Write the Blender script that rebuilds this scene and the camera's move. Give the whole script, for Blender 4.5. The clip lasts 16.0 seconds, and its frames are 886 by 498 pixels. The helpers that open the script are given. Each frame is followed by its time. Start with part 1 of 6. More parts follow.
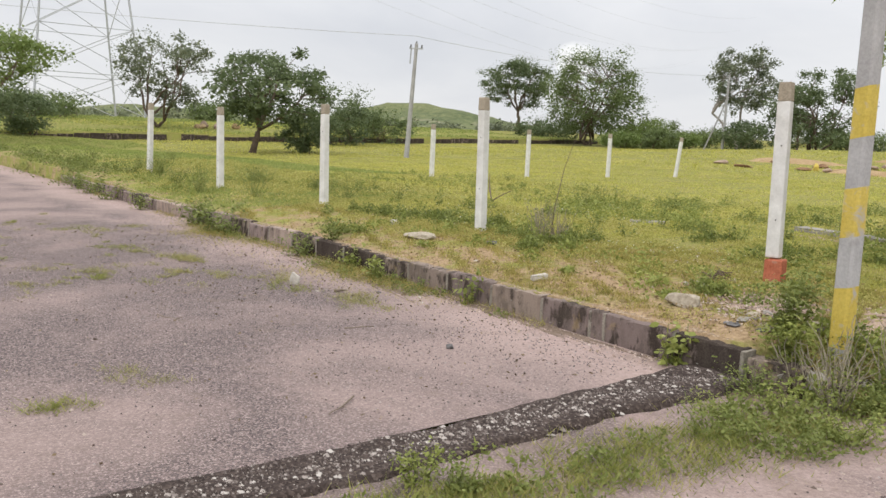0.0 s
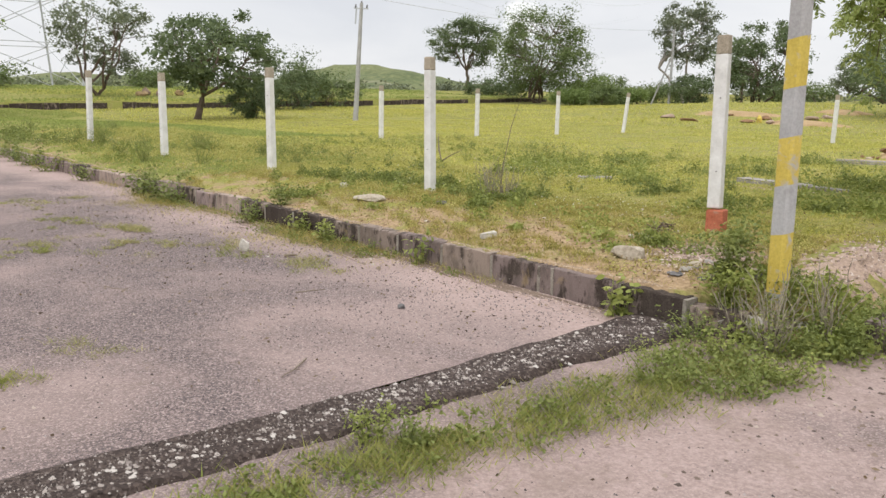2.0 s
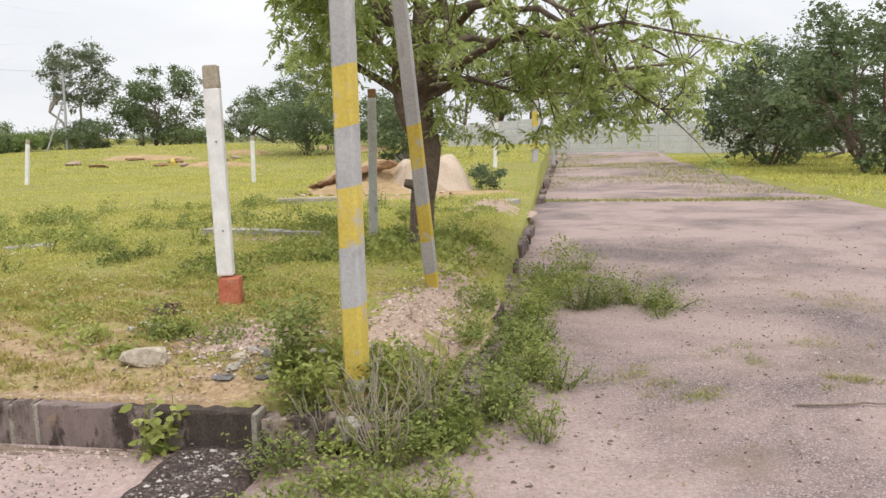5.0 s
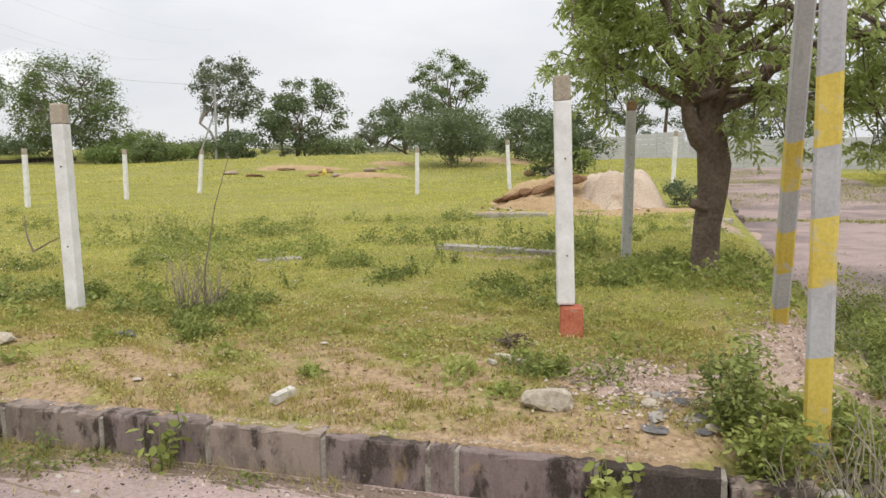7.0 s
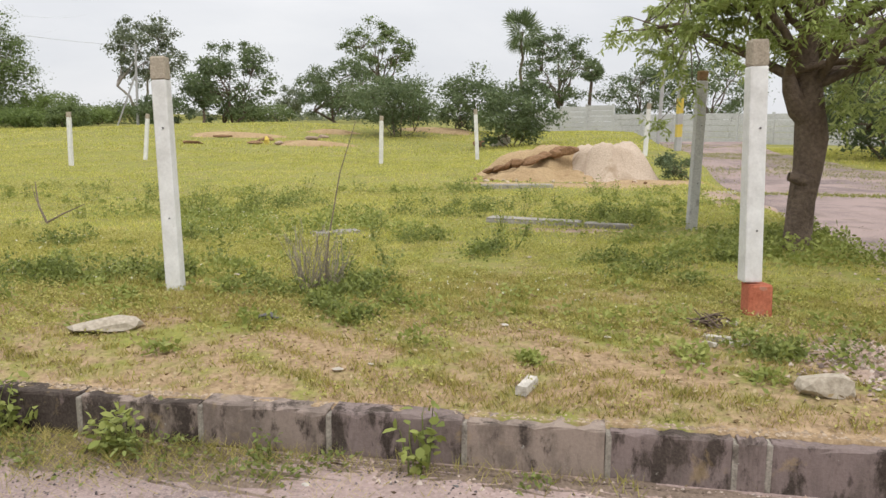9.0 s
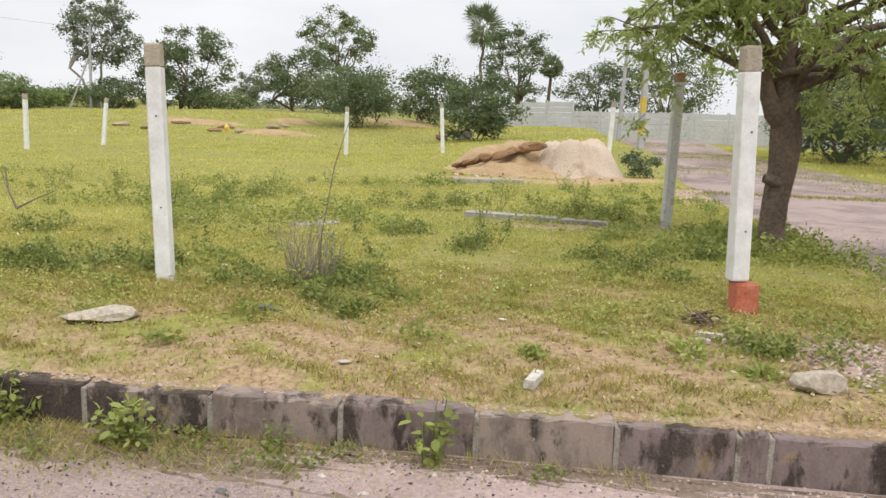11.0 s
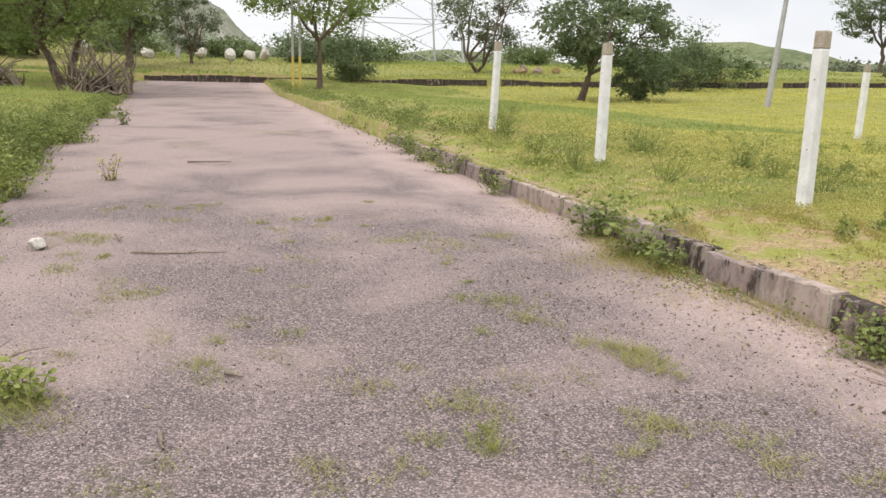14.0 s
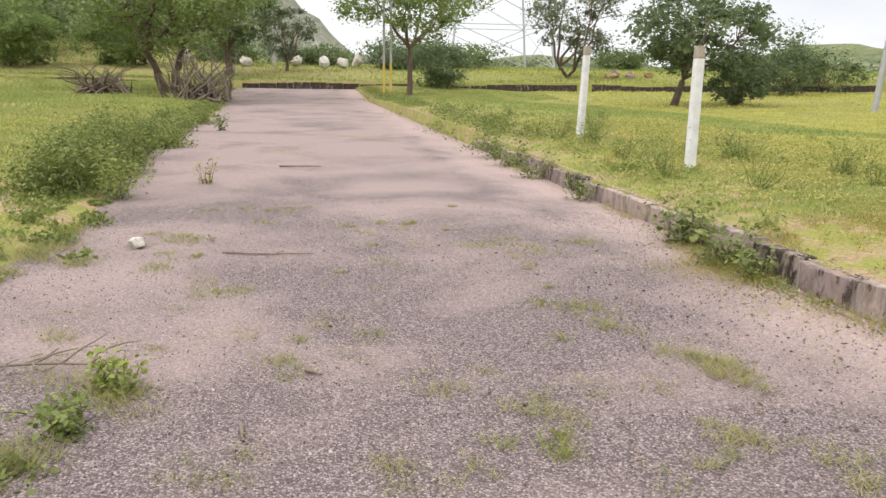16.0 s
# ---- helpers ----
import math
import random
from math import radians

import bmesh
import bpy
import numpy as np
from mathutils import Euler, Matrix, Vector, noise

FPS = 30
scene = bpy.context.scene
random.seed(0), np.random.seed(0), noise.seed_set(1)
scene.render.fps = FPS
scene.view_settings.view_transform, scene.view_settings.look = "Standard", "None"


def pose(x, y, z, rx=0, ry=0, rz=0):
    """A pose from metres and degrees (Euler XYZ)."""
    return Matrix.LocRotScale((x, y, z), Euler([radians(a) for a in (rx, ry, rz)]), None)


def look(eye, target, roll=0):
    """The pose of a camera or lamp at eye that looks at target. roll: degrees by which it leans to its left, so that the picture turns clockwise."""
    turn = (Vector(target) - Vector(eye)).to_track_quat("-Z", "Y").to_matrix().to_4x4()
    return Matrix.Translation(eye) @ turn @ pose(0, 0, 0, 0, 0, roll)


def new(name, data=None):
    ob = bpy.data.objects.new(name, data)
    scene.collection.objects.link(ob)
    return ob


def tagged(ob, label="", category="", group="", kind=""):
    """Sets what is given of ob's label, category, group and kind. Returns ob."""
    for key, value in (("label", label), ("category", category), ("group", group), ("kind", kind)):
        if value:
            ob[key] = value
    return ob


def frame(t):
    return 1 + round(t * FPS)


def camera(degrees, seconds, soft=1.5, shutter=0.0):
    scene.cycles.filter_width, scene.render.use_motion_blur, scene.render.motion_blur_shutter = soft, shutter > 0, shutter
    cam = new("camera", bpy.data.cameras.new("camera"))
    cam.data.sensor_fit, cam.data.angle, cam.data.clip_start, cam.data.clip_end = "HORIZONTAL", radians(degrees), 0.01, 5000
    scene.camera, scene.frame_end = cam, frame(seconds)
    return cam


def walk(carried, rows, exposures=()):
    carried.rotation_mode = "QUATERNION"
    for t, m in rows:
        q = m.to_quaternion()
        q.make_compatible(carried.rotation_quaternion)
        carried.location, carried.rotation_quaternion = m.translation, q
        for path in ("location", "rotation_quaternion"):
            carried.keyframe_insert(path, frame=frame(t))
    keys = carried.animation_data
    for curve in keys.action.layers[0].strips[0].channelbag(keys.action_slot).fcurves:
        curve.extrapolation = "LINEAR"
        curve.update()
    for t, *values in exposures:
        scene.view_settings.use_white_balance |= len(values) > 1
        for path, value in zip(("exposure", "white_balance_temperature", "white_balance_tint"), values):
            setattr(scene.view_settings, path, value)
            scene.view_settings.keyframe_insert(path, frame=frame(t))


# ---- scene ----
cam = camera(57.7, 16.0)
PATH = [
    (0, (4.357, -4.396, 1.424), (2.797, -3.178, 1.141), 2.1),
    (0.5, (4.363, -4.388, 1.424), (2.766, -3.223, 1.122), 1.5),
    (1, (4.365, -4.397, 1.426), (2.756, -3.249, 1.115), 1.3),
    (1.5, (4.373, -4.403, 1.429), (2.782, -3.234, 1.111), 1.1),
    (2, (4.412, -4.392, 1.419), (2.937, -3.094, 1.045), 0.7),
    (2.5, (4.407, -4.248, 1.404), (3.068, -2.822, 0.987), 0.7),
    (3, (4.234, -4.095, 1.383), (3.108, -2.49, 0.989), 0.6),
    (3.5, (3.983, -3.813, 1.426), (3.328, -1.955, 1.083), -0.1),
    (3.7, (3.89, -3.687, 1.421), (3.425, -1.769, 1.101), -0.4),
    (4.3, (3.52, -3.52, 1.425), (3.31, -1.561, 1.12), -0.7),
    (5.0, (3.12, -3.42, 1.43), (2.84, -1.46, 1.155), -1.1),
    (5.8, (2.652, -3.346, 1.452), (2.229, -1.407, 1.204), -1.4),
    (6, (2.466, -3.352, 1.469), (2.014, -1.419, 1.225), -1.4),
    (6.5, (2.074, -3.325, 1.475), (1.58, -1.401, 1.24), -1.5),
    (7, (1.518, -3.238, 1.484), (0.966, -1.331, 1.242), -0.6),
    (7.5, (1.033, -3.241, 1.464), (0.426, -1.351, 1.217), 0.3),
    (8, (0.505, -3.186, 1.442), (-0.213, -1.338, 1.181), 0.8),
    (8.5, (0.142, -3.188, 1.458), (-0.434, -1.295, 1.167), 0.3),
    (9, (-0.141, -3.218, 1.459), (-0.477, -1.272, 1.144), 0.4),
    (9.2, (-0.239, -3.199, 1.443), (-0.558, -1.249, 1.128), 0.5),
    (10.2, (-0.36, -3.25, 1.455), (-0.55, -1.285, 1.13), 1.6),
    (11.5, (-0.436, -3.335, 1.48), (-0.772, -1.395, 1.131), 3.1),
    (12, (-0.495, -3.365, 1.467), (-1.156, -1.513, 1.1), 3.0),
    (12.5, (-0.532, -3.373, 1.456), (-1.441, -1.633, 1.073), 2.7),
    (13, (-0.546, -3.369, 1.449), (-1.654, -1.754, 1.045), 2.9),
    (13.5, (-0.586, -3.397, 1.422), (-2.111, -2.178, 0.989), 2.5),
    (14, (-0.615, -3.424, 1.414), (-2.481, -2.854, 0.974), 1.5),
    (14.5, (-0.598, -3.402, 1.411), (-2.506, -2.996, 0.972), 1.1),
    (15, (-0.589, -3.38, 1.405), (-2.506, -3.018, 0.966), 1.1),
    (15.5, (-0.585, -3.376, 1.411), (-2.506, -3.023, 0.98), 1.0),
    (16, (-0.585, -3.382, 1.409), (-2.505, -3.023, 0.978), 1.0),
]
walk(cam, [(t, look(eye, target, roll)) for t, eye, target, roll in PATH],
     [(0, -0.04), (1.5, 0.02), (2.0, 0.04), (2.5, 0.28), (3.0, 0.36), (3.5, 0.27), (5.0, 0.14), (6.0, 0.09), (7.0, 0.0), (9.0, 0.0), (11.5, 0.13), (13.0, 0.12), (14.0, 0.2), (15.0, 0.27), (16.0, 0.27)])

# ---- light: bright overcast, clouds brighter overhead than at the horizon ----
world = bpy.data.worlds.new("overcast_sky")
scene.world = world
world.use_nodes = True
wn, wl = world.node_tree.nodes, world.node_tree.links
wn.clear()


def wnode(kind, **inputs):
    n = wn.new(kind)
    for key, value in inputs.items():
        n.inputs[key.replace("_", " ")].default_value = value
    return n


SUN_EL, SUN_AZ = radians(58), radians(150)
sky = wnode("ShaderNodeTexSky")
sky.sky_type, sky.sun_disc, sky.sun_elevation, sky.sun_rotation = "NISHITA", False, SUN_EL, SUN_AZ
sky_dim = wnode("ShaderNodeMix")
sky_dim.data_type, sky_dim.blend_type = "RGBA", "MULTIPLY"
sky_dim.inputs[0].default_value = 1.0
sky_dim.inputs[7].default_value = (0.1, 0.1, 0.1, 1)
wl.new(sky.outputs[0], sky_dim.inputs[6])
where = wnode("ShaderNodeTexCoord")
stretch = wnode("ShaderNodeMapping")
stretch.inputs["Scale"].default_value = (1.0, 1.0, 2.6)
wl.new(where.outputs["Generated"], stretch.inputs["Vector"])
puffs = wnode("ShaderNodeTexNoise", Scale=2.3, Detail=7.0, Roughness=0.55, Distortion=0.35)
wl.new(stretch.outputs[0], puffs.inputs["Vector"])
tone = wnode("ShaderNodeValToRGB")
tone.color_ramp.elements[0].position, tone.color_ramp.elements[0].color = 0.32, (0.75, 0.765, 0.81, 1)
tone.color_ramp.elements[1].position, tone.color_ramp.elements[1].color = 0.68, (0.94, 0.94, 0.955, 1)
wl.new(puffs.outputs["Fac"], tone.inputs["Fac"])
# the white cumulus low over the far field
warp = wnode("ShaderNodeTexNoise", Scale=40.0, Detail=4.0, Roughness=0.6)
wl.new(where.outputs["Generated"], warp.inputs["Vector"])
bend = wnode("ShaderNodeVectorMath")
bend.operation = "MULTIPLY_ADD"
wl.new(warp.outputs["Color"], bend.inputs[0])
bend.inputs[1].default_value = (0.022, 0.022, 0.022)
wl.new(where.outputs["Generated"], bend.inputs[2])
reach = wnode("ShaderNodeVectorMath")
reach.operation = "DISTANCE"
wl.new(bend.outputs[0], reach.inputs[0])
reach.inputs[1].default_value = (-0.6727, 0.7353, 0.1022)
puff = wnode("ShaderNodeMapRange", From_Min=0.026, From_Max=0.017, To_Min=0.0, To_Max=1.0)
puff.clamp = True
wl.new(reach.outputs["Value"], puff.inputs["Value"])
lit = wnode("ShaderNodeMix")
lit.data_type = "RGBA"
lit.inputs[7].default_value = (1.05, 1.05, 1.05, 1)
wl.new(puff.outputs[0], lit.inputs[0])
wl.new(tone.outputs[0], lit.inputs[6])
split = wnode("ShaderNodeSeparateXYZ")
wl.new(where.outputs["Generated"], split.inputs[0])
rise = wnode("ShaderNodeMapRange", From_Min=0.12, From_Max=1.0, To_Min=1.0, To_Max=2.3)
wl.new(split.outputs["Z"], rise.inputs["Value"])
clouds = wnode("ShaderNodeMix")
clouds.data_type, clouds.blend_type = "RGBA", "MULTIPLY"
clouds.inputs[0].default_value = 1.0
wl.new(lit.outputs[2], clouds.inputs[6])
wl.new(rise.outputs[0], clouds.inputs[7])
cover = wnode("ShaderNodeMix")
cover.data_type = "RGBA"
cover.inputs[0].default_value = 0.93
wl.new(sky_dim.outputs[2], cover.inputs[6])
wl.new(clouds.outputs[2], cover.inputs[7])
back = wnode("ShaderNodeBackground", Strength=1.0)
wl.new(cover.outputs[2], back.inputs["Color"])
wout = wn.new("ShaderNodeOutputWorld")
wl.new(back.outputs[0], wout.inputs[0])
lamp = bpy.data.lights.new("sun", "SUN")
lamp.energy, lamp.angle, lamp.color = 1.3, radians(14), (1.0, 0.96, 0.9)
sun = new("sun", lamp)
sun.rotation_euler = (radians(90) - SUN_EL, 0, math.pi - SUN_AZ)

# ---- materials ----
def mat(name):
    m = bpy.data.materials.new(name)
    m.use_nodes = True
    nt = m.node_tree
    return m, nt.nodes, nt.links, nt.nodes["Principled BSDF"]


def node(ns, kind, **inputs):
    n = ns.new(kind)
    for key, value in inputs.items():
        n.inputs[key.replace("_", " ")].default_value = value
    return n


def place_coords(ns, ls):
    """World position, so that grain has its real size on every object."""
    return ns.new("ShaderNodeNewGeometry").outputs["Position"]


def ramp(ns, ls, source, *stops):
    r = ns.new("ShaderNodeValToRGB")
    while len(r.color_ramp.elements) < len(stops):
        r.color_ramp.elements.new(0.5)
    for e, (pos, col) in zip(r.color_ramp.elements, stops):
        e.position, e.color = pos, (*col, 1)
    ls.new(source, r.inputs["Fac"])
    return r.outputs["Color"]


def mixed(ns, ls, fac, a, b, blend="MIX"):
    m = ns.new("ShaderNodeMix")
    m.data_type, m.blend_type = "RGBA", blend
    for sock, value in ((m.inputs[0], fac), (m.inputs[6], a), (m.inputs[7], b)):
        if isinstance(value, bpy.types.NodeSocket):
            ls.new(value, sock)
        elif isinstance(value, (int, float)):
            sock.default_value = value
        else:
            sock.default_value = (*value, 1)
    return m.outputs[2]


def noise_of(ns, ls, coords, scale, detail=4.0, rough=0.55, distort=0.0):
    n = node(ns, "ShaderNodeTexNoise", Scale=scale, Detail=detail, Roughness=rough, Distortion=distort)
    ls.new(coords, n.inputs["Vector"])
    return n.outputs["Fac"]


def step_of(ns, ls, source, lo, hi):
    n = node(ns, "ShaderNodeMapRange", From_Min=lo, From_Max=hi)
    n.clamp = True
    ls.new(source, n.inputs["Value"])
    return n.outputs[0]


def bumped(ns, ls, bsdf, source, strength=0.4, distance=0.01):
    b = node(ns, "ShaderNodeBump", Strength=strength, Distance=distance)
    ls.new(source, b.inputs["Height"])
    ls.new(b.outputs[0], bsdf.inputs["Normal"])


def grainy(name, dark, light, scale=6.0, fine=60.0, rough=0.9, bump=0.3, depth=0.005, stain=None, stain_scale=2.0, stain_from=0.55, mottle=0.45):
    """Mineral or painted surface: broad tone, fine grain, and stains with a shape of their own."""
    m, ns, ls, bsdf = mat(name)
    co = place_coords(ns, ls)
    broad = noise_of(ns, ls, co, scale)
    grain = noise_of(ns, ls, co, fine, 3.0, 0.6)
    col = ramp(ns, ls, broad, (0.3, dark), (0.7, light))
    col = mixed(ns, ls, mottle, col, ramp(ns, ls, grain, (0.3, tuple(c * 0.55 for c in dark)), (0.7, tuple(min(1, c * 1.2) for c in light))))
    if stain:
        spots = step_of(ns, ls, noise_of(ns, ls, co, stain_scale, 6.0, 0.62, 0.6), stain_from, stain_from + 0.13)
        col = mixed(ns, ls, spots, col, stain)
    ls.new(col, bsdf.inputs["Base Color"])
    bsdf.inputs["Roughness"].default_value = rough
    bsdf.inputs["Specular IOR Level"].default_value = 0.25
    bumped(ns, ls, bsdf, grain, bump, depth)
    return m


def leafy(name, *cols, rough=0.6, through_light=0.35, patch_scale=0.25):
    """Leaves and blades: every blade its own tone, and broad drifts of tone."""
    m, ns, ls, bsdf = mat(name)
    isl = ns.new("ShaderNodeNewGeometry")
    own = isl.outputs["Random Per Island"]
    drift = noise_of(ns, ls, isl.outputs["Position"], patch_scale, 4.0, 0.6)
    add = node(ns, "ShaderNodeMath")
    add.operation = "MULTIPLY_ADD"
    ls.new(own, add.inputs[0])
    add.inputs[1].default_value = 0.55
    sub = node(ns, "ShaderNodeMapRange", From_Min=0.3, From_Max=0.7, To_Min=0.0, To_Max=0.45)
    ls.new(drift, sub.inputs["Value"])
    ls.new(sub.outputs[0], add.inputs[2])
    stops = [(k / max(1, len(cols) - 1), c) for k, c in enumerate(cols)]
    col = ramp(ns, ls, add.outputs[0], *stops)
    ls.new(col, bsdf.inputs["Base Color"])
    bsdf.inputs["Roughness"].default_value = rough
    bsdf.inputs["Specular IOR Level"].default_value = 0.3
    tr = ns.new("ShaderNodeBsdfTranslucent")
    ls.new(col, tr.inputs["Color"])
    mx = node(ns, "ShaderNodeMixShader", Fac=through_light)
    ls.new(bsdf.outputs[0], mx.inputs[1])
    ls.new(tr.outputs[0], mx.inputs[2])
    ls.new(mx.outputs[0], ns["Material Output"].inputs["Surface"])
    return m


def road_material(name, kerb_sand=True, soil=0.60, sandy=0.48, cover=0.6):
    m, ns, ls, bsdf = mat(name)
    co = place_coords(ns, ls)
    # chips of uneven outline: the cells are bent by a fine noise
    bend = node(ns, "ShaderNodeTexNoise", Scale=60.0, Detail=2.0)
    ls.new(co, bend.inputs["Vector"])
    shifted = ns.new("ShaderNodeVectorMath")
    shifted.operation = "MULTIPLY_ADD"
    ls.new(bend.outputs["Color"], shifted.inputs[0])
    shifted.inputs[1].default_value = (0.014, 0.014, 0.014)
    ls.new(co, shifted.inputs[2])
    cells = node(ns, "ShaderNodeTexVoronoi", Scale=105.0)
    ls.new(shifted.outputs[0], cells.inputs["Vector"])
    chips = ramp(ns, ls, cells.outputs["Color"], (0.15, (0.045, 0.035, 0.034)), (0.4, (0.16, 0.117, 0.112)), (0.6, (0.265, 0.196, 0.186)), (0.9, (0.49, 0.39, 0.36)))
    # shade in the crevices between chips, painted as a near-black colour
    crevice_shade = step_of(ns, ls, cells.outputs["Distance"], 0.42, 0.75)
    chips = mixed(ns, ls, crevice_shade, chips, (0.04, 0.033, 0.032))
    coarse = node(ns, "ShaderNodeTexVoronoi", Scale=38.0)
    ls.new(shifted.outputs[0], coarse.inputs["Vector"])
    few = step_of(ns, ls, coarse.outputs["Distance"], 0.30, 0.22)
    big = ramp(ns, ls, coarse.outputs["Color"], (0.0, (0.05, 0.042, 0.042)), (0.5, (0.19, 0.155, 0.15)), (1.0, (0.46, 0.40, 0.38)))
    chips = mixed(ns, ls, few, chips, mixed(ns, ls, 0.45, chips, big))
    fine = noise_of(ns, ls, co, 210.0, 2.0)
    chips = mixed(ns, ls, 0.3, chips, ramp(ns, ls, fine, (0.3, (0.07, 0.056, 0.055)), (0.7, (0.33, 0.27, 0.25))))
    sand_shape = noise_of(ns, ls, co, 0.55, 6.0, 0.6, 0.4)
    # more sand has been washed towards the road mouth
    lay = ns.new("ShaderNodeSeparateXYZ")
    ls.new(co, lay.inputs[0])
    mouth = node(ns, "ShaderNodeMapRange", From_Min=-3.5, From_Max=0.5, To_Min=0.0, To_Max=0.09 if kerb_sand else 0.0)
    ls.new(lay.outputs["X"], mouth.inputs["Value"])
    away = node(ns, "ShaderNodeMapRange", From_Min=-6.0, From_Max=-13.0, To_Min=0.0, To_Max=0.16 if kerb_sand else 0.0)
    ls.new(lay.outputs["X"], away.inputs["Value"])
    drifts = node(ns, "ShaderNodeMath")
    ls.new(mouth.outputs[0], drifts.inputs[0])
    ls.new(away.outputs[0], drifts.inputs[1])
    washed = node(ns, "ShaderNodeMath")
    ls.new(sand_shape, washed.inputs[0])
    ls.new(drifts.outputs[0], washed.inputs[1])
    sand_fac = step_of(ns, ls, washed.outputs[0], sandy, sandy + 0.2)
    sand = ramp(ns, ls, noise_of(ns, ls, co, 40.0, 4.0, 0.65), (0.3, (0.283, 0.208, 0.186)), (0.7, (0.448, 0.343, 0.309)))
    col = mixed(ns, ls, sand_fac, chips, mixed(ns, ls, cover, chips, sand))
    # drifted sand along the kerb and along the far side
    sep = ns.new("ShaderNodeSeparateXYZ")
    ls.new(co, sep.inputs[0])
    wob = noise_of(ns, ls, co, 0.9, 5.0, 0.6)
    add = node(ns, "ShaderNodeMath")
    add.operation = "MULTIPLY_ADD"
    ls.new(wob, add.inputs[0])
    add.inputs[1].default_value = 1.8
    ls.new(sep.outputs["Y"], add.inputs[2])
    edge = step_of(ns, ls, add.outputs[0], -0.15, 0.6)
    if kerb_sand:
        col = mixed(ns, ls, edge, col, sand)
    dirt = step_of(ns, ls, noise_of(ns, ls, co, 1.4, 6.0, 0.65, 0.5), soil, soil + 0.14)
    col = mixed(ns, ls, dirt, col, mixed(ns, ls, 0.6, col, (0.17, 0.13, 0.10)))
    ls.new(col, bsdf.inputs["Base Color"])
    bsdf.inputs["Roughness"].default_value = 0.92
    bsdf.inputs["Specular IOR Level"].default_value = 0.2
    bumped(ns, ls, bsdf, cells.outputs["Distance"], 0.6, 0.006)
    return m


def strip_material():
    m, ns, ls, bsdf = mat("old_tar_and_chippings")
    co = place_coords(ns, ls)
    cells = node(ns, "ShaderNodeTexVoronoi", Scale=75.0, Randomness=1.0)
    ls.new(co, cells.inputs["Vector"])
    chips = ramp(ns, ls, cells.outputs["Color"], (0.0, (0.028, 0.021, 0.018)), (0.5, (0.058, 0.043, 0.037)), (0.8, (0.095, 0.072, 0.062)), (0.975, (0.20, 0.165, 0.145)))
    broad = noise_of(ns, ls, co, 3.0, 5.0)
    col = mixed(ns, ls, step_of(ns, ls, broad, 0.58, 0.8), chips, (0.085, 0.064, 0.054))
    ls.new(col, bsdf.inputs["Base Color"])
    bsdf.inputs["Roughness"].default_value = 0.9
    bsdf.inputs["Specular IOR Level"].default_value = 0.15
    bumped(ns, ls, bsdf, cells.outputs["Distance"], 0.7, 0.01)
    return m


def ground_material():
    m, ns, ls, bsdf = mat("grassy_soil")
    co = place_coords(ns, ls)
    broad = noise_of(ns, ls, co, 0.22, 6.0, 0.62)
    mid = noise_of(ns, ls, co, 2.3, 8.0, 0.7)
    fine = noise_of(ns, ls, co, 26.0, 4.0, 0.7)
    green = ramp(ns, ls, broad, (0.3, (0.19, 0.20, 0.052)), (0.52, (0.27, 0.27, 0.072)), (0.75, (0.37, 0.335, 0.104)))
    green = mixed(ns, ls, 0.5, green, ramp(ns, ls, fine, (0.32, (0.085, 0.094, 0.024)), (0.68, (0.27, 0.27, 0.07))))
    soil = ramp(ns, ls, fine, (0.3, (0.20, 0.128, 0.078)), (0.7, (0.46, 0.325, 0.21)))
    sep = ns.new("ShaderNodeSeparateXYZ")
    ls.new(co, sep.inputs[0])
    # the turf thins out towards the kerb
    trodden = node(ns, "ShaderNodeMath")
    trodden.operation = "MULTIPLY_ADD"
    zone = step_of(ns, ls, sep.outputs["Y"], 2.0, 0.3)
    for side in (step_of(ns, ls, sep.outputs["Y"], -3.0, -1.0), step_of(ns, ls, sep.outputs["X"], -6.0, -2.5)):
        both = node(ns, "ShaderNodeMath")
        both.operation = "MULTIPLY"
        ls.new(zone, both.inputs[0])
        ls.new(side, both.inputs[1])
        zone = both.outputs[0]
    ls.new(zone, trodden.inputs[0])
    trodden.inputs[1].default_value = 0.085
    ls.new(mid, trodden.inputs[2])
    bare = step_of(ns, ls, trodden.outputs[0], 0.46, 0.60)
    meadow = step_of(ns, ls, sep.outputs["Y"], 4.0, 1.2)
    thin = node(ns, "ShaderNodeMath")
    thin.operation = "MULTIPLY_ADD"
    ls.new(meadow, thin.inputs[0])
    thin.inputs[1].default_value = 0.62
    thin.inputs[2].default_value = 0.28
    worn = node(ns, "ShaderNodeMath")
    worn.operation = "MULTIPLY"
    ls.new(bare, worn.inputs[0])
    ls.new(thin.outputs[0], worn.inputs[1])
    col = mixed(ns, ls, worn.outputs[0], green, soil)
    ls.new(col, bsdf.inputs["Base Color"])
    bsdf.inputs["Roughness"].default_value = 1.0
    bsdf.inputs["Specular IOR Level"].default_value = 0.1
    bumped(ns, ls, bsdf, fine, 0.5, 0.02)
    return m


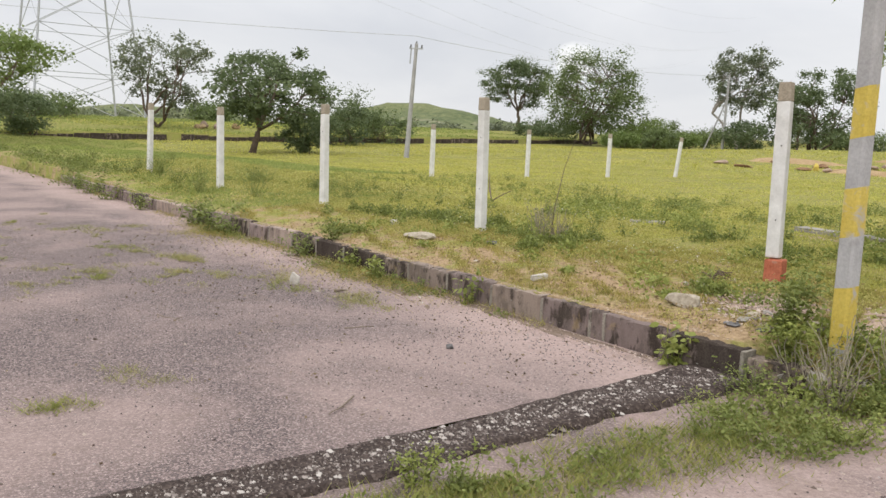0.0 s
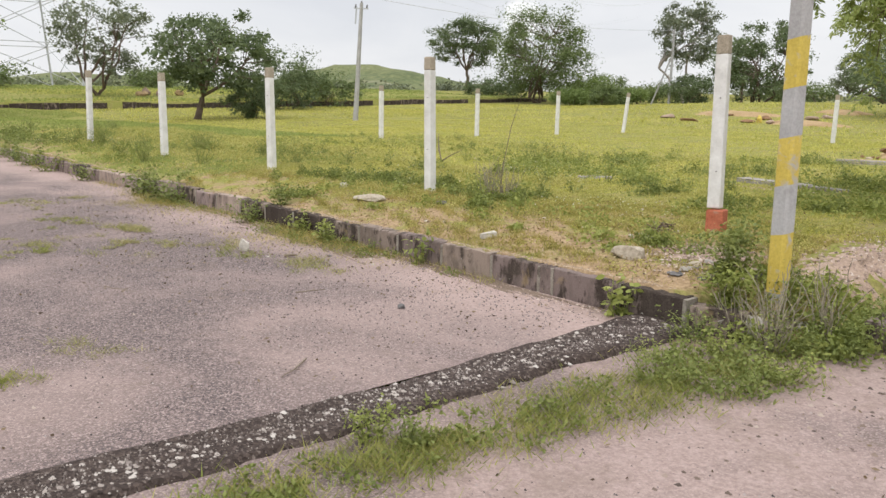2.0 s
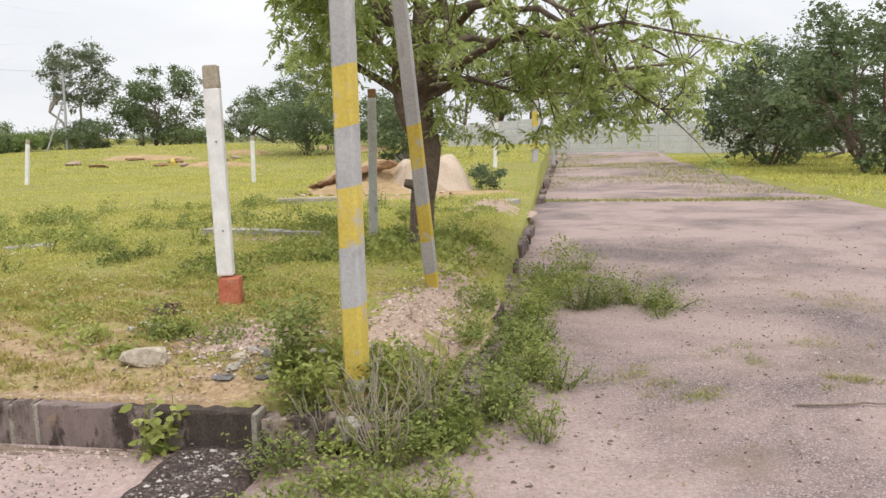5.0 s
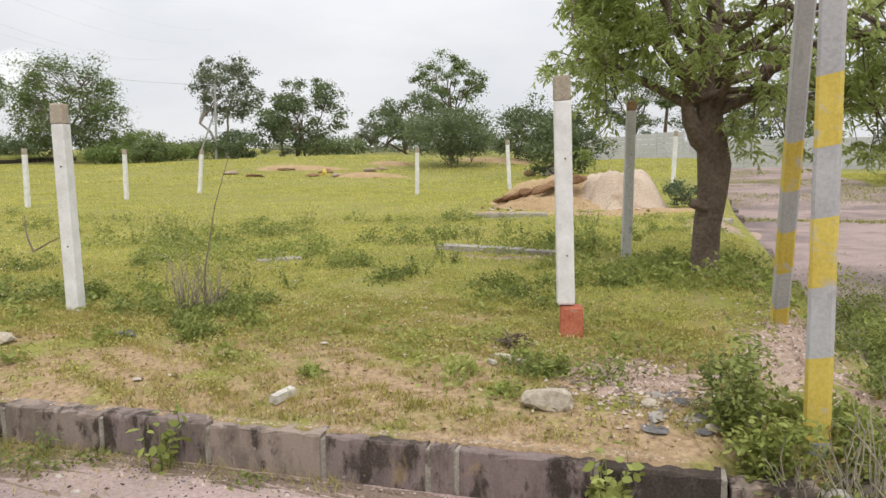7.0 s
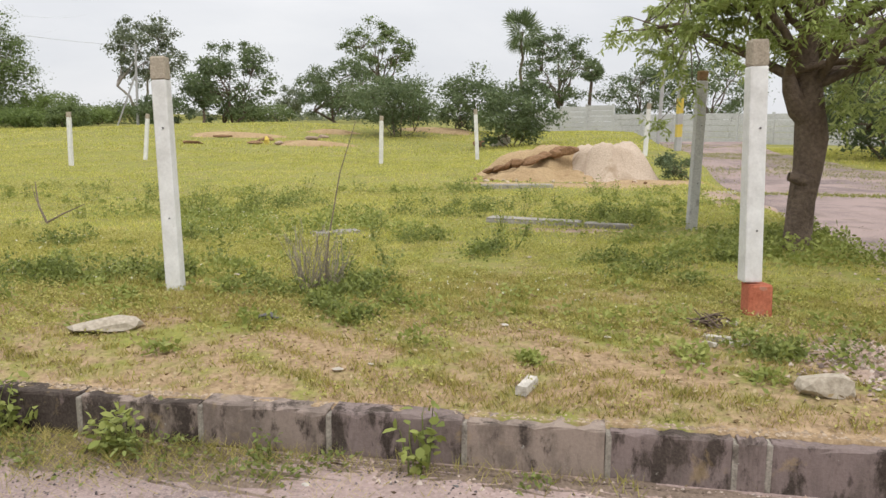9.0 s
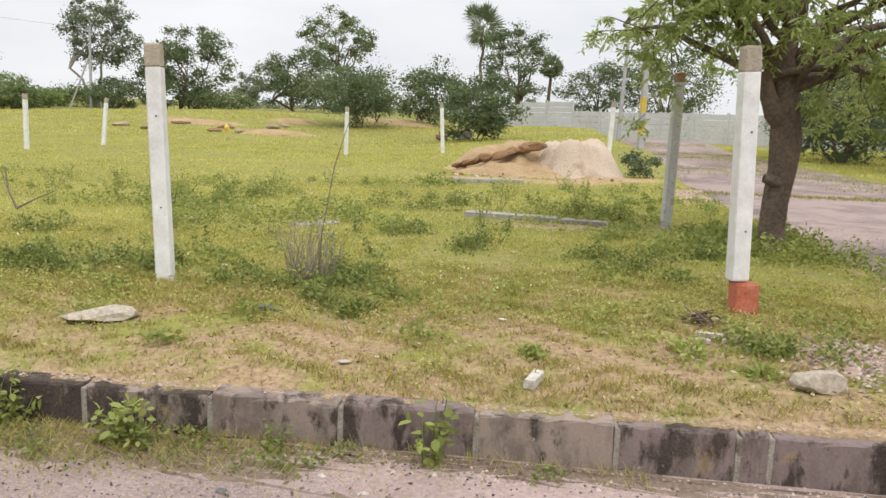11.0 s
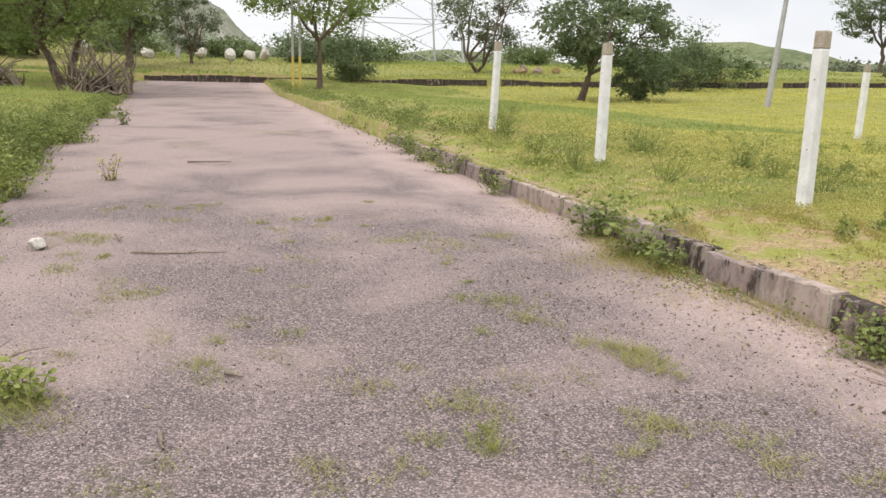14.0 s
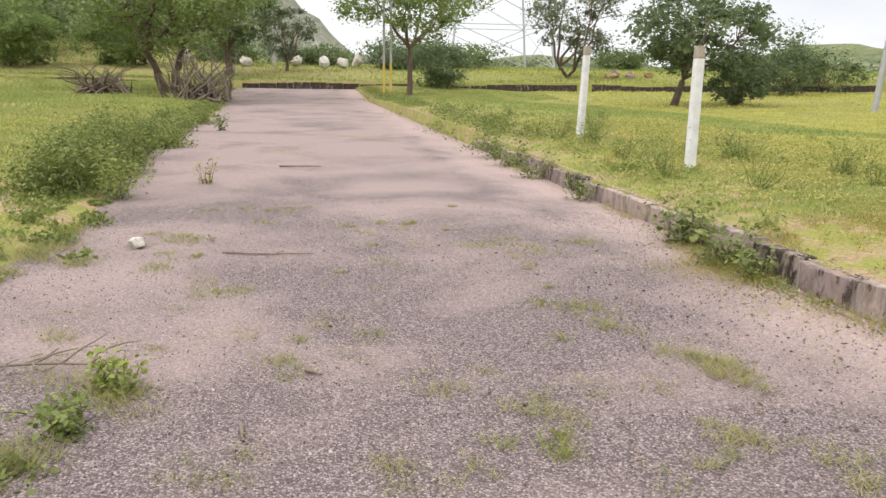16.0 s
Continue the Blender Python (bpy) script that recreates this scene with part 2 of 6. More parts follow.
def kerb_material(name, clean=0.0, bleach=1.0):
    m, ns, ls, bsdf = mat(name)
    co = place_coords(ns, ls)
    info = ns.new("ShaderNodeObjectInfo")
    tone = ramp(ns, ls, info.outputs["Random"], *[(p, tuple(c * bleach for c in col)) for p, col in ((0.0, (0.185, 0.142, 0.134)), (0.5, (0.25, 0.195, 0.18)), (1.0, (0.315, 0.25, 0.205)))])
    streak = node(ns, "ShaderNodeMapping")
    streak.inputs["Scale"].default_value = (1.7, 1.7, 0.8)
    ls.new(co, streak.inputs["Vector"])
    moss = noise_of(ns, ls, streak.outputs[0], 4.6, 9.0, 0.68, 0.15)
    shift = node(ns, "ShaderNodeMath")
    shift.operation = "MULTIPLY_ADD"
    ls.new(info.outputs["Random"], shift.inputs[0])
    shift.inputs[1].default_value = -0.10
    ls.new(moss, shift.inputs[2])
    col = mixed(ns, ls, step_of(ns, ls, shift.outputs[0], 0.435 + clean, 0.52 + clean), tone, (0.035, 0.026, 0.022))
    film = step_of(ns, ls, noise_of(ns, ls, streak.outputs[0], 3.4, 9.0, 0.72, 0.1), 0.46, 0.60)
    col = mixed(ns, ls, film, col, mixed(ns, ls, 0.55, col, (0.075, 0.06, 0.05)))
    lichen = step_of(ns, ls, noise_of(ns, ls, co, 4.5, 7.0, 0.7, 0.3), 0.60, 0.68)
    col = mixed(ns, ls, lichen, col, mixed(ns, ls, 0.5, col, (0.36, 0.26, 0.13)))
    grain = noise_of(ns, ls, co, 70.0, 4.0, 0.7)
    col = mixed(ns, ls, 0.16, col, ramp(ns, ls, grain, (0.3, (0.025, 0.018, 0.015)), (0.7, (0.33, 0.27, 0.225))))
    pale = step_of(ns, ls, noise_of(ns, ls, co, 16.0, 5.0, 0.7), 0.66, 0.70)
    col = mixed(ns, ls, pale, col, (0.34, 0.32, 0.28))
    ls.new(col, bsdf.inputs["Base Color"])
    bsdf.inputs["Roughness"].default_value = 0.95
    bsdf.inputs["Specular IOR Level"].default_value = 0.12
    bumped(ns, ls, bsdf, grain, 0.5, 0.006)
    return m


M_SIDEROAD = road_material("worn_side_road", False, 0.54, 0.355, 0.78)
M_ROAD, M_STRIP, M_GROUND, M_KERB = road_material("worn_road"), strip_material(), ground_material(), kerb_material("weathered_kerb_concrete", 0.03)
M_KERB_PALE = kerb_material("bleached_kerb_concrete", 0.05, 1.45)
M_KERB_BLACK = kerb_material("blackened_kerb_concrete", -0.11)
M_MORTAR = grainy("pale_mortar", (0.20, 0.175, 0.145), (0.38, 0.345, 0.29), 14, 80, stain=(0.10, 0.08, 0.065), stain_scale=9.0, stain_from=0.55)
M_WHITE = grainy("whitewashed_concrete", (0.60, 0.585, 0.56), (0.78, 0.77, 0.75), 7, 50, 0.85, 0.25, 0.004, (0.45, 0.42, 0.38), 5.0, 0.68, mottle=0.14)
M_RAW = grainy("raw_concrete", (0.30, 0.25, 0.19), (0.44, 0.38, 0.30), 8, 70, 0.95, 0.4)
M_GREYPOST = grainy("grey_concrete", (0.42, 0.41, 0.395), (0.56, 0.545, 0.525), 6, 70, 0.95, 0.4, 0.004, (0.2, 0.19, 0.18), 4.0, 0.6)
M_RUST = grainy("rusty_top", (0.22, 0.13, 0.065), (0.34, 0.21, 0.11), 12, 70)
M_RED = grainy("red_painted_brick", (0.36, 0.10, 0.055), (0.50, 0.17, 0.10), 10, 60, 0.9, 0.4, 0.005, (0.40, 0.30, 0.24), 9.0, 0.62)
M_POLE = grainy("pole_concrete", (0.33, 0.32, 0.32), (0.47, 0.46, 0.455), 3, 60, 0.9, 0.3, 0.003, (0.24, 0.23, 0.22), 3.0, 0.62, mottle=0.25)
M_YELLOW = grainy("worn_yellow_paint", (0.50, 0.36, 0.06), (0.64, 0.50, 0.12), 4, 60, 0.8, 0.25, 0.003, (0.44, 0.41, 0.36), 9.0, 0.55, mottle=0.25)
M_BARK = grainy("bark", (0.085, 0.06, 0.045), (0.20, 0.15, 0.115), 5, 30, 0.95, 0.9, 0.02)
M_PALEBARK = grainy("pale_bark", (0.24, 0.21, 0.18), (0.38, 0.34, 0.30), 5, 30, 0.95, 0.6, 0.02)
M_DRYWOOD = grainy("dry_twig", (0.13, 0.10, 0.075), (0.26, 0.21, 0.16), 9, 60)
M_DRYSTEM = grainy("dry_stems", (0.21, 0.18, 0.13), (0.38, 0.335, 0.25), 9, 60)
M_STONE = grainy("pale_stone", (0.42, 0.38, 0.32), (0.58, 0.54, 0.48), 5, 40, 0.95, 0.6, 0.01)
M_TANSTONE = grainy("tan_stone", (0.33, 0.28, 0.21), (0.47, 0.41, 0.33), 5, 40, 0.95, 0.6, 0.01)
M_DARKSTONE = grainy("dark_slate", (0.09, 0.085, 0.085), (0.19, 0.18, 0.175), 6, 40, 0.9, 0.6, 0.01)
M_BEAM = grainy("weathered_beam", (0.25, 0.228, 0.20), (0.39, 0.36, 0.315), 4, 50, 0.95, 0.5, 0.008, (0.17, 0.15, 0.13), 3.0, 0.6)
M_MOUND = grainy("sandy_soil", (0.46, 0.36, 0.27), (0.59, 0.48, 0.38), 1.6, 30, 1.0, 0.8, 0.04, (0.34, 0.25, 0.165), 1.3, 0.58, mottle=0.3)
M_OCHRE = grainy("ochre_soil", (0.33, 0.22, 0.115), (0.48, 0.35, 0.20), 1.6, 30, 1.0, 0.8, 0.04, (0.24, 0.15, 0.08), 2.2, 0.60, mottle=0.35)
M_CUT = grainy("brown_cut_earth", (0.16, 0.09, 0.05), (0.30, 0.18, 0.10), 2, 18, 1.0, 0.9, 0.04)
M_PINKSOIL = grainy("pink_rubble_soil", (0.29, 0.205, 0.155), (0.45, 0.34, 0.265), 3, 40, 1.0, 0.8, 0.02)
# brown kerb-foot soil, also used to paint the shadow at the kerb's base
M_FOOT_SOIL_SHADE = grainy("brown_soil_and_shade", (0.135, 0.10, 0.072), (0.26, 0.195, 0.15), 3, 40, 1.0, 0.8, 0.02)
M_WALL = grainy("precast_wall_concrete", (0.48, 0.475, 0.48), (0.60, 0.595, 0.60), 0.8, 14, 0.95, 0.4, 0.01, (0.28, 0.27, 0.26), 0.9, 0.6)
# steel tone is paled so the distant tower carries haze in its colour
M_STEEL = grainy("galvanised_steel", (0.42, 0.43, 0.45), (0.54, 0.55, 0.57), 2, 20, 0.6, 0.1)
M_WIRE = grainy("cable", (0.5, 0.51, 0.53), (0.6, 0.61, 0.63), 2, 20, 0.6, 0.1)
M_HILL = grainy("rocky_hill", (0.10, 0.13, 0.06), (0.26, 0.25, 0.20), 0.03, 0.35, 1.0, 0.6, 0.6, (0.36, 0.34, 0.31), 0.05, 0.55)
M_SCRUBHILL = grainy("scrub_hill", (0.07, 0.10, 0.045), (0.19, 0.20, 0.09), 0.06, 0.5, 1.0, 0.6, 0.6, (0.28, 0.26, 0.17), 0.08, 0.6)
M_GRASS = leafy("grass_blades", (0.23, 0.235, 0.056), (0.435, 0.43, 0.097), (0.61, 0.57, 0.15), (0.70, 0.565, 0.25), through_light=0.4, patch_scale=0.9)
M_THINGRASS = leafy("thin_plot_grass", (0.13, 0.13, 0.032), (0.28, 0.255, 0.06), (0.44, 0.375, 0.115), (0.60, 0.46, 0.24), through_light=0.35, patch_scale=4.5)
M_MEADOW = leafy("meadow_grass", (0.135, 0.18, 0.05), (0.24, 0.295, 0.077), (0.35, 0.40, 0.12), (0.46, 0.44, 0.17), through_light=0.4, patch_scale=0.7)
M_WEED = leafy("weed_leaves", (0.10, 0.13, 0.034), (0.185, 0.22, 0.058), (0.30, 0.325, 0.10), through_light=0.3, patch_scale=1.2)
M_LIGHTWEED = leafy("bright_weed_leaves", (0.155, 0.19, 0.045), (0.27, 0.305, 0.075), (0.40, 0.42, 0.13), through_light=0.35, patch_scale=1.2)
M_DRY = leafy("dry_grass", (0.25, 0.21, 0.06), (0.36, 0.31, 0.09), (0.30, 0.33, 0.06), through_light=0.25, patch_scale=2.0)
M_EDGE = leafy("rough_edge_grass", (0.12, 0.15, 0.035), (0.21, 0.24, 0.055), (0.32, 0.31, 0.085), (0.46, 0.38, 0.18), through_light=0.3, patch_scale=3.0)
M_ROADTUFT = leafy("road_tufts", (0.15, 0.17, 0.05), (0.26, 0.27, 0.085), (0.36, 0.32, 0.13), (0.44, 0.36, 0.20), through_light=0.25, patch_scale=5.0)
M_HERB = leafy("herb_leaves", (0.19, 0.20, 0.05), (0.355, 0.345, 0.088), (0.49, 0.45, 0.15), (0.55, 0.46, 0.20), through_light=0.35, patch_scale=3.0)
M_FLOWER = leafy("tiny_pale_flowers", (0.62, 0.62, 0.42), (0.75, 0.75, 0.66), through_light=0.2)
M_LEAF_NEAR = leafy("drooping_leaves", (0.19, 0.25, 0.07), (0.34, 0.40, 0.13), (0.54, 0.58, 0.26), through_light=0.55, patch_scale=0.8)
# tree leaf tones are lightened to hold the distance haze in their colour
M_LEAF_DARK = leafy("dark_leaves", (0.075, 0.105, 0.052), (0.135, 0.175, 0.08), (0.21, 0.255, 0.125), through_light=0.35)
M_LEAF_MID = leafy("mid_leaves", (0.095, 0.125, 0.052), (0.155, 0.20, 0.076), (0.235, 0.29, 0.115), through_light=0.35)
M_LEAF_LIGHT = leafy("light_leaves", (0.12, 0.17, 0.05), (0.19, 0.25, 0.075), (0.28, 0.345, 0.12), through_light=0.4)
# grey-green, paled further as haze over the farthest trees and scrub
M_LEAF_HAZED = leafy("hazed_greyish_leaves", (0.105, 0.125, 0.082), (0.175, 0.20, 0.125), (0.265, 0.29, 0.185), through_light=0.3)


# ---- mesh helpers ----
def quick_mesh(name, verts, faces):
    """A mesh from arrays; all faces have the same number of corners."""
    verts, faces = np.asarray(verts, np.float32), np.asarray(faces, np.int32)
    me = bpy.data.meshes.new(name)
    me.vertices.add(len(verts))
    me.vertices.foreach_set("co", verts.ravel())
    me.loops.add(faces.size)
    me.loops.foreach_set("vertex_index", faces.ravel())
    me.polygons.add(len(faces))
    me.polygons.foreach_set("loop_start", np.arange(0, faces.size, faces.shape[1], dtype=np.int32))
    me.update(calc_edges=True)
    return me


def linked(name, me, material, parent=None, label="", smooth=False):
    if material and not me.materials:
        me.materials.append(material)
    if smooth:
        me.polygons.foreach_set("use_smooth", np.ones(len(me.polygons), bool))
    ob = new(name, me)
    if parent:
        ob.parent = parent
    return tagged(ob, label)


def part(name, bm, material, parent=None, label="", smooth=False):
    me = bpy.data.meshes.new(name)
    bm.to_mesh(me)
    bm.free()
    return linked(name, me, material, parent, label, smooth)


def thing(name, x, y, z, label, category, group="", kind="", rz=0):
    e = new(name)
    e.empty_display_size = 0.1
    e.matrix_basis = pose(x, y, z, 0, 0, rz)
    return tagged(e, label, category, group, kind)


def block(sx, sy, sz, x=0, y=0, z=0, bevel=0.008, jitter=0.0, taper=1.0, seed=0):
    """A bevelled block standing on z, with edges a little worn."""
    bm = bmesh.new()
    bmesh.ops.create_cube(bm, size=1)
    for v in bm.verts:
        k = taper if v.co.z > 0 else 1.0
        v.co = Vector((v.co.x * sx * k, v.co.y * sy * k, (v.co.z + 0.5) * sz))
    if bevel:
        bmesh.ops.bevel(bm, geom=bm.edges[:], offset=bevel, segments=2, affect="EDGES", profile=0.6)
    rnd = random.Random(seed)
    for v in bm.verts:
        v.co += Vector([rnd.uniform(-1, 1) * jitter for _ in range(3)]) + Vector((x, y, z))
    return bm


def rock_bm(sx, sy, sz, seed, cuts=2):
    """A broken stone: a ball with flats knocked off it."""
    bm = bmesh.new()
    bmesh.ops.create_icosphere(bm, subdivisions=cuts, radius=0.5)
    rnd = random.Random(seed)
    flats = [(Vector((rnd.gauss(0, 1), rnd.gauss(0, 1), rnd.gauss(0, 1))).normalized(), rnd.uniform(0.25, 0.4)) for _ in range(9)]
    for v in bm.verts:
        for n, d in flats:
            over = v.co.dot(n) - d
            if over > 0:
                v.co -= n * over
        v.co += Vector([rnd.uniform(-0.012, 0.012) for _ in range(3)])
        v.co = Vector((v.co.x * sx, v.co.y * sy, (v.co.z + 0.3) * sz))
    return bm


def tubes(lines, sides=6):
    """Tapered tubes along polylines: a list of (points, radii) to arrays."""
    V, F, base = [], [], 0
    for pts, rad in lines:
        pts = np.asarray(pts, float)
        way = np.gradient(pts, axis=0)
        way /= np.linalg.norm(way, axis=1, keepdims=True) + 1e-9
        ref = np.where(np.abs(way[:, 2:3]) > 0.9, [[1.0, 0, 0]], [[0, 0, 1.0]])
        u = np.cross(way, ref)
        u /= np.linalg.norm(u, axis=1, keepdims=True) + 1e-9
        v = np.cross(way, u)
        a = np.linspace(0, 2 * np.pi, sides, endpoint=False)
        ring = pts[:, None] + np.asarray(rad)[:, None, None] * (np.cos(a)[None, :, None] * u[:, None] + np.sin(a)[None, :, None] * v[:, None])
        V.append(ring.reshape(-1, 3))
        n = len(pts)
        i, j = np.meshgrid(np.arange(n - 1), np.arange(sides), indexing="ij")
        k = (j + 1) % sides
        F.append(base + np.stack([i * sides + j, i * sides + k, (i + 1) * sides + k, (i + 1) * sides + j], -1).reshape(-1, 4))
        base += n * sides
    return np.concatenate(V), np.concatenate(F)


def leaves(rng, centres, length, width, droop=0.3, up=0.0):
    """Diamond leaves with random turns at the given centres."""
    n = len(centres)
    d = rng.normal(size=(n, 3))
    d[:, 2] = d[:, 2] * 0.6 - droop + up
    d /= np.linalg.norm(d, axis=1, keepdims=True)
    s = np.cross(d, rng.normal(size=(n, 3)))
    s /= np.linalg.norm(s, axis=1, keepdims=True) + 1e-9
    L = (length * rng.uniform(0.6, 1.3, n))[:, None]
    W = (width * rng.uniform(0.6, 1.3, n))[:, None]
    V = np.stack([centres, centres + d * L * 0.45 + s * W * 0.5, centres + d * L, centres + d * L * 0.45 - s * W * 0.5], 1)
    return V.reshape(-1, 3), np.arange(4 * n).reshape(-1, 4)


def round_leaves(rng, centres, length, width, droop=0.3):
    """Rounded six-cornered leaves, folded a little along the midrib."""
    n = len(centres)
    d = rng.normal(size=(n, 3))
    d[:, 2] = d[:, 2] * 0.45 - droop
    d /= np.linalg.norm(d, axis=1, keepdims=True)
    s = np.cross(d, rng.normal(size=(n, 3)) * 0.5 + np.array([0, 0, 1.0]))
    s /= np.linalg.norm(s, axis=1, keepdims=True) + 1e-9
    up = np.cross(s, d)
    L = (length * rng.uniform(0.5, 1.2, n))[:, None]
    W = (width * rng.uniform(0.6, 1.2, n))[:, None]
    at = lambda f, w, k: centres + d * L * f + s * W * w + up * L * k
    V = np.stack([at(0, 0, 0), at(0.3, 0.42, 0.06), at(0.7, 0.40, 0.05), at(1, 0, -0.08), at(0.7, -0.40, 0.05), at(0.3, -0.42, 0.06)], 1)
    return V.reshape(-1, 3), np.arange(6 * n).reshape(-1, 6)


def blades(rng, base, height, width, lean=0.5):
    n = len(base)
    a, b = rng.uniform(0, 2 * np.pi, n), rng.uniform(0, 2 * np.pi, n)
    h = height * rng.uniform(0.4, 1.4, n)
    off = np.stack([np.cos(a), np.sin(a), 0 * a], 1) * (width * rng.uniform(0.6, 1.4, n) / 2)[:, None]
    tip = base + np.stack([np.cos(b) * lean * h, np.sin(b) * lean * h, h], 1) * rng.uniform(0.6, 1.2, (n, 1))
    return np.stack([base - off, base + off, tip], 1).reshape(-1, 3), np.arange(3 * n).reshape(-1, 3)


def wave(x, y, scale, seed=0):
    """Smooth unevenness, about -1 to 1."""
    g = np.random.default_rng(1000 + seed)
    out = 0
    for k in range(7):
        a, p, f = g.uniform(0, 6.28), g.uniform(0, 6.28), g.uniform(0.5, 2.2)
        out = out + np.sin((x * np.cos(a) + y * np.sin(a)) * f / scale + p)
    return out / 3.5


# ---- the ground ----
SIDE_X = 2.67      # edge of the plot along the side road
LEFT_Y = -5.55     # edge of the grass on the other side of the road


def lift(v, lo, hi):
    t = np.clip((v - lo) / (hi - lo), 0, 1)
    return t * t * (3 - 2 * t)


def height_at(x, y):
    x, y = np.asarray(x, float), np.asarray(y, float)
    d = np.hypot(x, y)
    far = 1.5 * (1 - np.exp(-np.maximum(0, d - 38) / 30)) * (0.12 + 0.88 * lift(-x, 0, 20))
    plot = 0.19 + 0.05 * lift(y, 0.1, 0.38) + 0.06 * lift(y, 0.3, 2.0) + 0.07 * np.exp(-((x - 1.2) ** 2 + (y - 3.0) ** 2) / 6) - 0.15 * lift(y, 5, 10) * lift(-x, 2, 6)
    plot = plot + 0.3 * lift(y, 14, 20) * lift(x, -4.5, 1.5) + 0.10 * lift(-x, 8, 16) * (1 - lift(y, 3, 7))
    plot = plot + 0.025 * wave(x, y, 1.1, 1) * lift(y, 0.1, 1.0) + 0.05 * wave(x, y, 5, 2) * lift(y, 3, 9)
    plot = plot + 0.75 * np.exp(-((x + 14) ** 2 / 260 + (y - 44) ** 2 / 150)) - 0.16 * lift(-x, 26, 40)
    plot = plot - (plot - 0.17) * lift(x, 2.15, 2.6) * (1 - lift(y, 13, 16))
    inset = np.minimum(y - 0.06, SIDE_X - x)
    plot = np.where((x > 1.75) & (y < 1.3), np.minimum(plot, -0.05 + (plot + 0.05) * lift(inset, -0.02, 0.4)), plot)
    other = 0.10 + 0.16 * lift(-y, 6.0, 9) + 0.06 * wave(x, y, 2.5, 3)
    right = 0.06 + 0.05 * wave(x, y, 3, 4)
    cross = x < -46.0
    edge = LEFT_Y + 0.25 * wave(x, y * 0, 0.8, 9) - 0.02 * np.maximum(0, -x - 6)
    z = np.where((y > 0.06) & (x < SIDE_X), plot, -0.05)
    z = np.where((y < edge) & (x < 1.0), np.minimum(other, -0.05 + (edge - y) * 0.5), z)
    z = np.where((x >= SIDE_X) & (x <= 8.9) & (y > 15), -0.05, z)
    z = np.where(x > 8.9, right, z)
    z = np.where(cross, 0.42 + 0.05 * wave(x, y, 3, 5), z)
    z = np.where(x < -47, 0.42 + 2.6 * lift(-x, 48, 84) * lift(-y, 3, 18) + 0.35 * lift(-x, 50, 62) + 0.05 * wave(x, y, 3, 5), z)
    return z + far


def axis(lo, hi, step, *extra):
    near = np.arange(lo, hi + step / 2, step)
    out = [near]
    v, s = hi, step
    while v < 900:
        s *= 1.22
        v += s
        out.append([v])
    v, s = lo, step
    while v > -900:
        s *= 1.22
        v -= s
        out.append([v])
    return np.unique(np.round(np.concatenate(out + [list(extra)]), 4))


def sheet(name, xs, ys, zf, material):
    X, Y = np.meshgrid(xs, ys)
    Z = zf(X, Y)
    n, m = len(xs), len(ys)
    i, j = np.meshgrid(np.arange(n - 1), np.arange(m - 1))
    a = (j * n + i).ravel()
    me = quick_mesh(name, np.stack([X, Y, Z], -1).reshape(-1, 3), np.stack([a, a + 1, a + 1 + n, a + n], -1))
    return linked(name, me, material, smooth=True)


ground = sheet("ground", axis(-18, 10, 0.16, 2.66, 2.68, -46.01, -45.99, 0.99, 1.01), axis(-9, 24, 0.16, 0.05, 0.07), height_at, M_GROUND)
tagged(ground, "uneven sandy soil under short green grass", "ground", kind="structure")


def road_z(x, y):
    d = np.hypot(x, y)
    return 0.012 * wave(x, y, 1.6, 6) + 0.004 * wave(x, y, 0.35, 7) + 1.5 * (1 - np.exp(-np.maximum(0, d - 38) / 30))


road_1 = sheet("road_1", np.concatenate([np.arange(-46, -14, 0.8), np.arange(-14, 1.45, 0.12)]), np.concatenate([np.arange(-6.4, 0.05, 0.12), [0.055]]), road_z, M_ROAD)
tagged(road_1, "worn pinkish gravelled road with drifted sand", "road", kind="structure")
road_2 = sheet("road_2", np.concatenate([np.arange(1.45, 9.0, 0.12), [9.0]]), np.concatenate([np.arange(-26, -8, 1.0), np.arange(-8, 15.6, 0.14), np.arange(15.6, 46, 0.35)]),
               lambda x, y: np.where((y > 0.05) & (x < 2.55), -0.045, road_z(x, y) - 0.004 + lift(y, 13.5, 16) * (0.035 * wave(x, y, 1.3, 40) + 0.015 * wave(x, y, 0.5, 41) + 0.004)), M_SIDEROAD)
tagged(road_2, "worn sandy side road", "road", kind="structure")
cross_road = sheet("road_3", np.arange(-46.0, -40, 0.5), np.concatenate([np.arange(-60, -6.4, 1.0)]), lambda x, y: road_z(x, y), M_ROAD)
tagged(cross_road, "sandy crossing road", "road", kind="structure")


def strip_mid(y):
    return 1.605 + 0.03 * y + 0.012 * np.sin(y * 2.3)


def strip_half(y):
    return 0.185 + 0.06 * np.exp(-((y + 0.1) / 0.6) ** 2) + 0.02 * lift(-y, 2.2, 3.4) + 0.008 * np.sin(y * 7.0)


def strip_z(x, y):
    u = np.abs((x - strip_mid(y)) / strip_half(y))
    return 0.022 - 0.04 * lift(u, 0.72, 1.12) + (0.004 * wave(x, y, 0.05, 8) + 0.006 * wave(x, y, 0.25, 18)) * (u < 0.95)


